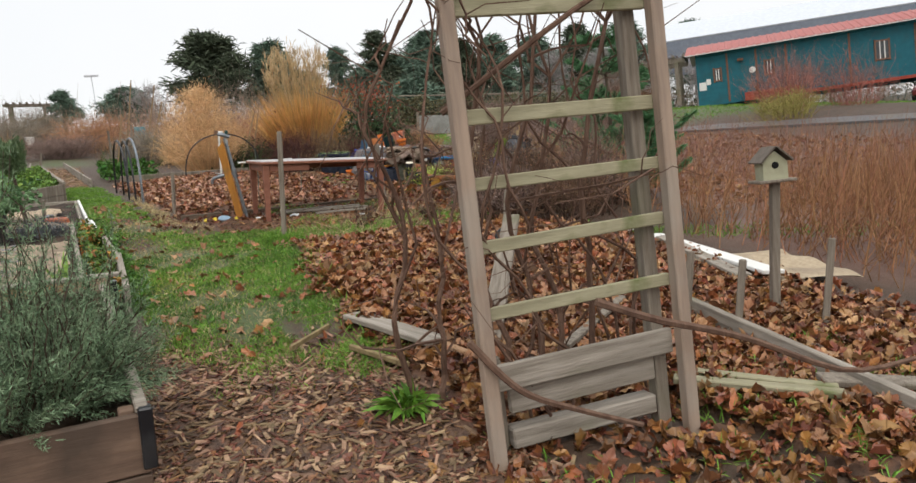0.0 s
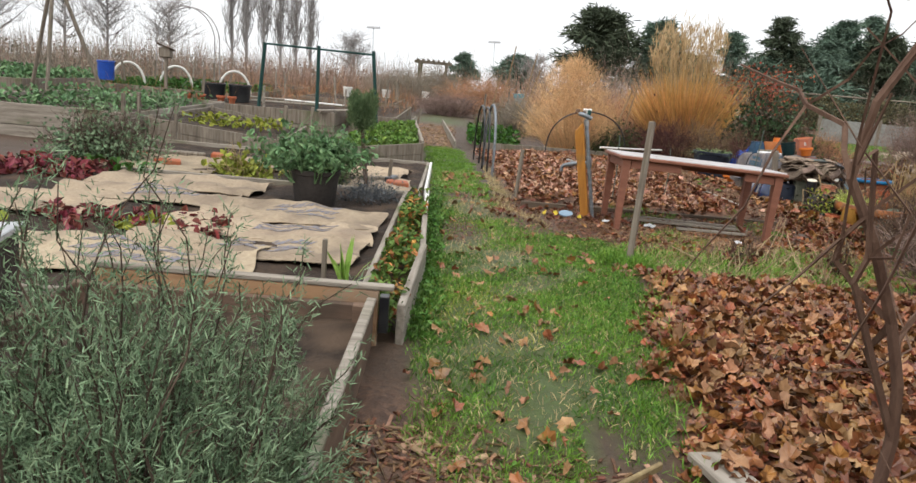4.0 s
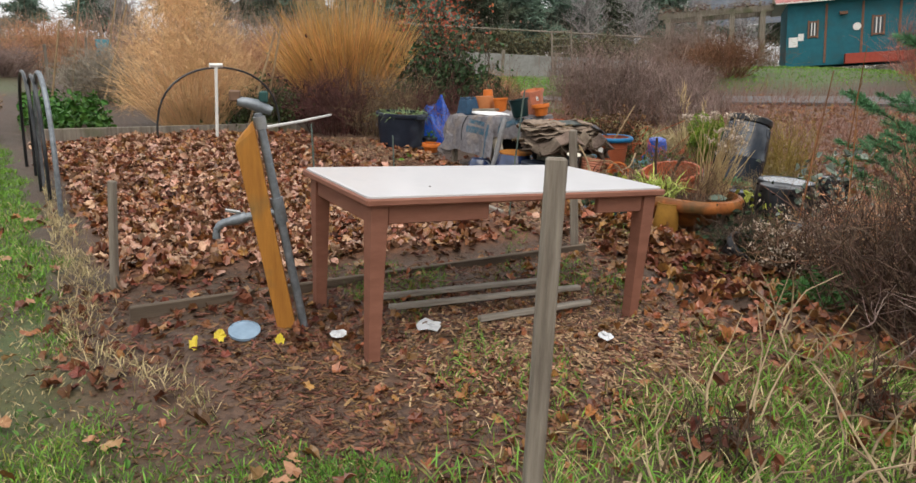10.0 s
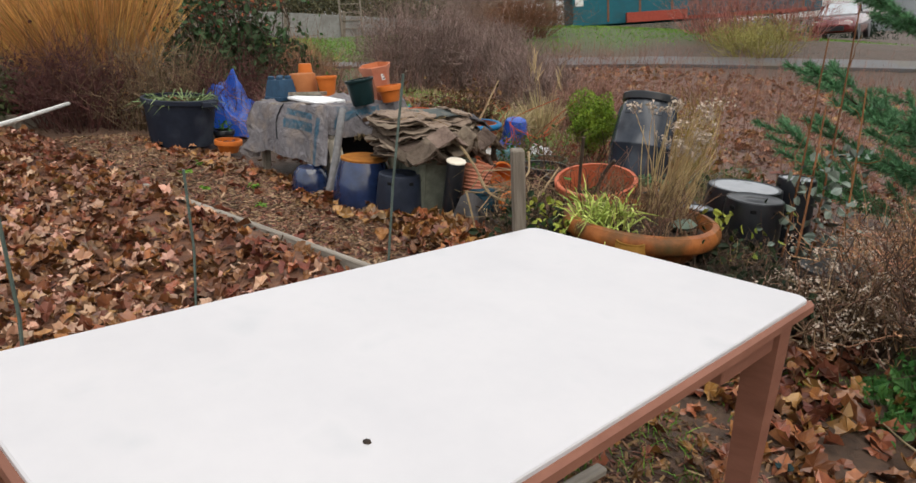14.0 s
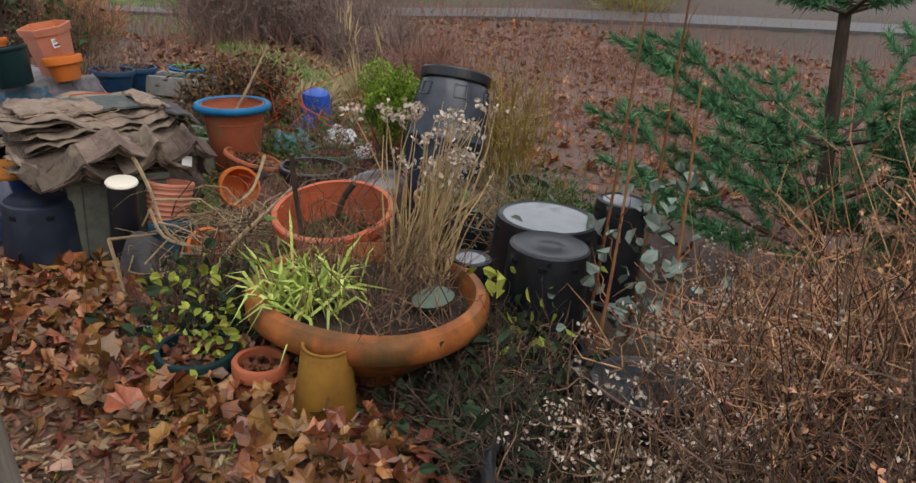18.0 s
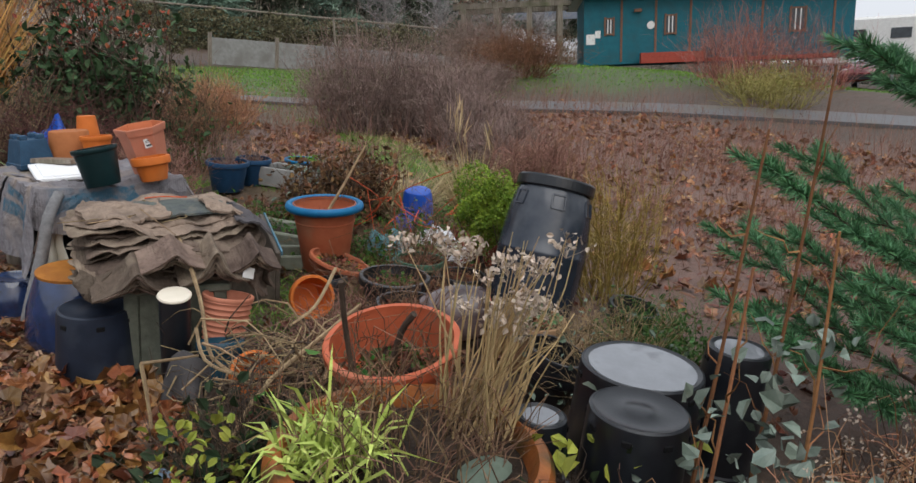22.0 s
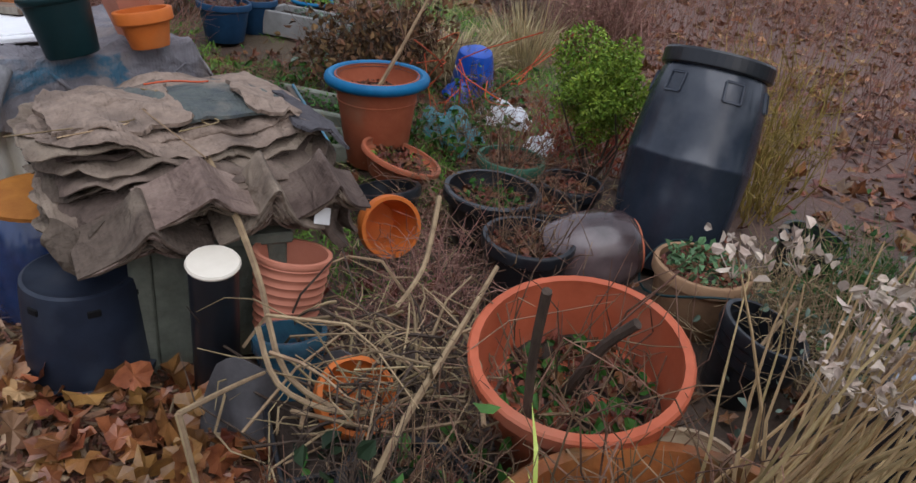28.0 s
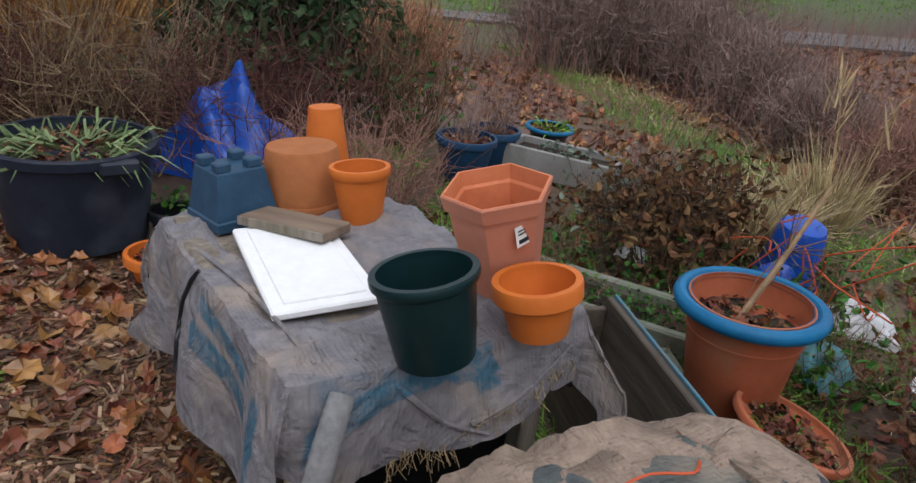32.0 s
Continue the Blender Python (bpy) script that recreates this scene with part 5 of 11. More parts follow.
# ---- pots ----
def pot(name, x, y, r, rb, h, material, label, z=None, rx=0, ry=0, rz=0, lip=0.02, lip_h=0.05, soil=0.0, rim=None, seg=36, group="plant pots", wall=0.008, wobble=0.0, ribs=0):
    """A tapered pot with a rolled lip, standing or tilted on its foot."""
    t = thing(name, spot(x, y, z, rz, rx, ry), label, "plant pot", group)
    out = [(rb * 0.15, 0.0), (rb * 0.96, 0.0), (rb, 0.008)]
    if ribs:
        for i in range(ribs):
            f0, f1 = (i + 0.15) / ribs, (i + 0.85) / ribs
            out += [(rb + (r - rb) * f0 - 0.002, (h - lip_h) * f0 + 0.01), (rb + (r - rb) * (f0 + f1) / 2 + 0.004, (h - lip_h) * (f0 + f1) / 2 + 0.01), (rb + (r - rb) * f1 - 0.002, (h - lip_h) * f1 + 0.01)]
    f = (h - lip_h) / h
    out += [(rb + (r - rb) * f, h - lip_h)]
    depth = soil if soil else h - 0.014
    inner = [(r - wall, h - 0.002), (r - wall - 0.002, h - lip_h), (rb + (r - rb) * (1 - depth / h * 0.98) - wall * 1.2, max(h - depth, 0.012)), (0.001, max(h - depth - 0.004, 0.012))]
    if rim:
        part("body", lathe(out + [(r - 0.002, h - 0.004)] + inner, seg, wob=wobble), material, t, smooth=True)
        n = [(r + lip * 1.0 + lip * math.cos(a), h - lip * 0.9 + lip * 1.1 * math.sin(a)) for a in np.linspace(-0.9 * math.pi, 0.9 * math.pi, 9)]
        part("rim", lathe([(r - 0.012, h - 0.02)] + [(p, q) for p, q in n] + [(r - 0.012, h - 0.004)], seg, caps=False), rim, t, "rounded coloured rim", smooth=True)
    else:
        part("body", lathe(out + [(r - 0.003, h - 0.004)] + inner, seg, wob=wobble), material, t, smooth=True)
        part("lip", lathe([(r - wall * 0.6, h - lip_h), (r + lip * 0.1, h - lip_h), (r + lip * 0.55, h - lip_h + 0.006), (r + lip * 0.6, h - 0.006), (r + lip * 0.4, h), (r - wall - 0.001, h), (r - wall - 0.001, h - 0.012)], seg, wob=wobble, caps=False), material, t, smooth=True)
    if soil:
        rs = rb + (r - rb) * (1 - soil / h) - wall
        ang, rad = np.meshgrid(np.linspace(0, 2 * np.pi, 20, endpoint=False), np.linspace(0.02, 1, 6))
        Z = h - soil + 0.012 * np.sin(ang * 3 + rad * 5) + 0.008 * np.cos(ang * 7 + rad * 9)
        V = np.stack([rad * rs * np.cos(ang), rad * rs * np.sin(ang), Z], -1).reshape(-1, 3)
        i, j = np.meshgrid(np.arange(5), np.arange(20), indexing="ij")
        k = (j + 1) % 20
        q = np.stack([i * 20 + j, (i + 1) * 20 + j, (i + 1) * 20 + k, i * 20 + k], -1).reshape(-1, 4)
        part("soil", put(bag(), V, [q]), SOIL, t, "dark potting soil with debris", smooth=True)
        rng = np.random.default_rng(int(abs(x * 100 + y * 10)))
        m = int(120 * rs / 0.2)
        a, rr = rng.uniform(0, 6.28, m), rs * np.sqrt(rng.random(m)) * 0.95
        part("debris", lobed(np.c_[rr * np.cos(a), rr * np.sin(a), np.full(m, h - soil + 0.02)], rng.uniform(0.02, 0.05, m), rng), LEAFDARK, t, "dead leaves on the soil")
    return t


def sprigs(parent, name, n, r, z, length, width, material, seed, up=0.8, droop=0.5, label=""):
    rng = np.random.default_rng(seed)
    a, rr = rng.uniform(0, 6.28, n), r * np.sqrt(rng.random(n))
    D = np.c_[np.cos(a) * 0.7 + rng.normal(size=n) * 0.3, np.sin(a) * 0.7 + rng.normal(size=n) * 0.3, np.full(n, up) * rng.uniform(0.5, 1.4, n)]
    return part(name, blades(np.c_[rr * np.cos(a), rr * np.sin(a), np.full(n, z)], D, length * rng.uniform(0.5, 1.2, n), width, droop, rng), material, parent, label)


def herb(parent, name, n, r, z0, z1, size, material, seed, label="", flat=0.4):
    rng = np.random.default_rng(seed)
    a, rr = rng.uniform(0, 6.28, n), r * np.sqrt(rng.random(n))
    P = np.c_[rr * np.cos(a), rr * np.sin(a), rng.uniform(z0, z1, n)]
    return part(name, cards(P, size * rng.uniform(0.6, 1.3, n), rng, flat=flat), material, parent, label)


# pots and tub round the heap
U = thing("terracotta_urn", spot(5.723, 9.376, -0.135), "huge weathered terracotta bowl planter on a foot", "planter")
part("bowl", lathe([(0.10, 0.0), (0.17, 0.0), (0.18, 0.03), (0.15, 0.07), (0.16, 0.12), (0.30, 0.21), (0.36, 0.275), (0.385, 0.315), (0.40, 0.325), (0.435, 0.328), (0.452, 0.345), (0.457, 0.372), (0.452, 0.402), (0.435, 0.424), (0.40, 0.43), (0.385, 0.40), (0.37, 0.34), (0.001, 0.32)], 64, wob=0.010), TERRACLAY, U, smooth=True)
part("soil", lathe([(0.001, 0.385), (0.2, 0.375), (0.375, 0.355), (0.376, 0.34), (0.001, 0.33)], 24, wob=0.01), SOIL, U, "dark soil")
RGU = np.random.default_rng(21)
n = 260
a, rr = RGU.uniform(0, 6.28, n), 0.34 * np.sqrt(RGU.random(n))
A = np.c_[rr * np.cos(a), rr * np.sin(a), np.full(n, 0.36)]
part("dead_stem", twigs(A, A + np.c_[RGU.normal(size=n) * 0.10, RGU.normal(size=n) * 0.10, RGU.uniform(0.05, 0.34, n)], RGU, 0.0035, 0.2, 3)[0], DEADTWIG, U, "tangle of thin dead stems")
P0 = np.c_[-0.20 + RGU.normal(size=230) * 0.07, 0.12 + RGU.normal(size=230) * 0.07, np.full(230, 0.40)]
part("lime_foliage", blades(P0, np.c_[RGU.normal(size=(230, 2)) * 0.5 + (-0.10, -0.05), RGU.uniform(0.7, 1.5, 230)], RGU.uniform(0.2, 0.42, 230), 0.0125, RGU.uniform(0.35, 1.1, 230), RGU), LIME, U, "lime green drooping strap leaves")
S0 = np.c_[0.30 + RGU.normal(size=75) * 0.05, 0.02 + RGU.normal(size=75) * 0.06, np.full(75, 0.38)]
S1 = S0 + np.c_[RGU.normal(size=75) * 0.11 + 0.05, RGU.normal(size=75) * 0.10 - 0.10, RGU.uniform(0.35, 0.72, 75)]
part("straw_stalk", twigs(S0, S1, RGU, 0.0055, 0.03, 4)[0], STRAW, U, "bundle of pale dry flower stalks")
b = bag()
for p in S1[::3]:
    m = 26
    c = p + RGU.normal(size=(m, 3)) * (0.026, 0.026, 0.014)
    cards(c, RGU.uniform(0.016, 0.028, m), RGU, b)
    twigs(np.repeat(p[None] - (0, 0, 0.05), 8, 0), c[:8], RGU, 0.0015, 0.1, 3, b, 2)
part("seed_head", b, SEEDHEAD, U, "pale fluffy dry flower heads")
part("stone", lathe([(0.001, -0.03), (0.06, -0.02), (0.085, 0.01), (0.05, 0.035), (0.001, 0.042)], 14, at=(0.10, -0.22, 0.40), squash=(1.2, 0.8)), mat("green grey stone", (0.15, 0.19, 0.15), (0.10, 0.13, 0.10), 0.8), U, "rounded grey green stone", smooth=True)

pot("upturned_pot", 5.33, 9.22, 0.08, 0.112, 0.29, mat("mossy ochre clay", (0.30, 0.155, 0.025), (0.19, 0.09, 0.015), 0.75, 9, 0.3), "upturned mossy ochre clay pot on the leaves", lip=0.002, lip_h=0.01)
pot("small_clay_pot", 5.27, 9.47, 0.085, 0.06, 0.15, TERRA, "small terracotta pot on the leaves", soil=0.05)
t = pot("green_bowl_planter", 5.19, 9.71, 0.13, 0.10, 0.13, GREENPLASTIC, "low dark green bowl with yellowing stems", soil=0.03)
herb(t, "yellow_foliage", 110, 0.17, 0.08, 0.42, 0.042, YELLOWGREEN, 5, "yellow green leaves")
t = pot("red_plastic_tub", 6.20, 9.95, 0.26, 0.19, 0.47, REDPLASTIC, "large red orange plastic tub of dead stems", rx=2, ry=-13, soil=0.19, lip=0.03)
rng = np.random.default_rng(3)
n = 130
a, rr = rng.uniform(0, 6.28, n), 0.24 * np.sqrt(rng.random(n))
A = np.c_[rr * np.cos(a), rr * np.sin(a), np.full(n, 0.25)]
part("dead_stem", twigs(A, A + np.c_[rng.normal(size=n) * 0.14, rng.normal(size=n) * 0.14 - 0.05, rng.uniform(0.05, 0.38, n)], rng, 0.004, 0.2, 3)[0], DEADTWIG, t, "tangled brown dead stems")
b = bag()
tube(sweep([(-0.02, 0.05, 0.2), (0.0, -0.05, 0.5), (0.03, -0.12, 0.62)], 8), 0.014, 7, b)
tube(sweep([(-0.2, 0.0, 0.2), (-0.22, -0.02, 0.6), (-0.23, -0.05, 0.85)], 8), 0.011, 7, b)
part("stake", b, BARK, t, "weathered upright sticks")
herb(t, "weed", 170, 0.21, 0.26, 0.32, 0.045, WEED, 8)

t = pot("blue_rimmed_planter", 7.216, 11.983, 0.222, 0.158, 0.485, TERRA, "large terracotta planter with a bright blue rim", soil=0.11, lip=0.026, rim=BLUERIM, rx=-2, ry=-2)
part("ring", lathe([(0.200, 0.345), (0.208, 0.348), (0.210, 0.358), (0.202, 0.361)], 36, caps=False), TERRA, t, smooth=True)
part("stick", tube([(0.0, 0.05, 0.33), (0.16, 0.02, 0.56), (0.36, 0.0, 0.86)], [0.013, 0.011, 0.007], 6), PALETWIG, t, "bare stick")
part("twig", twigs(np.repeat([[0.2, 0.02, 0.62]], 14, 0), np.array([[0.25, 0.02, 0.7]]) + np.random.default_rng(4).normal(size=(14, 3)) * 0.15, np.random.default_rng(4), 0.003, 0.2)[0], DEADTWIG, t)
herb(t, "weed", 120, 0.19, 0.345, 0.385, 0.028, WEED, 6, "small green weeds")
t = pot("tilted_bowl", 7.09, 11.70, 0.20, 0.14, 0.13, TERRA, "shallow terracotta bowl tipped on its side", rx=9, ry=13, z=-0.085, soil=0.04, lip=0.02, lip_h=0.03)
sprigs(t, "grass_tuft", 160, 0.12, 0.08, 0.10, 0.006, GRASS, 31, label="green grass tuft")
pot("black_nursery_pot", 6.80, 11.40, 0.15, 0.12, 0.16, BLACKPLASTIC, "black plastic pot beside the tilted bowl", rx=-15, ribs=5)
pot("orange_pot_on_side", 6.50, 11.16, 0.115, 0.08, 0.18, ORANGE, "orange plastic pot lying on its side", z=0.07, rx=72, rz=-20, lip=0.012)

# barrel composter
BA = thing("compost_barrel", spot(7.62, 10.454, -0.16, rz=20, rx=0, ry=0) @ pose(0, 0, 0, 0.6, 17.5, 0) @ Matrix.Diagonal((0.92, 0.92, 1, 1)), "dark blue-grey plastic barrel leaning back", "barrel")
part("body", lathe([(0.2, 0), (0.235, 0.0), (0.25, 0.02), (0.275, 0.16), (0.292, 0.34), (0.297, 0.48), (0.30, 0.485), (0.30, 0.50), (0.297, 0.505), (0.29, 0.62), (0.272, 0.76), (0.25, 0.86), (0.24, 0.885), (0.235, 0.90)], 48), BARRELPLASTIC, BA, smooth=True)
part("lid", lathe([(0.236, 0.885), (0.258, 0.885), (0.262, 0.892), (0.262, 0.945), (0.256, 0.955), (0.235, 0.957), (0.232, 0.935), (0.001, 0.93)], 48), BLACKPLASTIC, BA, "black screw lid")
for ang in (205, 262, 320, 25, 85, 145):
    q = pose(0, 0, 0, 0, 0, ang) @ pose(0.247, 0, 0.80, 0, -12, 0)
    b = box(0.03, 0.085, 0.012, at=(0.008, 0, -0.042), bevel=0.003)
    box(0.03, 0.012, 0.085, at=(0.008, -0.042, 0.0), bevel=0.003, b=b)
    box(0.03, 0.012, 0.085, at=(0.008, 0.042, 0.0), bevel=0.003, b=b)
    box(0.012, 0.085, 0.012, at=(0.012, 0, 0.042), bevel=0.003, b=b)
    part("handle_recess", b, BARRELPLASTIC, BA, "square moulded hand hold", q)
    # Black plate paints the recess's shade; drain slots and entrance hole reuse the colour.
    part("recess_hollow", box(0.012, 0.072, 0.072, at=(0.002, 0, 0)), mat("shade black", (0.006, 0.006, 0.007), None, 0.8), BA, "dark hollow", q)

JAR = thing("brown_glazed_jar", spot(7.04, 10.50, 0.07, rz=-38) @ pose(0, 0, 0, 0, 82, 0), "brown glazed jar lying on its side", "jar")
part("body", lathe([(0.05, -0.19), (0.10, -0.19), (0.115, -0.17), (0.155, -0.05), (0.165, 0.05), (0.15, 0.15), (0.125, 0.185), (0.118, 0.19)], 36), BROWNGLAZE, JAR, smooth=True)
part("base", lathe([(0.118, 0.187), (0.116, 0.197), (0.001, 0.192)], 30), TERRA, JAR, "unglazed reddish base", smooth=True)
t = pot("wide_black_pot", 7.02, 11.0, 0.20, 0.15, 0.27, BLACKPLASTIC, "wide black plastic pot with small weeds", soil=0.08, lip=0.025)
herb(t, "weed", 90, 0.15, 0.19, 0.26, 0.035, WEED, 9, "green weeds")
t = pot("wide_black_pot", 6.80, 10.62, 0.17, 0.14, 0.27, BLACKPLASTIC, "black plastic pot of bare twigs beside the jar", soil=0.06)
part("twig", twigs(np.random.default_rng(5).normal(size=(70, 3)) * (0.07, 0.07, 0) + (0, 0, 0.2), np.random.default_rng(6).normal(size=(70, 3)) * (0.13, 0.13, 0.08) + (0, 0, 0.42), np.random.default_rng(5), 0.003, 0.25)[0], DEADTWIG, t, "bare dark twigs")
t = pot("tan_planter", 7.22, 10.10, 0.175, 0.145, 0.26, mat("faded tan clay", (0.36, 0.22, 0.12), (0.25, 0.15, 0.085), 0.8, 8), "faded tan planter with trailing green weeds", soil=0.03, lip=0.02)
herb(t, "weed", 200, 0.15, 0.22, 0.30, 0.035, KALE, 10, "small green leaves")
part("wire", tube([(0.22 * math.cos(x), 0.22 * math.sin(x), 0.2 + 0.05 * math.sin(2 * x)) for x in np.linspace(0, 6.3, 26)], 0.005, 5), GREENPLASTIC, t, "dark plastic hoop")
for dz, k in ((0.0, 0), (0.09, 1), (0.17, 2)):
    pot("stacked_nursery_pot", 6.98, 9.80, 0.135 + 0.004 * k, 0.105, 0.21, BLACKPLASTIC, "black nursery pot in a tilted stack", z=-0.15 + 0.5 * dz, rx=12, ry=6, lip=0.014, group="stack of nursery pots")
part("stick", tube([(-0.05, -0.02, 0.02), (0.2, 0.0, 0.26)], [0.006, 0.008], 5), PALETWIG, bpy.data.objects["stacked_nursery_pot.002"], "pale stick")
pot("clay_saucer", 6.40, 9.66, 0.14, 0.10, 0.10, mat("cream clay", (0.42, 0.33, 0.22), (0.3, 0.22, 0.14), 0.8), "cream clay pot half hidden by the urn", lip=0.012)


def upturned(x, y, r_top, r_bot, h, label, wet=True, slots=6, group="upturned black tubs", material=BLACKPLASTIC, rx=0, ry=0, z=None):
    """An upturned nursery tub with slots round its foot, now on top."""
    t = thing("upturned_tub", spot(x, y, z, 20, rx, ry), label, "tub", group)
    part("body", lathe([(r_bot + 0.012, 0), (r_bot + 0.014, 0.02), (r_bot, 0.025), (r_top + 0.004, h - 0.03), (r_top, h - 0.005), (r_top - 0.01, h), (r_top - 0.025, h - 0.008), (0.06, h - 0.012), (0.05, h - 0.006), (0.001, h - 0.006)], 40), material, t, smooth=True)
    for i in range(slots):
        a = i * 360 / slots
        part("drain_slot", box(0.014, 0.034, 0.022, bevel=0.003), MATS["shade black"], t, "", pose(0, 0, 0, 0, 0, a) @ pose(r_top + 0.002, 0, h - 0.05))
    if wet:
        # The film's pale grey base colour paints the sky reflected in the water.
        part("puddle", lathe([(0.001, h - 0.005), (r_top - 0.028, h - 0.005), (r_top - 0.027, h - 0.009), (0.001, h - 0.009)], 32, wob=0.012), mat("sky grey rain film", (0.23, 0.243, 0.265), (0.18, 0.19, 0.208), 0.07, 5, 0.02, stain=(0.045, 0.047, 0.05), stain_scale=5, stain_at=0.64), t, "pooled rain water")
    return t


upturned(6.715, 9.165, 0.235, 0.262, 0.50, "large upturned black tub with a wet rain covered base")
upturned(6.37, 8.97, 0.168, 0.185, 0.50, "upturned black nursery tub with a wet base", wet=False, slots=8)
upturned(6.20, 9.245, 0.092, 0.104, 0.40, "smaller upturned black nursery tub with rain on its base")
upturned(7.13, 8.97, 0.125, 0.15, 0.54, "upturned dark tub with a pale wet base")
upturned(5.353, 11.063, 0.145, 0.165, 0.31, "upturned navy black tub beside the burlap pile", wet=False, material=BLUEBLACK)
pot("black_nursery_pot", 7.95, 9.95, 0.14, 0.11, 0.24, BLACKPLASTIC, "black nursery pot beside the barrel", rx=8)
pot("black_nursery_pot", 6.05, 8.75, 0.15, 0.12, 0.2, BLACKPLASTIC, "black nursery pot among the stems", rx=-10)
pot("black_nursery_pot", 5.35, 8.55, 0.14, 0.11, 0.16, BLACKPLASTIC, "black nursery pot lying in leaves", rx=35, ry=10)
pot("black_nursery_pot", 5.62, 10.02, 0.15, 0.12, 0.2, BLACKPLASTIC, "black pot with ivy beside the sticks", soil=0.04)
pot("clay_pot", 6.55, 10.30, 0.10, 0.07, 0.14, TERRA, "small terracotta pot among dead stems", rx=20)
G = pot("green_tub", 7.45, 11.25, 0.16, 0.13, 0.24, mat("mossy green plastic", (0.045, 0.12, 0.075), (0.03, 0.08, 0.05), 0.5), "mossy green tub of bare twigs", soil=0.04)
part("twig", twigs(np.random.default_rng(15).normal(size=(60, 3)) * (0.06, 0.06, 0) + (0, 0, 0.2), np.random.default_rng(16).normal(size=(60, 3)) * (0.16, 0.16, 0.1) + (0, 0, 0.5), np.random.default_rng(15), 0.003, 0.25)[0], DEADTWIG, G, "bare twigs")
pot("black_nursery_pot", 7.55, 10.95, 0.15, 0.12, 0.2, BLACKPLASTIC, "black nursery pot behind the jar", soil=0.05)
pot("black_nursery_pot", 7.25, 10.9, 0.16, 0.13, 0.2, BLACKPLASTIC, "black nursery pot behind the jar", soil=0.05)

# upturned blue jar with an unglazed foot
V = thing("blue_glazed_pot", spot(5.435, 11.539, -0.115), "upturned blue glazed pot with a rusty orange base", "plant pot")
part("body", lathe([(0.20, 0), (0.215, 0.01), (0.235, 0.06), (0.24, 0.12), (0.225, 0.24), (0.19, 0.36), (0.175, 0.40)], 40), BLUEGLAZE, V, smooth=True)
part("foot", lathe([(0.176, 0.398), (0.178, 0.412), (0.16, 0.418), (0.001, 0.41)], 36), mat("rusty clay", (0.42, 0.17, 0.03), (0.30, 0.11, 0.02), 0.7), V, "unglazed orange base", smooth=True)
V = thing("blue_glazed_pot", spot(5.27, 11.98, -0.10), "small blue glazed pot under the draped table", "plant pot")
part("body", lathe([(0.10, 0), (0.13, 0.01), (0.15, 0.1), (0.13, 0.22), (0.10, 0.26), (0.09, 0.25), (0.001, 0.24)], 28), BLUEGLAZE, V, smooth=True)

# tube with a pale cap, ribbed bowls, glazed pot, crate
TU = thing("capped_tube", spot(5.60, 10.80, -0.14) @ pose(0, 0, 0, 8, -4, 0), "black tube with a cream disc on top", "tube")
part("tube", lathe([(0.062, 0), (0.064, 0.01), (0.064, 0.53), (0.06, 0.54), (0.001, 0.54)], 28), BLACKPLASTIC, TU, smooth=True)
part("cap", lathe([(0.001, 0.538), (0.068, 0.538), (0.07, 0.544), (0.066, 0.55), (0.001, 0.551)], 28), CREAM, TU, "cream coloured disc", smooth=True)
pot("ribbed_bowl_stack", 5.767, 10.713, 0.108, 0.085, 0.25, PALETERRA, "stack of ribbed terracotta plastic bowls", z=0.104, rx=-4, ry=10, ribs=9, lip=0.008, lip_h=0.02)
pot("teal_glazed_pot", 5.66, 10.50, 0.095, 0.07, 0.28, mat("teal glaze", (0.03, 0.09, 0.13), (0.02, 0.05, 0.08), 0.2), "teal glazed pot holding pruned twigs", z=-0.05, rx=-14, ry=6, lip=0.01)
pot("orange_bowl", 5.72, 10.35, 0.10, 0.07, 0.09, ORANGE, "orange plastic bowl under the prunings", z=0.1, rx=35, ry=-10, lip=0.01)
CR = thing("black_crate", spot(5.72, 10.30, -0.14, rz=-25), "black plastic crate filled with prunings", "crate")
for a, s, at in (((0, 0, 0), (0.46, 0.012, 0.24), (0, -0.17, 0.12)), ((0, 0, 0), (0.46, 0.012, 0.24), (0, 0.17, 0.12)), ((0, 0, 0), (0.012, 0.328, 0.24), (-0.224, 0, 0.12)), ((0, 0, 0), (0.012, 0.328, 0.24), (0.224, 0, 0.12)), ((0, 0, 0), (0.436, 0.328, 0.012), (0, 0, 0.008))):
    part("panel", box(*s, at=at, bevel=0.003), BLACKPLASTIC, CR)
part("soil", box(0.43, 0.32, 0.06, at=(0, 0, 0.19), bevel=0.02), SOIL, CR)


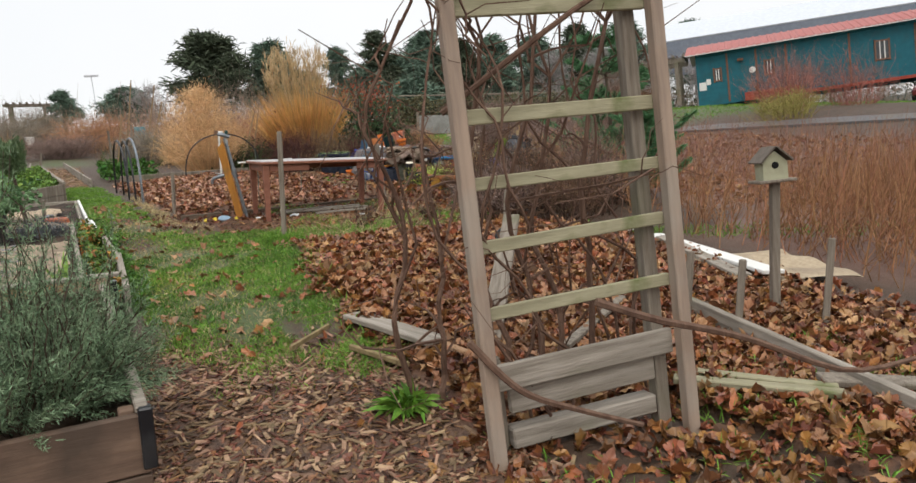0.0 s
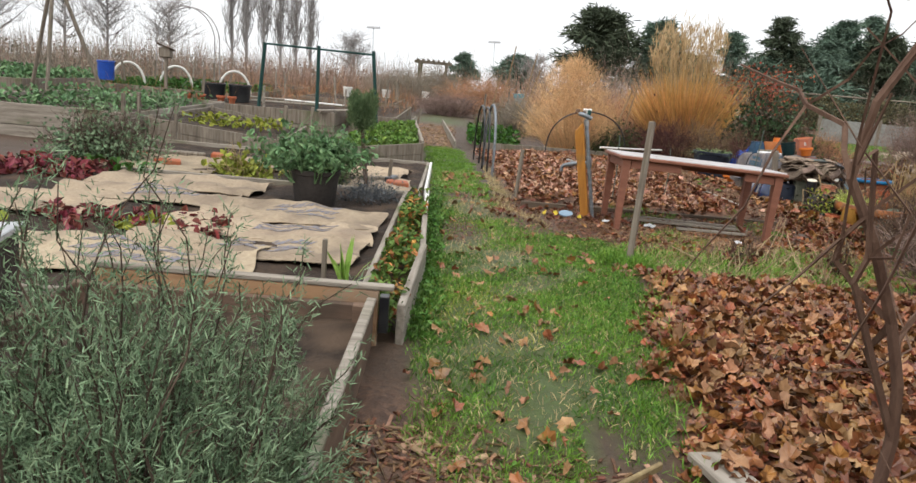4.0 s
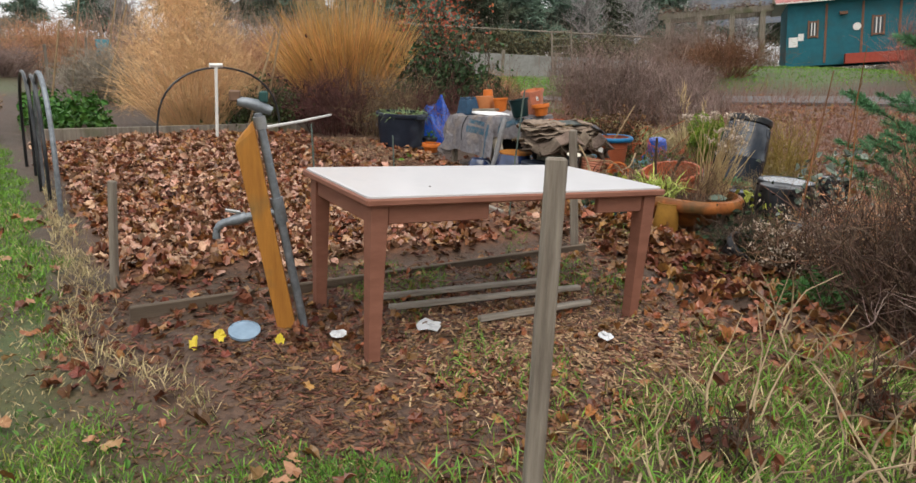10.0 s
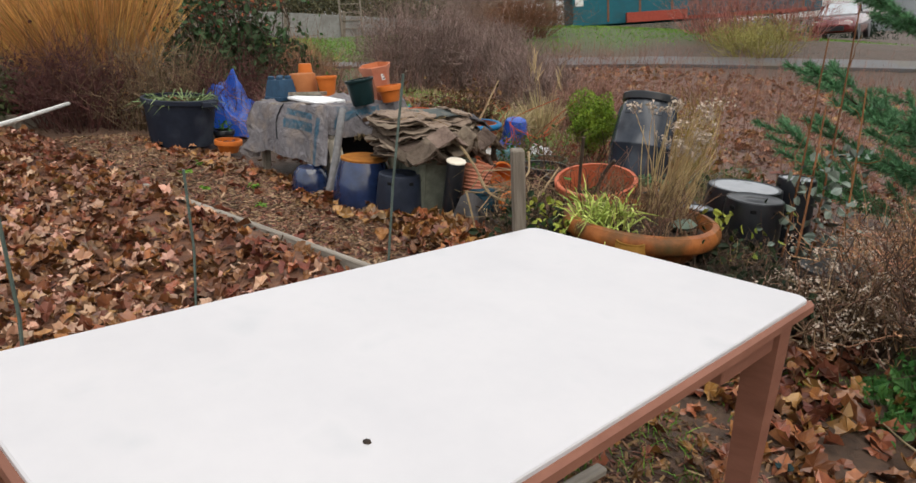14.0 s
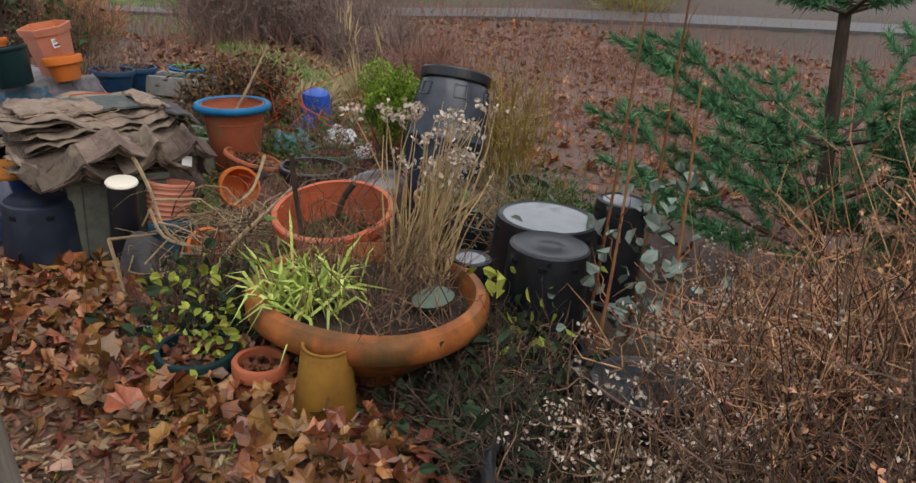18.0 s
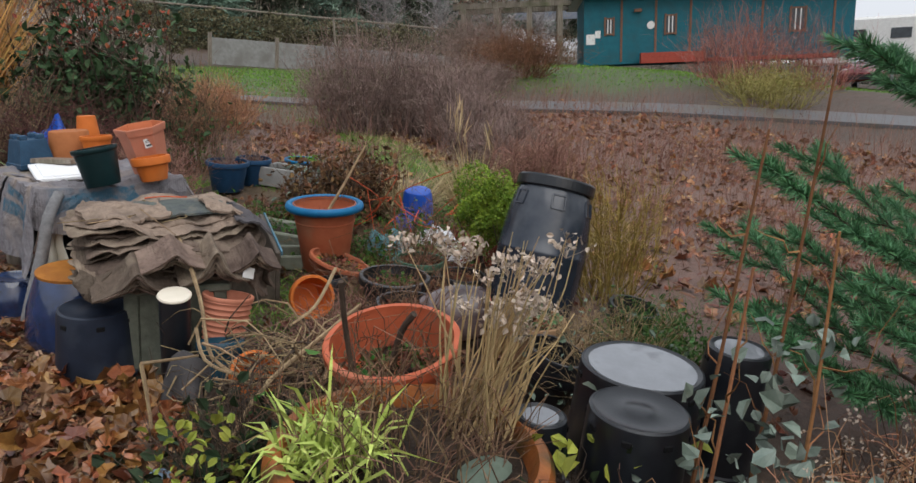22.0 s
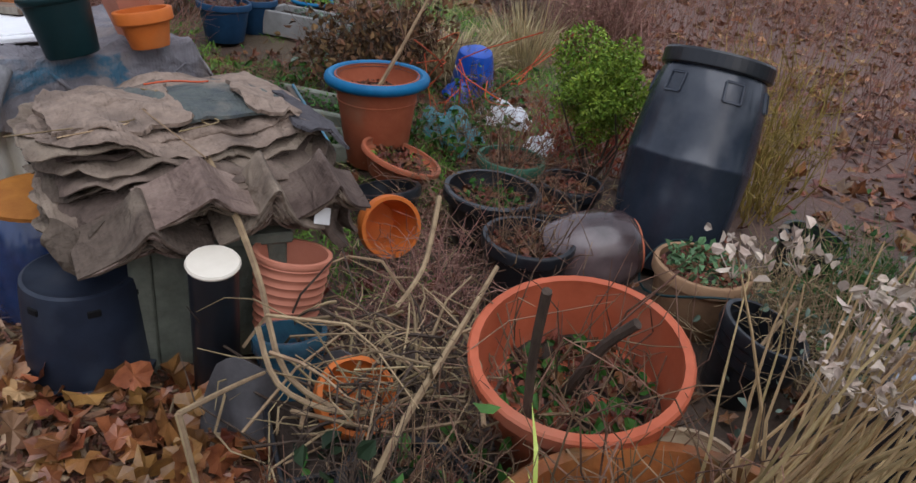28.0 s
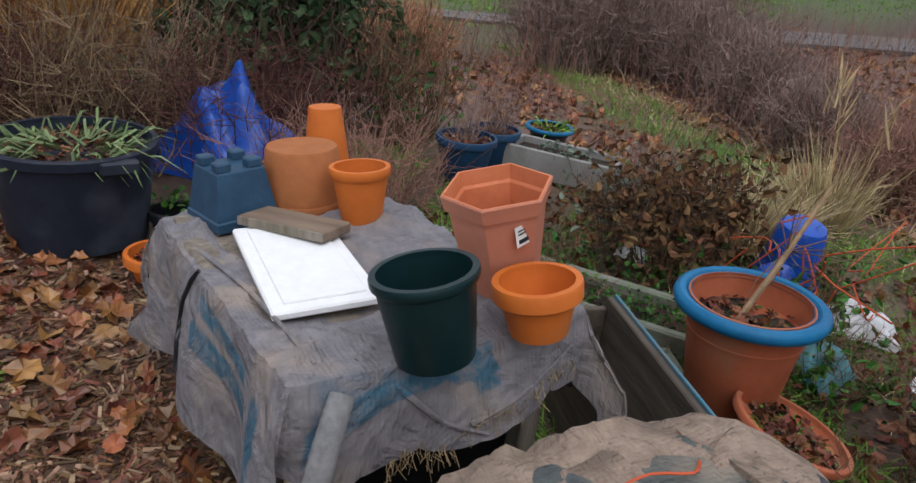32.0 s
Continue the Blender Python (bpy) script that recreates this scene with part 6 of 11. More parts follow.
def sheet(nx, ny, f, thick=0.004):
    """A bent sheet: f gives the point for u and v between 0 and 1."""
    u, v = np.meshgrid(np.linspace(0, 1, nx), np.linspace(0, 1, ny))
    P = f(u, v)
    P = np.stack(P, -1)
    du, dv = np.gradient(P, axis=1), np.gradient(P, axis=0)
    N = np.cross(du, dv)
    N /= np.linalg.norm(N, axis=-1)[..., None] + 1e-9
    V = np.concatenate([P.reshape(-1, 3), (P - N * thick).reshape(-1, 3)])
    m = nx * ny
    i, j = np.meshgrid(np.arange(ny - 1), np.arange(nx - 1), indexing="ij")
    q = np.stack([i * nx + j, i * nx + j + 1, (i + 1) * nx + j + 1, (i + 1) * nx + j], -1).reshape(-1, 4)
    ring = np.concatenate([np.arange(nx), np.arange(1, ny) * nx + nx - 1, (ny - 1) * nx + np.arange(nx - 2, -1, -1), np.arange(ny - 2, 0, -1) * nx])
    k = np.roll(ring, -1)
    return put(bag(), V, [q, q[:, ::-1] + m, np.stack([ring, ring + m, k + m, k], 1)])


def bag_f(u, v):
    return (0.34 * u - 0.05 * np.sin(v * 3), 0.12 * u + 0.05 * np.sin(u * 7 + v * 3), 0.42 * v * (0.8 + 0.2 * u) + 0.03 * np.sin(u * 9) - 0.06 * u)


solo("grey_plastic_sheet", sheet(14, 12, bag_f, 0.006), mat("grey plastic film", (0.13, 0.125, 0.13), (0.06, 0.058, 0.06), 0.35, 6, 0.3), spot(5.40, 10.52, -0.13, rz=-52) @ pose(0, 0, 0, -20, 0, 0), "crumpled grey plastic sheet leaning on the crate", "sheet", smooth=True)
CUP = thing("pale_blue_cup", spot(5.16, 10.05, -0.12) @ pose(0, 0, 0, 10, 12, 0), "pale blue plastic cup upside down on a stick", "cup")
part("cup", lathe([(0.05, 0), (0.052, 0.01), (0.043, 0.11), (0.036, 0.125), (0.001, 0.128)], 20, at=(0, 0, 0.06)), PALEBLUE, CUP, smooth=True)
part("stick", tube([(0, 0, -0.02), (0, 0, 0.1)], 0.008, 5), PALETWIG, CUP)


def prunings():
    rng = np.random.default_rng(41)
    t = thing("pruned_branches", spot(5.83, 10.32, -0.12), "heap of pruned bare branches over pots", "branches")
    b = bag()
    n = 130
    A = rng.normal(size=(n, 3)) * (0.16, 0.15, 0.07) + (0, 0, 0.27)
    D = rng.normal(size=(n, 3)) * (1, 1, 0.25)
    D /= np.linalg.norm(D, axis=1)[:, None]
    L = rng.uniform(0.12, 0.5, (n, 1))
    twigs(A - D * L * 0.5, A + D * L * 0.5 + (0, 0, 0.03), rng, rng.uniform(0.002, 0.0065, n), 0.2, 4, b)
    part("twig", b, PALETWIG, t, "pale and brown pruned twigs")
    b = bag()
    twigs(A[:110] - D[:110] * L[:110] * 0.5 - (0, 0, 0.05), A[:110] + D[:110] * L[:110] * 0.5 - (0, 0, 0.02), rng, rng.uniform(0.002, 0.008, 110), 0.2, 4, b)
    part("dark_twig", b, BARK, t, "dark brown twigs")
    for pts, r in (([(-0.55, -0.45, 0.0), (-0.42, -0.35, 0.22), (-0.22, -0.25, 0.36), (0.1, -0.12, 0.42), (0.42, 0.02, 0.46)], 0.012), ([(-0.12, 0.75, 0.72), (-0.16, 0.5, 0.62), (-0.2, 0.3, 0.5), (-0.26, 0.1, 0.36), (-0.2, -0.05, 0.3)], 0.011), ([(-0.28, 0.18, 0.45), (-0.3, 0.05, 0.36), (-0.2, -0.1, 0.33), (0.0, -0.12, 0.3)], 0.008), ([(-0.55, 0.05, 0.42), (-0.56, -0.05, 0.2), (-0.6, -0.12, 0.02)], 0.008), ([(-0.55, 0.05, 0.42), (-0.4, 0.1, 0.38), (-0.3, 0.12, 0.36)], 0.007), ([(0.55, 0.4, 0.5), (0.3, 0.2, 0.42), (0.1, 0.1, 0.4)], 0.01)):
        part("branch", tube(sweep(pts, 14), np.linspace(r, r * 0.6, 14), 6), PALETWIG, t, "long pale bent branch", smooth=True)


prunings()

# stakes, stems, buckets and low boards of the far plots
rg = np.random.default_rng(240)
for i in range(34):
    x, y = (rg.uniform(-9.5, -1.0), rg.uniform(17, 36)) if i < 24 else (rg.uniform(1.2, 6.0), rg.uniform(18.5, 36))
    solo("plot_stake", box(0.05, 0.05, rg.uniform(0.7, 1.6), bevel=0.006), WOODGREY if i % 3 else WOODRAIL, SLOPE @ pose(x, y, lev(x, y) + 0.4, rg.normal() * 4, rg.normal() * 5), "weathered stake in a far plot", "stake", "stakes in far plots")
for x, y, z in ((-3.6, 28.0, 0.25), (-2.4, 30.5, 0.2), (-0.9, 33.0, 0.2)):
    pot("white_bucket", x, y, 0.17, 0.14, 0.36, PVC, "white plastic bucket in a far plot", z=z, seg=20)
for i, (x, y, L) in enumerate(((-3.0, 21.6, 2.6), (-3.4, 22.8, 3.0), (-6.6, 19.2, 2.4), (-2.9, 31.0, 2.8), (-6.5, 27.6, 3.4), (3.2, 20.6, 2.6), (3.6, 24.0, 3.0))):
    solo("plot_board", box(L, 0.05, 0.26, bevel=0.006), WOODRAIL, SLOPE @ pose(x, y, lev(x, y) + 0.1, 0, 0, rg.uniform(-9, 9)), "weathered edging board of a far plot", "board", "edging boards of far plots")
for n, area, m, h, lab in ((1500, (-10, -1.0, 17, 42), DEADTWIG, 0.75, "dead stems standing in far plots"), (1100, (-10, -1.0, 20, 44), RUSTBUSH, 0.9, "rusty dead stems in far plots"), (1300, (1.0, 9.0, 18.5, 44), DEADTWIG, 0.8, "dead stems beyond the grasses"), (700, (0.9, 8.0, 18.5, 36), WEED, 0.4, "green stems in far plots")):
    x, y = scatter(n, area, lambda x, y: smooth01(0.75 + wob(x, y, 0.45, 3)), rg)
    A = on_ground(x, y)
    b, C = twigs(A, A + np.c_[rg.normal(size=(len(x), 2)) * 0.16, h * rg.uniform(0.3, 1.2, len(x))], rg, 0.008, 0.08, 3, None, 3)
    S = np.repeat(C[:, 1], 3, 0)
    twigs(S, S + np.c_[rg.normal(size=(len(S), 2)) * 0.18, h * rg.uniform(0.05, 0.45, len(S))], rg, 0.005, 0.1, 3, b, 2)
    stuff("plot_stems", b, m, lab, "stems")

# painted stool under the burlap
ST = thing("painted_stool", spot(5.72, 11.08, -0.14, rz=-22), "grey green painted wooden stool under a burlap pile", "stool")
part("seat", box(0.46, 0.46, 0.035, at=(0, 0, 0.50), bevel=0.006), OLIVEPAINT, ST)
for sx in (-1, 1):
    for sy in (-1, 1):
        part("leg", box(0.06, 0.06, 0.52, at=(sx * 0.185, sy * 0.185, 0.23), bevel=0.006), OLIVEPAINT, ST)
for sx, sy in ((0, -1), (0, 1), (1, 0), (-1, 0)):
    part("panel", box(0.31 if sx == 0 else 0.025, 0.025 if sx == 0 else 0.31, 0.40, at=(sx * 0.19, sy * 0.19, 0.28), bevel=0.004), OLIVEPAINT, ST)


FADED = weave(mat("faded brown burlap", (0.33, 0.252, 0.195), (0.215, 0.16, 0.122), 0.95, 24, 0.0, stain=(0.15, 0.115, 0.092), stain_scale=5, stain_at=0.55), 170, 9, 0.014)
PRINTED = weave(mat("faded printed sack", (0.12, 0.135, 0.12), (0.075, 0.085, 0.09), 0.95, 14, 0.0, stain=(0.24, 0.205, 0.165), stain_scale=6, stain_at=0.54), 170, 9, 0.014)
SLATE = weave(mat("slate grey burlap", (0.105, 0.098, 0.105), (0.07, 0.065, 0.07), 0.95, 20, 0.0), 170, 9, 0.014)


def burlap_pile():
    rng = np.random.default_rng(17)
    t = thing("burlap_pile", spot(5.735, 11.15, 0.375, rz=-14), "folded pile of weathered brown burlap sacks on the stool", "burlap sacks")
    z, seg = 0.0, 120
    a = np.linspace(0, 2 * np.pi, seg, endpoint=False)

    def wave(x, y, k):
        r = np.hypot(x / 0.40, y / 0.35)
        w = 0.020 * np.sin(x * 9 + 0.35 * k + y * 5) + 0.014 * np.sin(y * 12 + 1.3 - x * 6 - 0.3 * k) + 0.010 * np.sin(x * 24 + 0.8 * k) + 0.006 * np.sin(x * 47 + y * 21 + k)
        w = w + 0.012 * (1 - np.abs(np.sin(x * 8 - y * 11 + 0.5 * k))) ** 4 - 0.010 * (1 - np.abs(np.sin(x * 13 + y * 6 - 0.4 * k))) ** 5
        return w * (0.45 + 0.6 * np.clip(r, 0, 1.2)) + 0.03 * np.exp(-((x - 0.10) / 0.10) ** 2) * np.clip(r - 0.6, 0, 1) - 0.10 * np.clip(r - 0.78, 0, 1) ** 1.5 - 0.02 * np.clip(-y - 0.15, 0, 1)

    for k in range(19):
        hx, hy = 0.40 + rng.uniform(-0.05, 0.03) - 0.001 * k, 0.355 + rng.uniform(-0.08, 0.03) - 0.005 * k
        base = 1 / ((np.abs(np.cos(a)) / hx) ** 4 + (np.abs(np.sin(a)) / hy) ** 4) ** 0.25
        base *= 1 + 0.03 * np.sin(a * 5 + rng.uniform(0, 6)) + 0.022 * np.sin(a * 11 + rng.uniform(0, 6)) + 0.012 * np.sin(a * 23 + rng.uniform(0, 6)) + 0.006 * np.sin(a * 41)
        th = rng.uniform(0.007, 0.018)
        prof = [(f, 1.0) for f in np.linspace(0.05, 0.95, 16)] + [(0.985, 0.88), (1.0, 0.55), (0.993, 0.2), (0.97, 0.04), (0.8, 0.0), (0.4, 0.0)]
        V = []
        for f, up in prof:
            x, y = base * f * np.cos(a), base * f * np.sin(a)
            V.append(np.c_[x, y, z + wave(x, y, k) + th * up])
        m = len(prof)
        i, j = np.meshgrid(np.arange(m - 1), np.arange(seg), indexing="ij")
        kk = (j + 1) % seg
        q = np.stack([i * seg + j, (i + 1) * seg + j, (i + 1) * seg + kk, i * seg + kk], -1).reshape(-1, 4)
        part("sack", put(bag(), np.concatenate(V), [q, np.arange(seg)[None]]), BURLAPDARK if k < 16 else FADED, t, "" if k < 16 else "paler tan sack on top", pose(rng.uniform(-0.03, 0.03), rng.uniform(-0.015, 0.015) + 0.007 * k, 0, 0, 0, rng.uniform(-5, 5)), smooth=True)
        z += th + 0.0015
    # nested folds bulging from the front
    for cx, cz, n, w, h in ((0.12, 0.06, 8, 0.15, 0.09), (-0.20, 0.03, 6, 0.17, 0.06), (0.30, 0.10, 5, 0.12, 0.05), (-0.05, 0.13, 4, 0.16, 0.04)):
        for i in range(n):
            s = 1 - i * 0.8 / n
            ph = rng.uniform(0, 6)

            def fold(u, v, s=s, ph=ph):
                uu = (u - 0.5) * 2
                x = cx + w * uu * (0.55 + 0.45 * uu**2) * (0.6 + 0.4 * s)
                zz = cz + h * s * np.exp(-(uu * 2.1) ** 2) * 1.4 - 0.02 * (1 - s) - 0.03 * uu**2
                y = -0.33 - 0.05 * s - 0.035 * np.exp(-(uu * 1.6) ** 2) + 0.16 * v + 0.008 * np.sin(u * 14 + ph)
                return x, y, zz + 0.05 * v

            part("fold", sheet(34, 5, fold, 0.007), BURLAPDARK, t, "bulging folded burlap edge", smooth=True)
    for x0, w, dz, dy in ((-0.35, 0.14, 0.07, -0.28), (0.35, 0.14, 0.11, -0.30)):
        s = rng.uniform(0, 6)

        def hang(u, v, x0=x0, w=w, dz=dz, dy=dy, s=s):
            return (x0 + (u - 0.5) * w * (1 - 0.4 * v) + 0.02 * np.sin(v * 5 + s), dy + 0.04 * np.sin(u * 8 + s) * (0.4 + v) + 0.06 * (1 - v) ** 2, 0.06 - dz * v + 0.02 * np.sin(u * 6 + s))

        part("hanging_fold", sheet(22, 12, hang, 0.012), BURLAPDARK, t, "loose hanging burlap corner", smooth=True)
    top = z + 0.012

    def printed(u, v):
        x, y = (u - 0.5) * 0.46 + 0.06, (v - 0.5) * 0.40 + 0.12
        r = np.hypot(x / 0.38, y / 0.34)
        return (x + 0.01 * np.sin(v * 7), y + 0.012 * np.sin(u * 9), top + 0.004 + 0.012 * (1 - np.abs(np.sin(x * 11 + y * 5))) ** 4 + 0.010 * np.sin(x * 12) + 0.008 * np.sin(y * 15) - 0.09 * np.clip(r - 0.5, 0, 1) ** 2 - 0.06 * np.clip(-y - 0.15, 0, 1))

    part("printed_sack", sheet(24, 22, printed, 0.01), PRINTED, t, "grey green printed sack panel", smooth=True)
    def over(x0, x1, y0, y1, h, ph):
        def f(u, v):
            x, y = x0 + u * (x1 - x0), y0 + v * (y1 - y0)
            x = x + 0.012 * np.sin(v * 8 + ph) + 0.005 * np.sin(v * 23 + ph)
            y = y + 0.014 * np.sin(u * 7 + ph) + 0.005 * np.sin(u * 19)
            r = np.hypot(x / 0.38, y / 0.34)
            crease = 0.018 * (1 - np.abs(np.sin(x * 7 + y * 9 + ph))) ** 4 + 0.012 * (1 - np.abs(np.sin(x * 17 - y * 8 + ph * 2))) ** 5 + 0.004 * np.sin(x * 41 + y * 13)
            return x, y, top + h + 0.010 * np.sin(x * 12) + 0.008 * np.sin(y * 15) + crease - 0.09 * np.clip(r - 0.5, 0, 2) ** 2 - 0.05 * np.clip(-y - 0.15, 0, 1) - 0.5 * np.clip(x - 0.36, 0, 1)
        return f

    part("top_sack", sheet(26, 22, over(-0.37, -0.02, -0.10, 0.30, 0.010, 0.6), 0.012), FADED, t, "paler creased tan sack", smooth=True)
    part("folded_band", sheet(14, 22, over(0.16, 0.29, -0.10, 0.32, 0.016, 2.0), 0.012), FADED, t, "folded tan burlap band", smooth=True)
    part("slate_sheet", sheet(16, 20, over(0.28, 0.45, -0.16, 0.30, 0.008, 4.0), 0.010), SLATE, t, "slate grey burlap sheet", smooth=True)
    part("tag", box(0.055, 0.004, 0.05, at=(0.27, -0.365, 0.06), rot=(-20, 20, 10)), WHITEPAINT, t, "white paper tag")
    part("red_thread", tube(sweep([(-0.08, 0.2, top + 0.018), (0.0, 0.215, top + 0.02), (0.08, 0.2, top + 0.018), (0.12, 0.23, top + 0.01)], 10), 0.003, 4), REDSTRING, t, "red stitched thread")
    b = bag()
    for _ in range(12):
        q = np.array([rng.uniform(-0.3, 0.3), rng.uniform(-0.1, 0.2), top - 0.0])
        tube(sweep([q, q + rng.normal(size=3) * (0.08, 0.06, 0.012), q + rng.normal(size=3) * (0.15, 0.1, 0.02) - (0, 0, 0.02)], 8), 0.0022, 4, b)
    part("loose_thread", b, PALETWIG, t, "loose burlap threads")


burlap_pile()


# low table draped with grey burlap
def draped_table():
    t = thing("draped_table", spot(5.77, 12.42, -0.13, rz=-3), "low table draped with grey printed burlap", "table")
    hx, hy = 0.37, 0.56
    for sx in (-1, 1):
        for sy in (-1, 1):
            part("leg", box(0.06, 0.06, 0.72, at=(sx * (hx - 0.06), sy * (hy - 0.07), 0.32)), WOODGREY, t)
    part("board", box(2 * hx - 0.03, 2 * hy - 0.03, 0.03, at=(0, 0, 0.685), rot=(-4, 0, 0), bevel=0.006), WOODGREY, t)
    part("crossbar", box(2 * hx - 0.2, 0.04, 0.07, at=(0, hy - 0.08, 0.60)), WOODGREY, t)

    def drape(s, r, lift=0.0):
        ox, oy = np.maximum(np.abs(s) - hx, 0), np.maximum(np.abs(r) - hy, 0)
        x, y = np.clip(s, -hx, hx), np.clip(r, -hy, hy)
        top = 0.722 - 0.07 * y + 0.05 * x + 0.012 * np.sin(s * 9 + r * 3) + 0.008 * np.sin(r * 13 - s * 5) - 0.02 * np.exp(-((s - 0.05) ** 2 + (r + 0.15) ** 2) * 18)
        for k1, k2, k3, am in ((7, 4, 0.5, 0.020), (-5, 9, 2.1, 0.017), (13, -6, 4.0, 0.009), (3, 15, 1.2, 0.010)):
            top = top + am * (0.25 + 0.75 * np.clip(np.hypot(s + 0.13, r * 0.7) / 0.3, 0, 1)) * (1 - np.abs(np.sin(s * k1 + r * k2 + k3 + 0.8 * np.sin(r * 5 - s * 3 + k3)))) ** 5
        d = np.maximum(ox, oy) + 0.35 * np.minimum(ox, oy)
        wave = np.sin(r * 11 + 1) * (ox > 0) + np.sin(s * 13) * (oy > 0)
        flare = 0.02 + np.where(s < -hx, 0.05, 0.14) * d + 0.035 * wave * np.clip(d / 0.3, 0, 1)
        rnd = 1 - np.exp(-d * 18)
        x = x + np.sign(s) * np.where(ox > 0, flare * rnd, 0)
        y = y + np.sign(r) * np.where(oy > 0, flare * rnd, 0)
        z = top - d + 0.02 * np.sin(s * 5 - r * 7) * np.clip(d * 4, 0, 1)
        n = np.stack([np.sign(s) * (ox > 0.02), np.sign(r) * (oy > 0.02), 1.0 * (d < 0.03)], 0)
        return x + n[0] * lift, y + n[1] * lift, z + n[2] * lift

    def cloth(u, v):
        s = -hx - 0.42 + u * (2 * hx + 0.42 + 0.30)
        r = -hy - 0.22 + v * (2 * hy + 0.22 + 0.40)
        fade = np.clip((-hy - r) / 0.3, 0, 1) * np.clip((-hx + 0.12 - s) / 0.3, 0, 1)
        x, y, z = drape(s, r)
        return x, y + 0.2 * fade, z + 0.1 * fade

    part("cloth", sheet(130, 150, cloth, 0.007), CLOTH, t, "damp grey burlap drape", smooth=True)
    # raised creases that run across the front of the cloth
    for pts, r in (([(-0.20, -0.50), (-0.12, -0.62), (-0.02, -0.70), (0.08, -0.76)], 0.011), ([(0.04, -0.72), (0.18, -0.70), (0.34, -0.66)], 0.007), ([(-0.33, 0.30), (-0.30, -0.1), (-0.29, -0.5)], 0.009)):
        part("crease", tube(sweep([drape(np.array(a), np.array(c), 0.002) for a, c in pts], 16), np.linspace(r, r * 0.5, 16), 7), CLOTH, t, "", smooth=True)
    for s0, s1, r0 in ((0.02, 0.34, -0.71), (-0.16, 0.0, -0.77)):
        fr = np.random.default_rng(int(s1 * 100) + 7)
        b = bag()
        for u in np.linspace(s0, s1, 46):
            p = np.array(drape(np.array(u), np.array(r0 + fr.normal() * 0.01), 0.006))
            tube([p, p + fr.normal(size=3) * 0.006 + (0, -0.004, -0.012), p + fr.normal(size=3) * 0.012 + (0, -0.008, -fr.uniform(0.015, 0.04))], 0.0011, 3, b)
        part("frayed_edge", b, PALETWIG, t, "frayed pale threads")
    H = sweep([(-hx + 0.10, -hy - 0.03, 0.74), (-hx + 0.03, -hy - 0.10, 0.64), (-hx - 0.02, -hy - 0.13, 0.45), (-hx - 0.09, -hy - 0.16, 0.22), (-hx - 0.11, -hy - 0.15, 0.12)], 60)
    part("rolled_hem", tube(H, 0.026 + 0.0014 * (np.arange(60) % 2) + np.linspace(0, 0.006, 60), 9), mat("pale grey ribbed cloth", (0.24, 0.24, 0.245), (0.15, 0.15, 0.155), 0.85, 30, 0.2), t, "pale ribbed rolled hem hanging to the ground", smooth=True)
    part("inner_drape", sheet(14, 16, lambda u, v: (-hx + 0.02 + 0.10 * u + 0.01 * np.sin(v * 9), -hy + 0.02 + 0.02 * np.sin(u * 9 + v * 3), 0.66 - 0.34 * v), 0.006), CREAM, t, "cream inner cloth", smooth=True)
    part("seam", tube([drape(np.array(-hx - 0.3 + i * 0.03), np.array(0.08 + 0.06 * math.sin(i * 0.3)), 0.006) for i in range(11)], 0.006, 5), BLACKPLASTIC, t, "dark rope seam")
    # Flat black panel painted for the shade under the table, not cloth.
    part("lining", box(0.6, 0.02, 0.5, at=(0.0, -hy + 0.12, 0.35)), MATS["shade black"], t, "dark space under the cloth")
    return t


draped_table()


def on_table(x, y, dz=0.0, rz=0, rx=-4, ry=0):
    """A place on the draped table's top."""
    return SLOPE @ pose(x, y, 0.592 - 0.07 * (y - 12.42) + 0.05 * (x - 5.77) + dz, rx, ry - 2.9, rz)


def tpot(name, x, y, r, rb, h, material, label, inverted=False, tilt=(0, 0), **k):
    o = pot(name, x, y, r, rb, h, material, label, z=0, group="pots on the draped table", **k)
    o.matrix_world = on_table(x, y, 0.008, 0, -4 + tilt[0], tilt[1]) @ (pose(0, 0, h, 180) if inverted else Matrix())
    return o


tpot("green_nursery_pot", 5.689, 11.849, 0.108, 0.086, 0.20, mat("green black plastic", (0.008, 0.028, 0.031), (0.005, 0.019, 0.021), 0.35, 9, 0.05), "green black nursery pot leaning on the draped table", tilt=(-6, -6), lip=0.012, lip_h=0.025, soil=0.0)
tpot("orange_bulb_pan", 5.943, 11.812, 0.094, 0.068, 0.13, ORANGE, "low orange plastic bulb pan on the cloth", tilt=(-5, -4), lip=0.014, lip_h=0.045)
tpot("orange_plastic_pot", 5.933, 12.623, 0.088, 0.062, 0.18, ORANGE, "orange plastic pot standing on the cloth", tilt=(-2, 0), lip=0.01, lip_h=0.03)
tpot("upturned_clay_pot", 5.85, 12.86, 0.132, 0.115, 0.20, mat("dull clay", (0.40, 0.15, 0.055), (0.32, 0.115, 0.04), 0.75), "upturned dull terracotta pot with a drain hole", inverted=True, lip=0.006, lip_h=0.03)
tpot("tall_upturned_pot", 6.03, 13.06, 0.088, 0.058, 0.27, ORANGE, "tall upturned orange pot behind the others", inverted=True, lip=0.012, lip_h=0.03)
HX = thing("hexagonal_planter", on_table(6.02, 12.03, 0.006, 38, -10, -5), "pale salmon hexagonal plastic planter", "planter", "pots on the draped table")
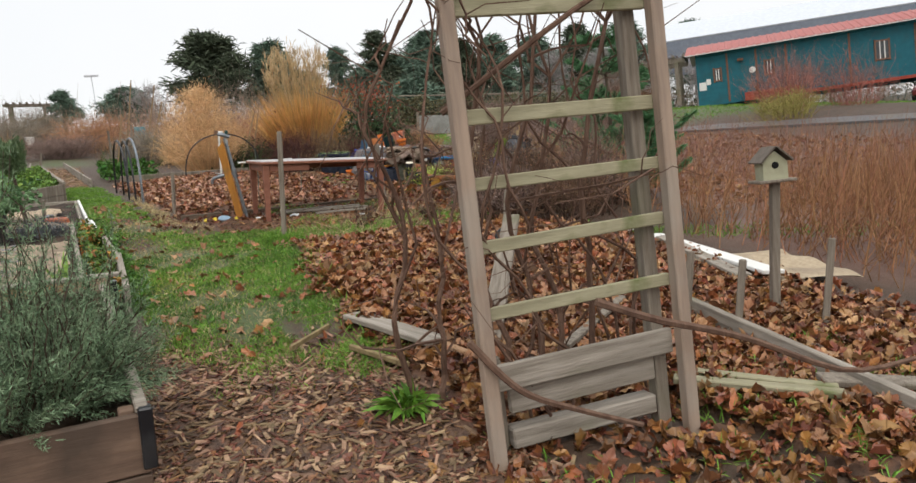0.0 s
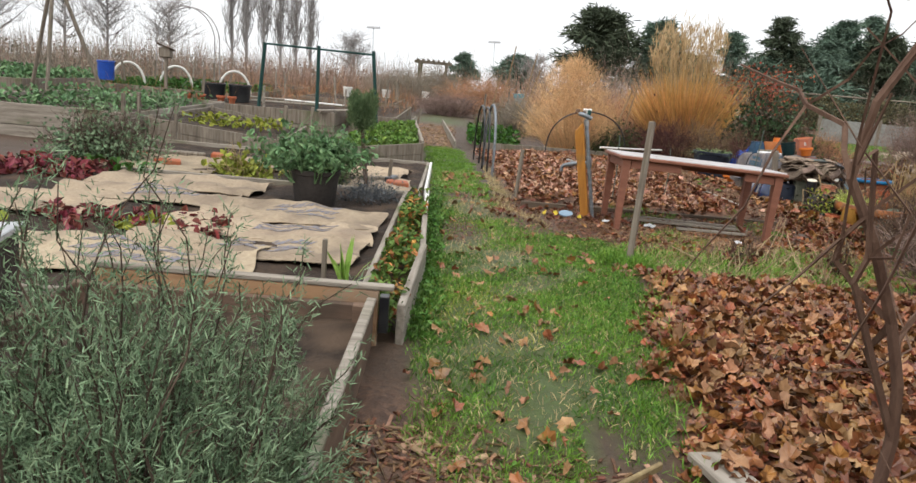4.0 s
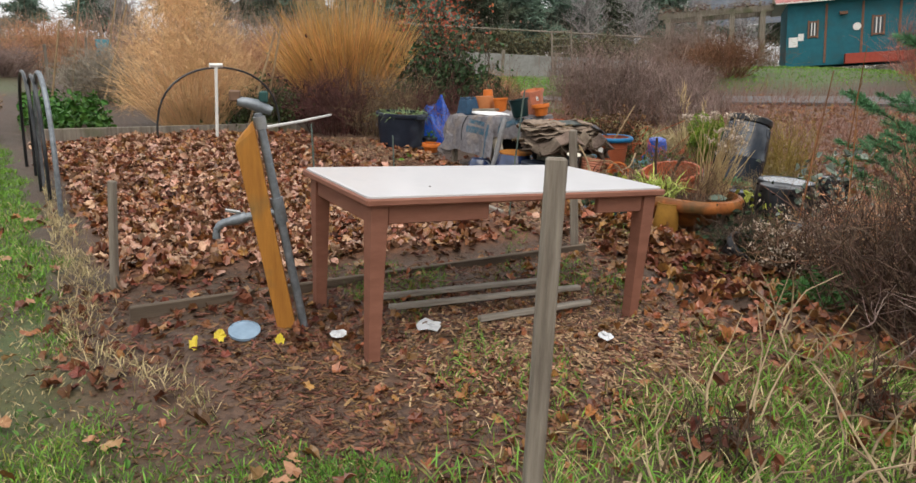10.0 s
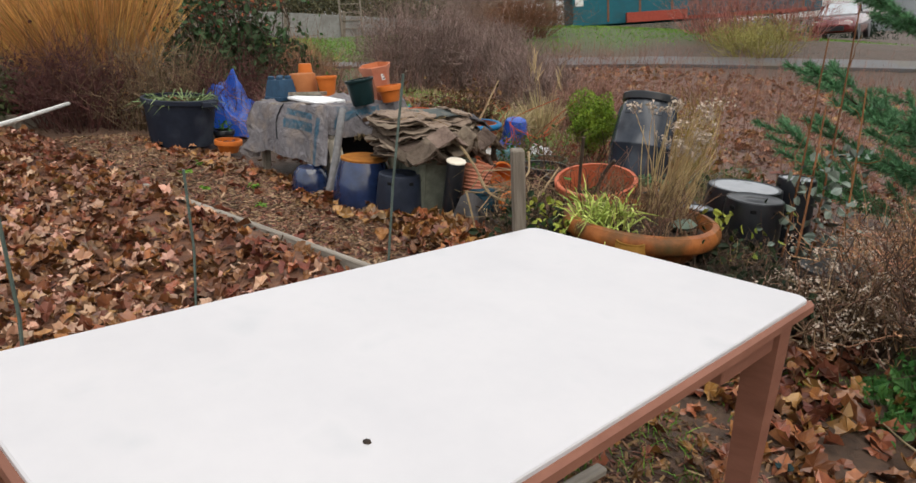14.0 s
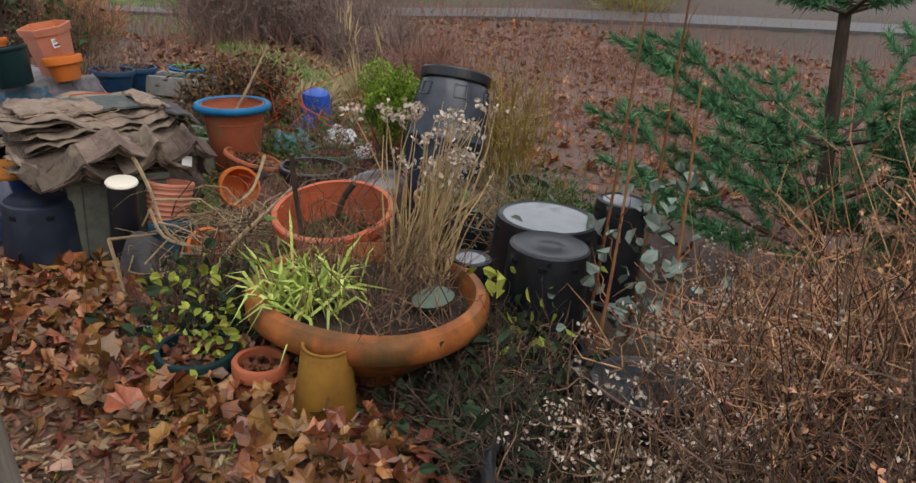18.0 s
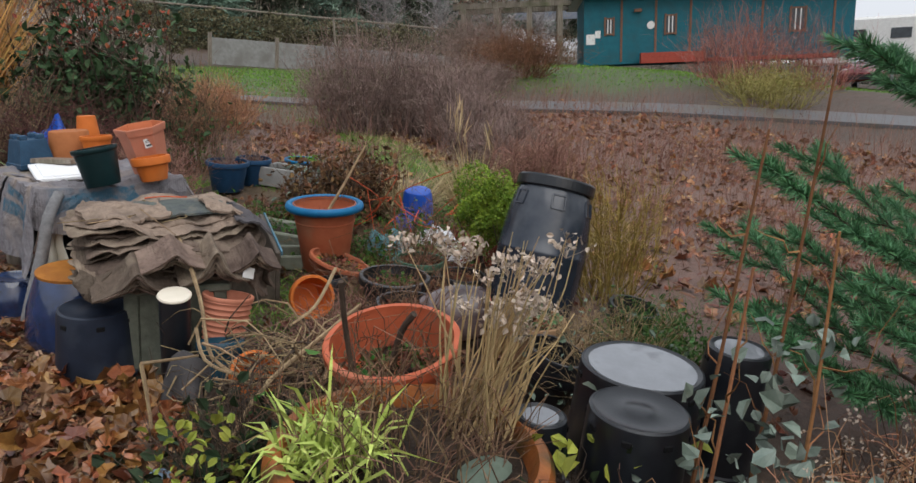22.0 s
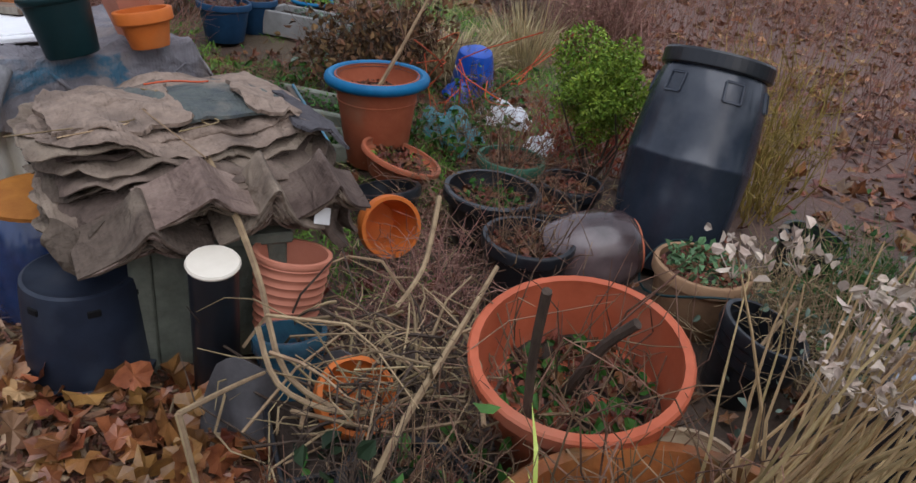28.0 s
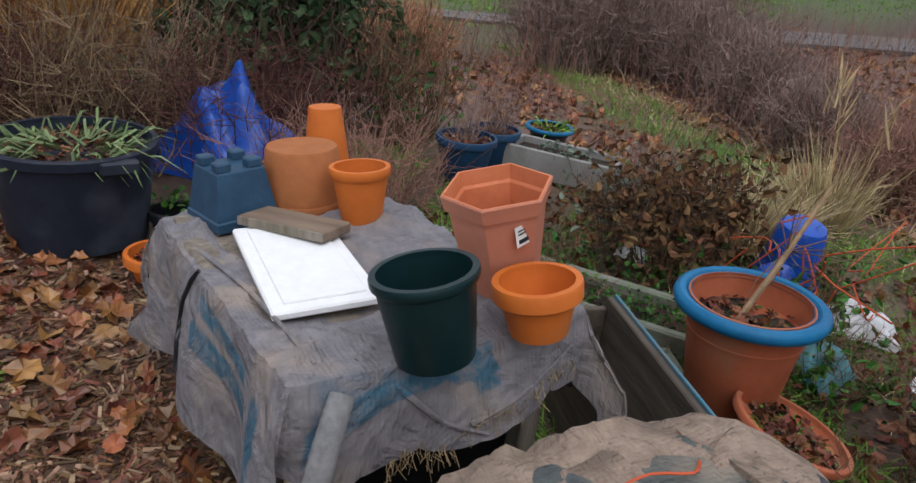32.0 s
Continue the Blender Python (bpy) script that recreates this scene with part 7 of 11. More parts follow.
part("body", lathe([(0.001, 0), (0.085, 0), (0.09, 0.004), (0.122, 0.243), (0.131, 0.245), (0.139, 0.283), (0.136, 0.287)], 6, caps=False), PALETERRA, HX)
part("lining", lathe([(0.136, 0.2872), (0.130, 0.287), (0.124, 0.25), (0.118, 0.243), (0.086, 0.02), (0.001, 0.015)], 6, caps=False), mat("orange rim plastic", (0.60, 0.20, 0.09), (0.5, 0.16, 0.07), 0.5), HX, "brighter orange inner face")
part("label", box(0.045, 0.002, 0.05, at=(0, 0, 0)), WHITEPAINT, HX, "white price label", pose(-0.077, -0.0752, 0.20, -5, 0, -30))
b = box(0.030, 0.003, 0.003, at=(0, 0, 0.014))
box(0.024, 0.003, 0.003, at=(-0.003, 0, 0.006), b=b)
box(0.030, 0.003, 0.010, at=(0, 0, -0.012), b=b)
part("label_print", b, BLACKPLASTIC, HX, "", pose(-0.078, -0.077, 0.20, -5, 0, -30))
BQ = thing("blue_square_pot", on_table(5.62, 12.87, 0, 8), "upturned blue square plastic pot with feet", "plant pot", "pots on the draped table")
part("body", lathe([(0.142, 0), (0.146, 0.005), (0.146, 0.03), (0.138, 0.034), (0.108, 0.17), (0.103, 0.175), (0.001, 0.175)], 4, rot=(0, 0, 45)), mat("slate blue plastic", (0.035, 0.085, 0.15), (0.025, 0.06, 0.11), 0.45), BQ)
for sx in (-1, 1):
    for sy in (-1, 1):
        part("foot", box(0.045, 0.045, 0.03, at=(sx * 0.05, sy * 0.05, 0.188), bevel=0.005), MATS["slate blue plastic"], BQ)
FB = thing("foam_lid", on_table(5.635, 12.40, 0.024, -10, -2, 0), "white polystyrene box lid on the cloth", "lid")
part("slab", box(0.27, 0.53, 0.022, bevel=0.006), FOAM, FB)
part("raised_panel", box(0.20, 0.46, 0.008, at=(0, 0, 0.014), bevel=0.004), FOAM, FB)
PB = thing("wood_block", on_table(5.70, 12.60, 0.058, -62, -4, -3), "short dark plank lying across the foam lid", "plank")
part("plank", box(0.30, 0.13, 0.03, bevel=0.004), mat("aged plank", (0.24, 0.18, 0.13), (0.14, 0.10, 0.075), 0.8, 16, 0.3, stretch=(0.15, 1, 1)), PB)
part("split_edge", box(0.30, 0.006, 0.026, at=(0, -0.068, 0)), WOODGREY, PB, "pale split edge")

# behind the draped table
t = pot("large_black_planter", 5.38, 14.25, 0.34, 0.29, 0.46, BLUEBLACK, "large black planter with grassy leaves", lip=0.03, soil=0.06)
sprigs(t, "grass_leaf", 140, 0.26, 0.42, 0.30, 0.014, mat("pale strap leaf", (0.20, 0.26, 0.12), (0.10, 0.15, 0.06), 0.6, vary=0.4), 51, up=0.6, droop=0.6, label="pale arching leaves")
part("handle", box(0.16, 0.05, 0.06, at=(0.12, -0.34, 0.42), bevel=0.01), BLUEBLACK, t)
pot("orange_saucer_pot", 5.58, 13.72, 0.12, 0.09, 0.12, ORANGE, "low orange pot on the bark chips", soil=0.05)
t = pot("small_black_pot", 5.75, 14.1, 0.10, 0.08, 0.16, BLACKPLASTIC, "small black pot with weeds")
herb(t, "weed", 30, 0.09, 0.15, 0.24, 0.04, WEED, 12)
for x, y, r, h in ((7.8, 14.55, 0.2, 0.30), (8.18, 14.72, 0.18, 0.28)):
    t = pot("blue_bucket_pot", x, y, r, r * 0.75, h, DARKBLUE, "dark blue plastic pot with bare stems", soil=0.05)
    rg = np.random.default_rng(int(x * 10))
    A = rg.normal(size=(60, 3)) * (0.05, 0.05, 0) + (0, 0, h - 0.05)
    part("dead_stem", twigs(A, A + rg.normal(size=(60, 3)) * (0.1, 0.1, 0.05) + (0, 0, 0.32), rg, 0.003, 0.15)[0], MUTEDBUSH, t, "grey dead stems")
TR = thing("stone_trough", spot(8.5, 14.3, -0.1, rz=-62), "pale stone trough planter with seedlings", "trough")
for s, at in (((0.80, 0.03, 0.2), (0, -0.16, 0.1)), ((0.80, 0.03, 0.2), (0, 0.16, 0.1)), ((0.03, 0.29, 0.2), (-0.385, 0, 0.1)), ((0.03, 0.29, 0.2), (0.385, 0, 0.1))):
    part("wall", box(*s, at=at, bevel=0.008), CONCRETE, TR)
part("soil", box(0.74, 0.29, 0.1, at=(0, 0, 0.1)), SOIL, TR)
t2 = pot("blue_rimmed_bowl", 8.9, 14.9, 0.17, 0.12, 0.2, BLACKPLASTIC, "dark bowl with a blue rim and grass", rim=BLUERIM, soil=0.04, lip=0.016)
sprigs(t2, "grass_leaf", 60, 0.12, 0.17, 0.2, 0.012, GRASS, 61)
herb(TR, "seedling", 90, 0.2, 0.15, 0.22, 0.04, SAGE, 13)
CB = thing("concrete_planter", spot(7.28, 12.72, -0.13, rz=-62), "mossy concrete trough with green seedlings", "planter")
for s, at in (((0.95, 0.05, 0.14), (0, -0.17, 0.07)), ((0.95, 0.05, 0.14), (0, 0.17, 0.07)), ((0.05, 0.29, 0.14), (-0.45, 0, 0.07)), ((0.05, 0.29, 0.14), (0.45, 0, 0.07))):
    part("wall", box(*s, at=at, bevel=0.01), mat("mossy concrete", (0.22, 0.23, 0.19), (0.13, 0.145, 0.10), 0.85, 10, 0.4), CB)
part("soil", box(0.85, 0.28, 0.06, at=(0, 0, 0.06)), SOIL, CB)
rg = np.random.default_rng(14)
part("seedling", cards(np.c_[rg.uniform(-0.4, 0.4, 260), rg.uniform(-0.13, 0.13, 260), rg.uniform(0.09, 0.16, 260)], 0.03, rg, flat=0.5), WEED, CB, "bright green seedlings")
CB2 = thing("concrete_planter", spot(7.02, 12.25, -0.13, rz=-30), "small mossy concrete block planter", "planter")
for s, at in (((0.34, 0.04, 0.1), (0, -0.13, 0.05)), ((0.34, 0.04, 0.1), (0, 0.13, 0.05)), ((0.04, 0.22, 0.1), (-0.15, 0, 0.05)), ((0.04, 0.22, 0.1), (0.15, 0, 0.05))):
    part("wall", box(*s, at=at, bevel=0.008), MATS["mossy concrete"], CB2)
DR = thing("drawer_frame", spot(6.62, 12.05, -0.13, rz=66), "old wooden drawer frame with a blue painted edge", "frame")
for s, at, mm in (((0.95, 0.03, 0.34), (0, -0.15, 0.17), BLUERIM), ((0.95, 0.03, 0.30), (0, 0.13, 0.15), WOODGREY), ((0.03, 0.25, 0.30), (-0.46, -0.01, 0.15), WOODGREY), ((0.03, 0.25, 0.30), (0.46, -0.01, 0.15), WOODGREY)):
    part("side", box(*s, at=at, bevel=0.005), mat("dark wet timber", (0.11, 0.09, 0.07), (0.055, 0.045, 0.036), 0.7, 18, 0.4, stretch=(0.15, 1, 1)), DR)
part("edge_strip", box(0.95, 0.012, 0.03, at=(0, -0.172, 0.335), bevel=0.003), mat("worn blue paint", (0.06, 0.20, 0.30), (0.13, 0.17, 0.18), 0.7, 14), DR, "worn blue painted edge")
def crumple(name, x, y, s, m, label, seed, h=0.4, amp=0.05, category="plastic bag"):
    rng = np.random.default_rng(seed)
    ph = rng.uniform(0, 6, 6)

    def f(u, v):
        e = np.sin(u * 3.1416) * np.sin(v * 3.1416)
        z = h * e**0.6 + amp * np.sin(u * 11 + ph[0]) * np.sin(v * 9 + ph[2]) + amp * np.sin(v * 13 + ph[1] + u * 5)
        z = z - 1.6 * amp * np.abs(np.sin(u * 7 + v * 5 + ph[3])) * e - 1.2 * amp * np.abs(np.sin(u * 12 - v * 9 + ph[4])) * e
        w = 1 + 0.12 * np.sin(v * 7 + ph[5]) * (h > 0.1)
        return (u - 0.5) * s * w, (v - 0.5) * s * 0.7 + 0.04 * s * np.sin(u * 8 + ph[1]), s * z

    solo(name, sheet(30, 26, f, 0.006), m, spot(x, y, lev(x, y) + 0.012, rz=seed * 40), label, category, smooth=True)


BB = thing("blue_bucket", spot(8.62, 12.58, -0.11, rz=15) @ pose(0, 0, 0, 4, -9, 0), "upturned bright blue plastic bucket with a split side", "bucket")
part("body", lathe([(0.165, 0.0), (0.168, 0.02), (0.158, 0.03), (0.145, 0.16), (0.128, 0.30), (0.115, 0.335), (0.10, 0.34), (0.001, 0.333)], 22, wob=0.05), BLUEPLASTIC, BB, smooth=True)
part("rim", lathe([(0.160, 0.0), (0.178, 0.002), (0.18, 0.022), (0.162, 0.026)], 22, wob=0.05, caps=False), BLUEPLASTIC, BB, smooth=True)
part("flap", sheet(10, 8, lambda u, v: (-0.16 - 0.13 * u, -0.10 + 0.2 * v + 0.03 * np.sin(u * 5), 0.05 + 0.13 * (1 - u) * np.sin(v * 3.1) + 0.02 * np.sin(v * 9)), 0.004), BLUEPLASTIC, BB, "torn blue flap", smooth=True)
crumple("blue_tarp", 6.35, 15.0, 0.8, BLUEPLASTIC, "crumpled shiny blue tarp among dead stems", 12, 0.85, 0.08, "tarp")
crumple("teal_bag", 7.85, 12.05, 0.46, TEALTARP, "crumpled teal plastic bag on the ground", 2)
crumple("white_bag", 8.38, 12.06, 0.36, WHITEWRAP, "torn white plastic bag on the ground", 3)
crumple("white_bag", 8.22, 11.62, 0.24, WHITEWRAP, "small torn white bag among twigs", 5)
crumple("white_bag", 7.95, 13.1, 0.2, WHITEWRAP, "small white scrap in dead stems", 7)
OS = thing("orange_string", SLOPE.copy(), "tangle of orange string over the rubbish", "string")
rg = np.random.default_rng(9)
for _ in range(14):
    p = np.array([8.2, 12.2, 0.1]) + rg.normal(size=3) * (0.25, 0.2, 0.05)
    part("strand", tube(sweep([p, p + rg.normal(size=3) * 0.15, p + rg.normal(size=3) * 0.25 + (0, 0, 0.08)], 8), 0.004, 4), REDSTRING, OS)

# ---- plants ----
def brush(name, x, y, rx, ry, h, n, material, label, seed, r0=0.006, fork=3, lean=0.35, leaf=None, leaf_n=0, leaf_size=0.05, category="shrub", group="", dens=1.0, heads=None, z=None, upright=True, leaf_z=(0.2, 1.0), leaf_label="", tip=None):
    """A shrub of many forking stems, with leaves or seed heads if given."""
    rng = np.random.default_rng(seed)
    t = thing(name, spot(x, y, z, upright=upright), label, category, group)
    a, rr = rng.uniform(0, 6.28, n), np.sqrt(rng.random(n))
    A = np.c_[rr * np.cos(a) * rx * 0.6, rr * np.sin(a) * ry * 0.6, np.full(n, -0.1)]
    Z = np.c_[rr * np.cos(a) * rx + rng.normal(size=n) * rx * lean, rr * np.sin(a) * ry + rng.normal(size=n) * ry * lean, h * (1.05 - 0.45 * rr**2) * rng.uniform(0.55, 1.08, n)]
    b, C = twigs(A, Z, rng, r0, 0.09, 3)
    part("stem", b, material, t)
    if fork:
        b = bag()
        S = np.concatenate([C[:, 2], C[:, 3]])
        S = np.repeat(S, fork, 0)
        m = len(S)
        E2 = S + np.c_[rng.normal(size=(m, 2)) * np.array([rx, ry]) * 0.26, (np.abs(rng.normal(size=m)) - 0.18) * h * 0.22]
        b, C2 = twigs(S, E2, rng, r0 * 0.5, 0.16, 3, b, 3)
        part("branchlet", b, tip or material, t)
        tips = E2
    else:
        tips = Z
    if heads is not None:
        k = rng.choice(len(tips), min(len(tips), 320), False)
        P = np.repeat(tips[k], 5, 0) + rng.normal(size=(len(k) * 5, 3)) * 0.012
        part("seed_head", cards(P, 0.017, rng), heads, t, "small dry seed heads")
    if leaf is not None:
        k = rng.integers(0, len(tips), leaf_n)
        P = tips[k] * (1, 1, 1)
        P = P + rng.normal(size=P.shape) * (rx * 0.10, ry * 0.10, h * 0.08)
        P[:, 2] = np.clip(P[:, 2] * rng.uniform(leaf_z[0], leaf_z[1], leaf_n), 0.02, None)
        part("foliage", cards(P, leaf_size * rng.uniform(0.6, 1.4, leaf_n), rng), leaf, t, leaf_label)
    return t


def plume_grass(name, x, y, rx, h, n, material, label, seed, plumes=0, width=0.012, droop=0.35, spread=0.45, airy=False):
    rng = np.random.default_rng(seed)
    t = thing(name, spot(x, y, None, upright=True), label, "ornamental grass")
    a, rr = rng.uniform(0, 6.28, n), np.sqrt(rng.random(n))
    P = np.c_[rr * np.cos(a) * rx * 0.45, rr * np.sin(a) * rx * 0.45, np.zeros(n)]
    D = np.c_[np.cos(a) * rr * spread + rng.normal(size=n) * 0.14, np.sin(a) * rr * spread + rng.normal(size=n) * 0.14, np.ones(n)]
    q = len(P) // 4 if airy else len(P)
    P, D, a, rr = P[:q], D[:q], a[:q], rr[:q]
    part("blade", blades(P, D, h * rng.uniform(0.45, 1.0, q), width, droop * rng.uniform(0.2, 1, q), rng), material, t, "long arching dry blades")
    if airy:
        m = n * 2
        a, rr = rng.uniform(0, 6.28, m), rng.random(m) ** 0.45
        el = rng.uniform(0.05, 1.5, m)
        C = np.c_[np.cos(a) * np.cos(el) * rx * rr, np.sin(a) * np.cos(el) * rx * rr, h * 0.12 + h * 0.88 * np.sin(el) * rr]
        part("airy_panicle", twigs(C, C + rng.normal(size=(m, 3)) * 0.10 + C * (0.08, 0.08, 0.05), rng, 0.003, 0.2, 3, None, 2)[0], material, t, "fine airy seed panicles")
    if plumes:
        b = bag()
        a, rr = rng.uniform(0, 6.28, plumes), np.sqrt(rng.random(plumes))
        A = np.c_[rr * np.cos(a) * rx * 0.4, rr * np.sin(a) * rx * 0.4, np.zeros(plumes)]
        Z = np.c_[rr * np.cos(a) * rx * 0.9, rr * np.sin(a) * rx * 0.9, h * rng.uniform(0.8, 1.12, plumes)]
        twigs(A, Z, rng, 0.008, 0.03, 3, b)
        part("stalk", b, STRAW, t)
        Q = np.repeat(Z, 12, 0) + rng.normal(size=(plumes * 12, 3)) * (0.03, 0.03, 0.1) - (0, 0, 0.08)
        part("plume", blades(Q, rng.normal(size=(len(Q), 3)) * 0.25 + (0.1, 0, 1), 0.2, 0.014, 0.1, rng), mat("pale plume", (0.55, 0.42, 0.25), (0.42, 0.3, 0.16), 0.9, vary=0.25), t, "pale feathery plumes")
    return t


def rosemary():
    rng = np.random.default_rng(2)
    t = thing("rosemary_bush", spot(-0.42, 2.36, 0.12, upright=True), "grey green rosemary bush in the planter box", "herb bush")
    n = 360
    a, rr = rng.uniform(0, 6.28, n), np.sqrt(rng.random(n))
    A = np.c_[rr * np.cos(a) * 0.42, rr * np.sin(a) * 0.40, np.zeros(n)]
    Z = np.c_[rr * np.cos(a) * 0.62 + rng.normal(size=n) * 0.05, rr * np.sin(a) * 0.64 + rng.normal(size=n) * 0.08, rng.uniform(0.3, 0.78, n) * (1.0 - 0.38 * rr**2) + rng.uniform(0.15, 0.48, n) * (rng.random(n) < 0.22)]
    low = 130
    a2 = rng.uniform(3.0, 6.6, low)
    A = np.concatenate([A, np.c_[np.cos(a2) * 0.35, np.sin(a2) * 0.35, np.full(low, 0.05)]])
    Z = np.concatenate([Z, np.c_[np.cos(a2) * rng.uniform(0.5, 0.74, low), np.sin(a2) * rng.uniform(0.5, 0.74, low), rng.uniform(0.0, 0.4, low)]])
    b, C = twigs(A, Z, rng, 0.006, 0.08, 3, None, 8)
    part("stem", b, BARK, t)
    P = C[:, 2:].reshape(-1, 3)
    T = np.gradient(C, axis=1)[:, 2:].reshape(-1, 3)
    T /= np.linalg.norm(T, axis=1)[:, None]
    k = 25
    P2 = np.repeat(P, k, 0) + rng.normal(size=(len(P) * k, 3)) * 0.012 + np.repeat(T, k, 0) * rng.uniform(-0.05, 0.05, (len(P) * k, 1))
    D = np.repeat(T, k, 0) * 0.9 + rng.normal(size=P2.shape) * 0.7
    part("foliage", blades(P2, D, rng.uniform(0.018, 0.036, len(P2)), 0.0034, 0.0, rng), ROSEM, t, "narrow grey green needles")


rosemary()


def burlap_sheet(x0, x1, y0, y1, z, seed, rz=0, ink=True):
    rng = np.random.default_rng(seed)
    p = rng.uniform(0, 6, 6)
    w, d = x1 - x0, y1 - y0

    def f(u, v, lift=0.0):
        x, y = (u - 0.5) * w, (v - 0.5) * d
        ex = 0.02 * np.sin(v * 9 + p[0]) * (np.abs(u - 0.5) * 2) ** 3
        ey = 0.022 * np.sin(u * 6 + p[1]) * (np.abs(v - 0.5) * 2) ** 3 + 0.012 * np.sin(u * 13 + p[5]) * (np.abs(v - 0.5) * 2) ** 4
        zz = 0.026 + 0.014 * (1 - np.abs(np.sin(x * 4 + y * 7 + p[0]))) ** 4 + 0.012 * (1 - np.abs(np.sin(x * 9 - y * 5 + p[1]))) ** 5 + 0.018 * np.sin(x * 5 + p[2] + y * 2) + 0.018 * np.sin(y * 11 + p[3] + 1.5 * np.sin(x * 3)) + 0.008 * np.sin(x * 19 + y * 7 + p[4])
        return x + ex, y + ey, zz * np.clip(4 * np.minimum(v, 1 - v) + 0.35, 0, 1) + lift

    t = thing("burlap_sack", SLOPE @ pose((x0 + x1) / 2, (y0 + y1) / 2, z, 0, 0, rz), "flattened coffee burlap sack with faded blue print", "burlap sack", "burlap sacks on the bed")
    part("cloth", sheet(40, 24, f, 0.006), BURLAP, t, smooth=True)
    if ink:
        b = bag()
        u0 = rng.uniform(0.3, 0.42)
        for row in range(3):
            u = u0 + rng.uniform(-0.02, 0.02)
            while u < u0 + 0.36:
                du = rng.uniform(0.006, 0.024)
                v0 = 0.3 + row * 0.16
                hv = rng.uniform(0.06, 0.11)
                s = sheet(3, 4, lambda a, c: f(u + a * du + 0.035 * c, v0 + c * hv, 0.0045), 0.002)
                put(b, np.concatenate(s["v"]), [g for k in s["f"].values() for g in k])
                u += du + rng.uniform(0.004, 0.014)
        part("print", b, INK, t, "rows of faded illegible blue print")
    return t


for i, (x0, x1, y0, y1, rz, ink) in enumerate(((-2.7, -0.75, 4.75, 5.55, 3, True), (-1.75, -0.12, 5.32, 5.90, -2, True), (-1.65, -0.10, 5.86, 6.42, 2, True), (-1.55, -0.08, 6.38, 7.12, -3, True), (-3.1, -1.45, 6.85, 7.55, 4, True), (-3.0, -1.4, 7.5, 8.2, -2, False), (-4.1, -2.3, 6.15, 6.75, -6, False), (-4.1, -2.9, 5.0, 5.6, 6, True))):
    burlap_sheet(x0, x1, y0 - 0.05, y1 + 0.05, 0.10 + 0.007 * (i % 4), 100 + i, rz, ink)
for i, (x0, x1, y0, y1, rz) in enumerate(((-1.2, 0.0, 8.75, 9.7, 3), (-1.3, -0.1, 9.6, 10.6, -5), (-3.8, -2.3, 8.8, 10.2, 4), (-2.4, -1.4, 9.6, 10.4, -8))):
    burlap_sheet(x0, x1, y0, y1, 0.05, 120 + i, rz, False)
for x, y, L, W, rz, m in ((-2.9, 9.2, 0.3, 0.12, 20, TERRA), (-3.4, 9.6, 0.2, 0.1, -10, TERRA), (-2.55, 10.1, 0.25, 0.12, 5, TERRA), (-0.25, 9.4, 0.32, 0.09, 80, BLACKPLASTIC), (-0.55, 9.2, 0.7, 0.05, 40, WOODGREY), (-0.15, 9.05, 0.26, 0.14, 10, TERRA), (-3.2, 10.0, 0.9, 0.09, 15, WOODGREY)):
    solo("bed_rubble", box(L, W, 0.07, bevel=0.015), m, SLOPE @ pose(x, y, 0.10, 3, 2, rz), "loose block lying on the burlap sheet", "rubble", "rubble on the bed")
rg = np.random.default_rng(70)
t = thing("lettuce_patch", SLOPE.copy(), "red and green lettuce heads in dark soil", "lettuce", kind="stuff")
for name, m, k in (("lettuce_leaf", LETTUCE, 17), ("green_lettuce_leaf", YELLOWGREEN, 5)):
    C = np.c_[rg.normal(size=k) * 0.45 - 1.95, rg.normal(size=k) * 0.17 + 6.05, np.full(k, 0.13)]
    P = np.repeat(C, 22, 0) + rg.normal(size=(k * 22, 3)) * (0.055, 0.055, 0.018)
    part(name, cards(P, rg.uniform(0.06, 0.12, len(P)), rg), m, t)
t = pot("black_fabric_pot", -0.82, 7.50, 0.225, 0.19, 0.36, mat("dark fabric", (0.06, 0.053, 0.05), (0.04, 0.036, 0.034), 0.9, 30), "large black fabric pot of bushy kale", z=0.06, soil=0.04, lip=0.012)
brush("kale_plant", -0.82, 7.5, 0.40, 0.38, 0.48, 60, KALE, "bushy green kale in the black pot", 71, 0.008, 2, 0.3, KALE, 1700, 0.058, "vegetable", z=0.38, leaf_z=(0.35, 1.0), leaf_label="ruffled green leaves")
brush("yellow_shrub", -1.95, 9.0, 0.36, 0.3, 0.42, 50, PALETWIG, "yellow leaved low shrub in the bed", 72, 0.006, 2, 0.3, YELLOWGREEN, 520, 0.075, leaf_label="yellow leaves")
brush("lavender_bush", -0.36, 7.95, 0.36, 0.3, 0.36, 160, LAVENDER, "grey lavender bush at the bed corner", 73, 0.003, 2, 0.35, LAVENDER, 500, 0.03)
brush("small_bush", -0.98, 9.0, 0.36, 0.34, 0.52, 90, BARK, "dark olive bush behind the black pot", 74, 0.005, 3, 0.3, mat("olive needle leaf", (0.10, 0.125, 0.06), (0.05, 0.07, 0.03), 0.7, vary=0.5), 3400, 0.03)
TOP = thing("topiary_standard", spot(-0.50, 8.42, 0.04, upright=True), "small clipped rosemary standard on a bare stem", "topiary")
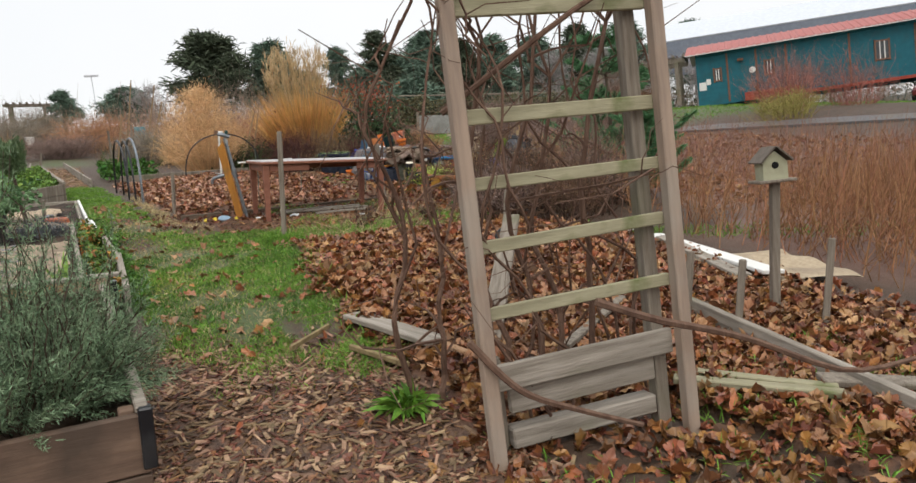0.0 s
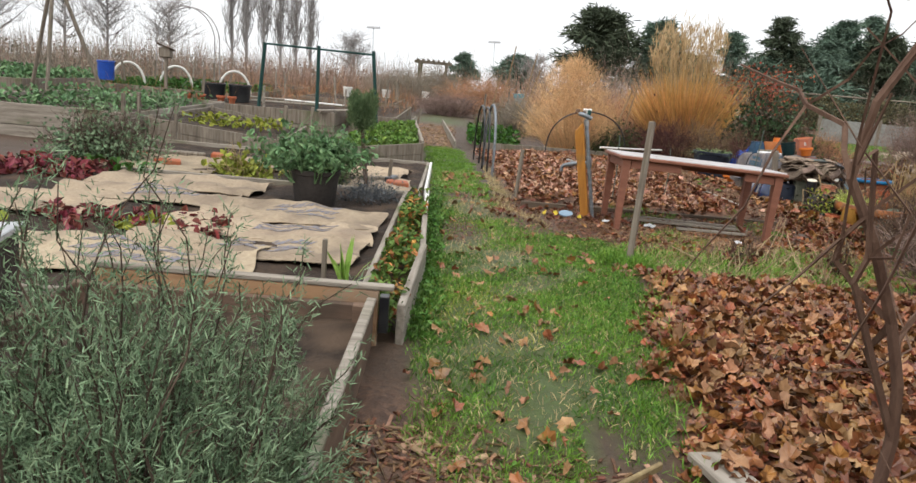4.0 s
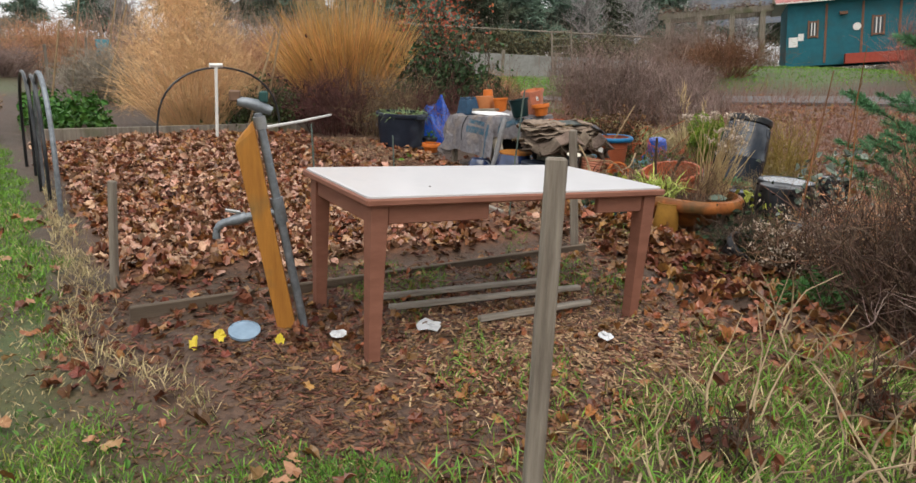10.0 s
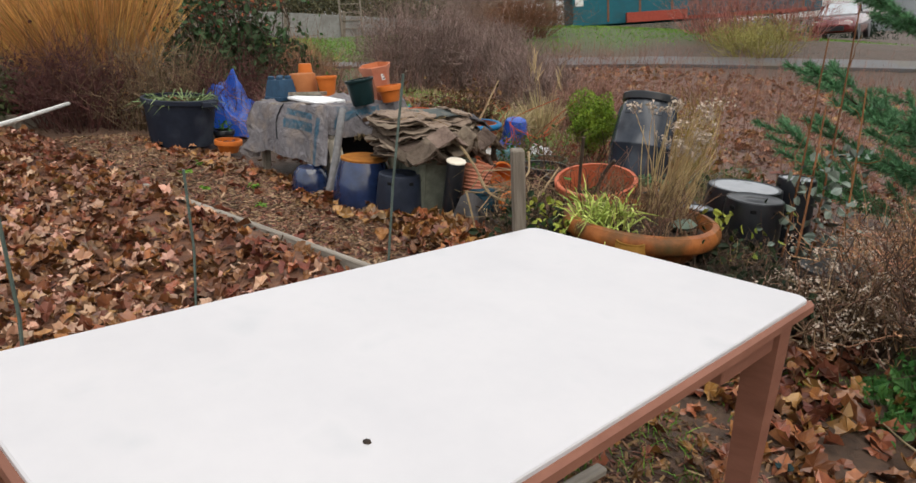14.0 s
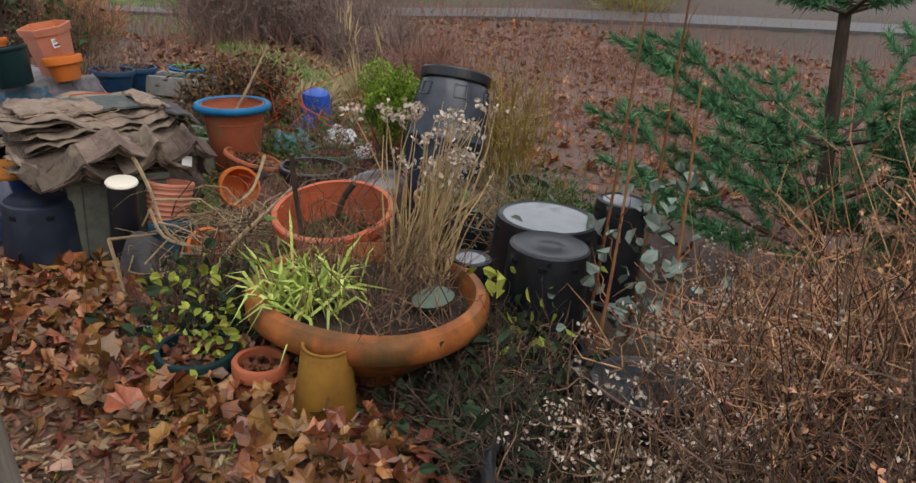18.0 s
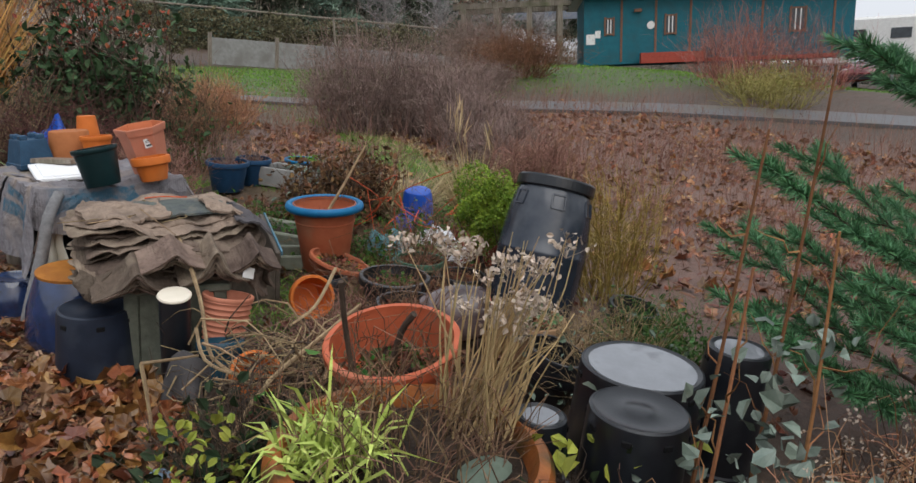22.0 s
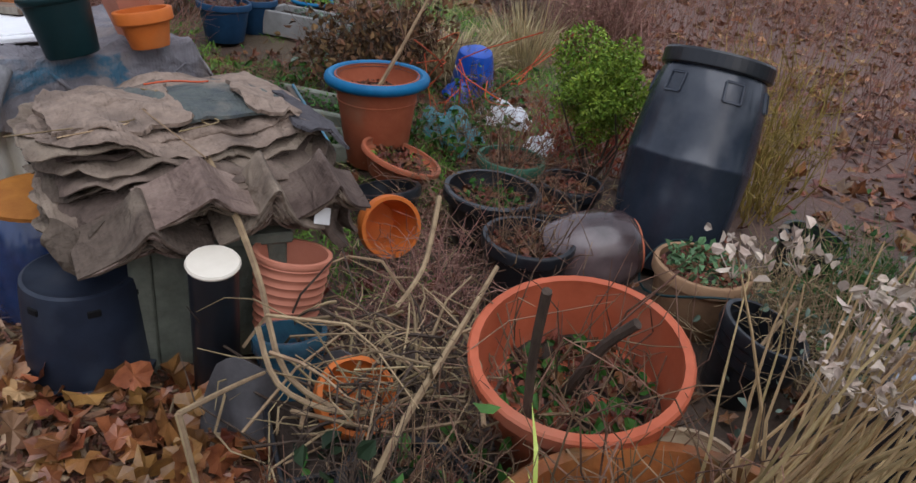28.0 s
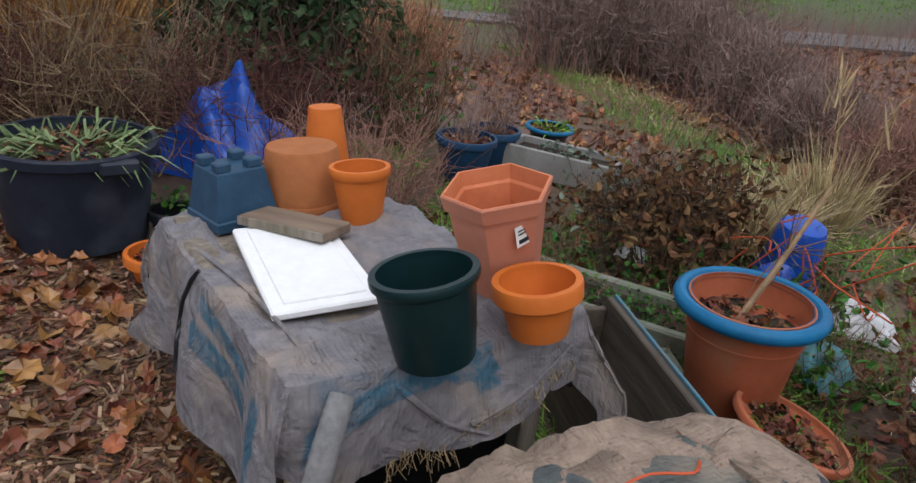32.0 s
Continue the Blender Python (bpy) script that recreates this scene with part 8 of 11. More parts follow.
part("trunk", tube(sweep([(0.08, 0, 0), (0.03, 0.02, 0.35), (0.0, 0, 0.8)], 8), np.linspace(0.03, 0.018, 8), 7), BARK, TOP)
rg = np.random.default_rng(75)
b = bag()
for i in range(15):
    a = i * 2.4
    r0 = 0.13 * math.sqrt((i % 8) / 7)
    c0 = np.array([math.cos(a) * r0, math.sin(a) * r0, 0.70 + 0.16 * (i / 14) + 0.05 * rg.random()])
    n = 700
    v = rg.normal(size=(n, 3))
    v /= np.linalg.norm(v, axis=1)[:, None]
    P = c0 + v * (rg.random((n, 1)) ** 0.4) * (0.062, 0.062, 0.13 + 0.03 * rg.random()) + (0, 0, 0.09)
    blades(P, v * (0.6, 0.6, 0.4) + (0, 0, 0.7) + rg.normal(size=(n, 3)) * 0.25, 0.04, 0.006, 0.0, rg, b)
part("crown", b, mat("topiary needle", (0.15, 0.215, 0.105), (0.075, 0.125, 0.055), 0.7, vary=0.4), TOP, "dense olive green needles in upright tufts")
# strawberries in the edging
rg = np.random.default_rng(76)
n = 3000
P = np.c_[rg.uniform(0.04, 0.27, n), rg.uniform(4.35, 8.2, n), rg.uniform(0.03, 0.22, n)]
P = P[rg.random(n) < smooth01(0.9 + wob(P[:, 0], P[:, 1], 1.7, 3))]
n = len(P)
m_ = rg.random(n) < 0.26
t = thing("strawberry_row", SLOPE.copy(), "strawberry plants with reddening leaves in the edging", "strawberries", kind="stuff")
part("green_leaf", cards(P[~m_], rg.uniform(0.03, 0.07, (~m_).sum()), rg, flat=0.4), mat("strawberry leaf", (0.13, 0.21, 0.045), (0.06, 0.11, 0.022), 0.5, 10, 0.1, vary=0.45), t)
part("red_leaf", cards(P[m_], rg.uniform(0.03, 0.07, m_.sum()), rg, flat=0.4), mat("reddening leaf", (0.42, 0.22, 0.055), (0.20, 0.075, 0.03), 0.55, vary=0.5), t)
CO = thing("young_corn", spot(-0.12, 4.85, 0.1, upright=True), "young pale green sprout with strap leaves", "sprout")
rg = np.random.default_rng(77)
part("leaf", blades(rg.normal(size=(14, 3)) * 0.01, rg.normal(size=(14, 3)) * (0.35, 0.35, 0.1) + (0, 0, 1), rg.uniform(0.2, 0.42, 14), 0.03, 0.25, rg), mat("pale sprout leaf", (0.26, 0.40, 0.09), (0.16, 0.28, 0.05), 0.5, vary=0.2), CO)


def bed_greens(x0, x1, y0, y1, z, n, size, material, label, seed, h=0.2):
    rng = np.random.default_rng(seed)
    P = np.c_[rng.uniform(x0, x1, n), rng.uniform(y0, y1, n), z + rng.random(n) ** 2 * h]
    stuff("bed_greens", cards(P, size * rng.uniform(0.6, 1.4, n), rng, flat=0.3), material, label, "vegetables")


rg = np.random.default_rng(81)
u, v = rg.uniform(0.05, 0.95, (2, 3600))
K = [np.array(k) for k in SALAD]
P = K[0] * ((1 - u) * (1 - v))[:, None] + K[1] * (u * (1 - v))[:, None] + K[2] * (u * v)[:, None] + K[3] * ((1 - u) * v)[:, None]
P[:, 2] += -0.05 + rg.random(3600) ** 2 * 0.13
stuff("bed_greens", cards(P, rg.uniform(0.035, 0.09, 3600), rg, flat=0.3), mat("bright salad leaf", (0.14, 0.235, 0.045), (0.065, 0.13, 0.022), 0.5, vary=0.5), "bright green salad leaves filling the bed", "vegetables")
bed_greens(-7.4, -4.7, 12.0, 16.2, 0.34, 1300, 0.085, KALE, "leafy green crop in a far bed", 82, 0.25)
bed_greens(-4.0, -2.3, 12.4, 13.4, 0.27, 200, 0.10, YELLOWGREEN, "sparse yellowing leaves in the bed", 83, 0.15)
bed_greens(-9.6, -5.8, 21.2, 25.8, 0.3, 1600, 0.14, WEED, "low greens under white hoops", 84, 0.2)
bed_greens(-14.3, -10.6, 19.2, 24.8, 0.32, 1400, 0.14, KALE, "low greens in a far bed", 85, 0.25)
bed_greens(0.8, 1.9, 16.0, 18.8, 0.0, 900, 0.10, WEED, "weedy green growth beyond the leaf bed", 86, 0.3)
bed_greens(-3.9, -2.4, 4.5, 5.0, 0.08, 300, 0.05, WEED, "scattered weeds in the burlap bed", 87, 0.1)
bed_greens(-1.2, -0.1, 4.4, 4.8, 0.08, 110, 0.05, WEED, "scattered weeds in the burlap bed", 88, 0.08)
bed_greens(-4.1, -3.1, 7.6, 8.3, 0.08, 400, 0.09, LETTUCE, "dark red leaves at the bed end", 89, 0.15)
bed_greens(-4.1, -2.6, 8.2, 8.35, 0.08, 200, 0.08, WEED, "green leaves at the bed end", 90, 0.15)

for x, y, r in ((-5.35, 18.2, 0.28), (-4.75, 18.3, 0.26)):
    pot("black_tub", x, y, r, r * 0.9, 0.42, BLACKPLASTIC, "black tub standing on a far bed", z=0.3, soil=0.03)
for x, y in ((-5.6, 17.2), (-5.3, 17.2), (-4.85, 17.2), (-4.6, 17.2)):
    pot("small_clay_pot", x, y, 0.09, 0.06, 0.16, TERRA, "small terracotta pot in a far row", z=0.32, seg=18)
pot("blue_barrel", -9.0, 20.5, 0.22, 0.2, 0.5, BLUEPLASTIC, "blue plastic bucket among far beds", z=0.45, seg=20)
BH2 = thing("bird_house", spot(-7.6, 21.0, 0, upright=True), "grey wooden bird house on a far post", "bird house")
part("post", box(0.08, 0.08, 1.2, at=(0, 0, 0.6)), WOODGREY, BH2)
part("house", box(0.3, 0.25, 0.25, at=(0, 0, 1.3)), WOODGREY, BH2)
part("roof", box(0.42, 0.34, 0.05, at=(0, 0, 1.46), rot=(0, 20, 0)), BARK, BH2)
for x, y, L, rz in ((-4.0, 18.4, 2.2, 8), (-3.2, 19.6, 1.6, -12), (-2.2, 17.2, 1.3, 60), (-4.5, 19.8, 1.8, 3), (-1.9, 20.5, 0.9, 80)):
    solo("wet_board", box(L, 0.14, 0.03), WHITEPAINT if rz < 0 else WOODRAIL, SLOPE @ pose(x, y, 0.38, 2, 0, rz), "wet pale board lying on a far bed", "board", "boards on far beds")

# grasses and shrubs beyond the leaf bed
plume_grass("tan_grass", 3.0, 16.2, 0.98, 1.95, 4200, FUZZ, "airy tan ornamental grass dome", 91, 0, 0.006, 0.5, 0.7, True)
plume_grass("amber_grass", 5.65, 16.9, 0.95, 2.6, 4600, MISC, "tall amber ornamental grass with pale plumes", 92, 170, 0.011, 0.3, 0.42)
brush("maple_shrub", 7.15, 16.3, 0.75, 0.7, 2.05, 70, BARK, "shrub with dark green leaves and red tips", 93, 0.014, 3, 0.3, mat("dark shrub leaf", (0.06, 0.11, 0.045), (0.03, 0.06, 0.025), 0.6, vary=0.4), 3200, 0.10, leaf_z=(0.25, 0.9))
rg = np.random.default_rng(94)
P = rg.normal(size=(520, 3)) * (0.42, 0.35, 0.20) + (0.05, 0, 1.9)
P[:, 2] -= 0.55 * (rg.random(520) < 0.3)
part("red_foliage", cards(P, 0.065, rg), REDLEAF, bpy.data.objects["maple_shrub"], "bright red autumn leaves")
brush("dark_shrub", 4.75, 15.9, 0.7, 0.5, 0.85, 140, mat("purple brown stem", (0.12, 0.05, 0.042), (0.05, 0.025, 0.022), 0.9, vary=0.35), "dark purple brown shrub behind the planter", 95, 0.006, 3, 0.4, mat("dark red leaf", (0.085, 0.025, 0.022), (0.04, 0.014, 0.014), 0.7, vary=0.4), 900, 0.05)
brush("evergreen_shrub", 3.95, 16.1, 0.6, 0.5, 0.8, 120, BARK, "dull green evergreen shrub", 96, 0.006, 3, 0.4, mat("dull evergreen leaf", (0.075, 0.10, 0.035), (0.035, 0.055, 0.018), 0.7, vary=0.4), 2400, 0.05)
# The darker stem colour here paints the shade under the shrubs.
brush("bare_shrub", 6.5, 15.2, 0.9, 0.6, 1.0, 200, MATS["purple brown stem"], "tangled bare grey brown shrub", 97, 0.006, 3, 0.4)
brush("bare_shrub", 4.95, 15.45, 0.6, 0.45, 1.0, 170, MATS["purple brown stem"], "grey brown dead stems before the amber grass", 155, 0.006, 3, 0.35)
brush("bare_shrub", 5.7, 15.3, 0.7, 0.5, 1.1, 180, mat("dark tan stem", (0.24, 0.17, 0.10), (0.13, 0.09, 0.055), 0.9, vary=0.4), "dark tangle of dead stems behind the drum", 98, 0.006, 3, 0.35)
brush("bare_shrub", 7.9, 15.6, 0.5, 0.42, 1.2, 120, DEADTWIG, "tan dead stems with a few green leaves", 156, 0.006, 3, 0.35, WEED, 220, 0.05)
brush("red_bare_shrub", 6.75, 14.2, 0.5, 0.4, 0.7, 190, REDTWIG, "reddish brown dead stems behind the draped table", 99, 0.005, 3, 0.45)
brush("hydrangea", 8.12, 12.98, 0.42, 0.36, 0.72, 80, BARK, "dead hydrangea with brown flower heads", 101, 0.006, 3, 0.3, mat("brown petal", (0.16, 0.085, 0.04), (0.08, 0.045, 0.02), 0.9, vary=0.45), 1500, 0.05, leaf_z=(0.7, 1.05))
brush("grey_leaf_shrub", 8.45, 13.5, 0.5, 0.4, 0.45, 90, DEADTWIG, "low shrub with grey green leaves", 102, 0.004, 3, 0.4, SAGE, 520, 0.05)
brush("red_bare_shrub", 8.35, 11.35, 0.4, 0.4, 0.55, 80, mat("bright red brown stem", (0.30, 0.085, 0.05), (0.16, 0.05, 0.03), 0.85, vary=0.35), "low reddish shrub beside the rubbish", 103, 0.004, 3, 0.4, mat("few red leaves", (0.30, 0.075, 0.035), (0.2, 0.05, 0.025), 0.7, vary=0.4), 260, 0.035)
brush("dead_stems", 7.2, 11.1, 0.5, 0.35, 0.35, 130, DEADTWIG, "low tangle of dead stems between pots", 104, 0.004, 3, 0.5)
brush("dead_stems", 6.45, 10.75, 0.35, 0.3, 0.35, 90, REDTWIG, "rusty dead stems beside the stool", 105, 0.004, 3, 0.5)
brush("dead_stems", 5.55, 9.95, 0.3, 0.25, 0.40, 90, DEADTWIG, "dead stems between urn and crate", 106, 0.004, 3, 0.5, WEED, 160, 0.045, leaf_label="sparse ivy leaves")
brush("dead_stems", 7.35, 9.7, 0.4, 0.3, 0.5, 110, PALETWIG, "pale dead stems beside the tubs", 107, 0.004, 3, 0.5, SAGE, 200, 0.035)
brush("green_herb_bush", 7.75, 9.62, 0.32, 0.3, 0.45, 110, WEED, "fine green herb bush beside the barrel", 108, 0.003, 3, 0.4, mat("fine green leaf", (0.10, 0.19, 0.06), (0.05, 0.11, 0.03), 0.6, vary=0.4), 1300, 0.028)
brush("willow_bush", 8.55, 10.5, 0.4, 0.4, 1.0, 120, mat("yellow stem", (0.36, 0.27, 0.07), (0.24, 0.17, 0.05), 0.8, vary=0.3), "yellow stemmed bush behind the barrel", 109, 0.005, 2, 0.3)
plume_grass("dry_grass_clump", 9.65, 12.95, 0.38, 0.9, 520, DRYGRASS, "clump of tall pale dry grass", 110, 3, 0.006, 0.6, 0.5)
plume_grass("dry_grass_clump", 8.75, 12.95, 0.5, 0.75, 900, DRYGRASS, "low tussock of pale dry grass", 111, 0, 0.008, 0.7, 0.8)
plume_grass("dry_grass_clump", 9.3, 11.4, 0.4, 0.4, 500, DRYGRASS, "low tussock of pale dry grass", 112, 0, 0.008, 0.7, 0.9)
BXW = thing("boxwood_bush", spot(7.95, 11.05, None, upright=True), "small bright green boxwood bush", "shrub")
rg = np.random.default_rng(113)
part("trunk", twigs(np.zeros((8, 3)), rg.normal(size=(8, 3)) * (0.1, 0.1, 0.03) + (0, 0, 0.5), rg, 0.012, 0.1)[0], BARK, BXW)
n = 9000
v = rg.normal(size=(n, 3))
v /= np.linalg.norm(v, axis=1)[:, None]
lob = 1 + 0.22 * np.sin(v[:, 0] * 5 + 2) + 0.2 * np.sin(v[:, 2] * 6 + v[:, 1] * 5)
part("crown", cards(v * lob[:, None] * rg.random((n, 1)) ** 0.3 * (0.24, 0.24, 0.25) + (0, 0, 0.57), 0.021, rg), BOXWOOD, BXW, "small glossy leaves")
# tall stem with seed pods and silver leaves near the tubs
b = bag()
rg = np.random.default_rng(114)
for x, y, h, lx in ((6.15, 8.62, 1.0, 0.1), (6.35, 8.75, 1.35, 0.15), (6.6, 8.5, 1.1, -0.1), (6.75, 8.7, 1.55, 0.05)):
    P = sweep([(x, y, -0.15), (x + lx * 0.3, y, h * 0.4), (x + lx, y + 0.03, h)], 10)
    tube(P, np.linspace(0.009, 0.004, 10), 5, b)
    twigs(P[[3, 4, 5, 6, 7]], P[[3, 4, 5, 6, 7]] + rg.normal(size=(5, 3)) * (0.12, 0.12, 0.05) + (0, 0, 0.15), rg, 0.004, 0.15, 3, b)
TS = thing("tall_dead_stems", SLOPE.copy(), "tall orange brown dead stems near the tubs", "stems")
part("stem", b, mat("orange brown stem", (0.30, 0.145, 0.06), (0.17, 0.08, 0.035), 0.8, vary=0.35), TS)
P = np.c_[rg.normal(size=120) * 0.22 + 6.45, rg.normal(size=120) * 0.12 + 8.62, rg.uniform(0.0, 0.75, 120)]
part("round_leaf", cards(P, rg.uniform(0.05, 0.10, 120), rg, long=0.8), mat("silver green leaf", (0.22, 0.26, 0.22), (0.11, 0.15, 0.12), 0.6, vary=0.5), TS, "rounded silvery leaves")
P = np.c_[rg.normal(size=70) * 0.15 + 6.15, rg.normal(size=70) * 0.1 + 8.95, rg.uniform(-0.05, 0.35, 70)]
part("yellow_leaf", cards(P, rg.uniform(0.04, 0.08, 70), rg), YELLOWGREEN, TS, "yellow green leaves")

# brown thicket beside the table
# Dark stems also paint the shadow low in the thicket; tips keep their colour.
for i, (x, y, rx, ry, h, n, m, hd) in enumerate(((5.15, 7.0, 0.55, 0.5, 0.95, 330, mat("shade dark dead stem", (0.13, 0.08, 0.055), (0.055, 0.036, 0.027), 0.9, 20, 0.3, vary=0.55), None), (5.75, 7.4, 0.6, 0.5, 1.0, 360, MATS["shade dark dead stem"], RUSTBUSH), (5.55, 8.2, 0.42, 0.3, 0.45, 200, DEADTWIG, SEEDHEAD), (6.15, 7.9, 0.55, 0.45, 0.72, 380, RUSTBUSH, SEEDHEAD), (6.65, 7.5, 0.6, 0.5, 1.1, 340, RUSTBUSH, RUSTBUSH), (4.75, 6.3, 0.5, 0.45, 0.8, 260, MUTEDBUSH, None), (6.3, 6.6, 0.7, 0.5, 1.4, 300, MUTEDBUSH, None), (7.0, 8.2, 0.35, 0.3, 0.5, 130, RUSTBUSH, SEEDHEAD), (7.4, 7.2, 0.6, 0.5, 0.95, 220, RUSTBUSH, None), (5.45, 6.0, 0.6, 0.5, 0.9, 220, DEADTWIG, None))):
    brush("brown_thicket", x, y, rx, ry, h, int(n * 0.5), MATS["shade dark dead stem"], "tangled brown dead perennial thicket" if hd is None else "rusty brown dead perennials with seed heads", 130 + i, 0.0062, 4, 0.45, group="brown thicket", heads=hd, tip=m)
for x, y, r in ((5.9, 8.35, 0.17),):
    upturned(x, y, r, r * 1.15, 0.3, "black tub half hidden in the thicket", wet=False)
TB = thing("black_tray", spot(5.75, 7.08, None, rz=62), "black plastic planting tray half under the thicket", "tray")
for sz, at, rot in (((0.62, 0.012, 0.16), (0, -0.19, 0.09), (-8, 0, 0)), ((0.62, 0.012, 0.16), (0, 0.19, 0.09), (8, 0, 0)), ((0.012, 0.38, 0.16), (-0.31, 0, 0.09), (0, 8, 0)), ((0.012, 0.38, 0.16), (0.31, 0, 0.09), (0, -8, 0))):
    part("side", box(*sz, at=at, rot=rot, bevel=0.003), BLACKPLASTIC, TB)
part("base", box(0.6, 0.36, 0.012, at=(0, 0, 0.016)), BLACKPLASTIC, TB)
for sy in (-1, 1):
    part("rim", box(0.70, 0.045, 0.012, at=(0, sy * 0.215, 0.172), bevel=0.004), BLACKPLASTIC, TB)
    part("rim", box(0.045, 0.39, 0.012, at=(sy * 0.335, 0, 0.172), bevel=0.004), BLACKPLASTIC, TB)
brush("leafy_undergrowth", 5.75, 8.72, 0.35, 0.25, 0.35, 90, DEADTWIG, "dull green leaves under the thicket", 145, 0.004, 2, 0.5, mat("dull ivy leaf", (0.045, 0.068, 0.03), (0.02, 0.034, 0.016), 0.7, vary=0.5), 420, 0.055)
brush("dark_undergrowth", 5.42, 9.95, 0.24, 0.2, 0.42, 90, BARK, "dark ivy tangle beside the urn", 151, 0.004, 3, 0.5, mat("dark ivy leaf", (0.03, 0.05, 0.022), (0.012, 0.024, 0.011), 0.7, vary=0.5), 380, 0.05)
brush("dark_undergrowth", 5.98, 8.98, 0.26, 0.2, 0.36, 110, BARK, "dark leafy tangle under the urn rim", 152, 0.004, 3, 0.5, MATS["dark ivy leaf"], 460, 0.055)
brush("dark_undergrowth", 5.5, 8.55, 0.28, 0.2, 0.34, 110, BARK, "dark leafy tangle before the urn", 154, 0.004, 3, 0.5, MATS["dark ivy leaf"], 420, 0.055)
brush("dark_undergrowth", 5.66, 8.88, 0.25, 0.16, 0.26, 90, BARK, "dark leafy tangle under the urn rim", 153, 0.004, 3, 0.5, MATS["dull ivy leaf"], 300, 0.055)
brush("weed_clump", 5.1, 7.75, 0.3, 0.25, 0.2, 40, WEED, "fresh green weeds beside the thicket", 146, 0.003, 2, 0.5, mat("fresh weed leaf", (0.08, 0.20, 0.05), (0.04, 0.12, 0.03), 0.5, vary=0.4), 260, 0.05)
# dead stalks in front of the table
b = bag()
rg = np.random.default_rng(147)
for x, y in ((2.75, 6.75), (3.3, 6.9), (3.75, 6.7), (3.5, 6.35), (4.1, 6.9), (2.9, 6.4), (4.3, 7.4), (3.95, 7.15)):
    m = 7
    A = np.c_[x + rg.normal(size=m) * 0.06, y + rg.normal(size=m) * 0.06, np.full(m, lev(x, y))]
    twigs(A, A + np.c_[rg.normal(size=(m, 2)) * 0.22, rg.uniform(0.12, 0.45, m)], rg, 0.007, 0.1, 4, b)
stuff("dead_stalks", b, mat("bleached stalk", (0.40, 0.31, 0.20), (0.25, 0.18, 0.11), 0.85, vary=0.4), "bleached dead stalks in weedy grass", "stalks")
brush("dry_weed", 3.05, 6.72, 0.16, 0.14, 0.3, 30, BARK, "shrivelled dark weed in grass", 148, 0.005, 2, 0.4, LEAFDARK, 60, 0.05)
brush("dry_weed", 3.85, 6.6, 0.16, 0.14, 0.35, 30, BARK, "shrivelled dark weed in grass", 149, 0.005, 2, 0.4, LEAFDARK, 60, 0.05)


def young_pine(x, y, h, seed, whorls):
    """A pine whose whorled branches rise and carry separate bottle brush shoots."""
    rng = np.random.default_rng(seed)
    t = thing("young_pine", spot(x, y, None, upright=True), "young green pine tree with whorled branches", "pine tree")
    part("trunk", tube(sweep([(0, 0, -0.1), (0.04, 0.02, h * 0.5), (0.0, 0, h)], 12), np.linspace(0.055, 0.012, 12), 8), BARK, t, smooth=True)
    b, f = bag(), bag()

    def shoot(P, full):
        P = np.asarray(P)
        n = max(int(full * np.linalg.norm(P[-1] - P[0])), 20)
        u = rng.random(n) * (len(P) - 1.001)
        k = u.astype(int)
        w = (u - k)[:, None]
        T = P[k + 1] - P[k]
        T = T / np.linalg.norm(T, axis=1)[:, None]
        blades(P[k] * (1 - w) + P[k + 1] * w, T * 0.9 + rng.normal(size=(n, 3)) * 0.55 + (0, 0, 0.1), rng.uniform(0.045, 0.085, n), 0.005, 0.0, rng, f)

    for z in whorls:
        k = 5
        a0 = rng.uniform(0, 6)
        for i in range(k):
            a = a0 + i * 6.28 / k + rng.normal() * 0.15
            L = (0.40 * h * (1 - z / h) ** 0.95 + 0.18) * rng.uniform(0.8, 1.12)
            d = np.array([math.cos(a), math.sin(a), 0.0])
            side = np.array([-math.sin(a), math.cos(a), 0.0])
            P = sweep([np.array([0, 0, z]), d * L * 0.5 + (0, 0, z + 0.17 * L), d * L + (0, 0, z + 0.55 * L)], 10)
            tube(P, np.linspace(0.014, 0.004, 10), 5, b)
            shoot(P[3:], 1100)
            for j in (2, 4, 5, 7, 8):
                for sg in (-1, 1):
                    l = (0.40 * L * (1 - j / 11) + 0.10) * rng.uniform(0.7, 1.2)
                    Q = sweep([P[j], P[j] + (d * 0.55 + side * sg * 0.7) * l * 0.55 + (0, 0, 0.10 * l), P[j] + (d * 0.75 + side * sg * 0.75) * l + (0, 0, 0.38 * l)], 6)
                    tube(Q, np.linspace(0.006, 0.003, 6), 4, b)
                    shoot(Q[1:], 1050)
    part("branch", b, BARK, t, "thin brown branches")
    part("needles", f, PINE, t, "long green needles")


young_pine(8.25, 8.15, 2.9, 150, (0.15, 0.45, 0.8, 1.5, 2.0, 2.45))
young_pine(8.1, 7.3, 1.5, 151, (0.15, 0.4, 0.65, 0.9, 1.15))

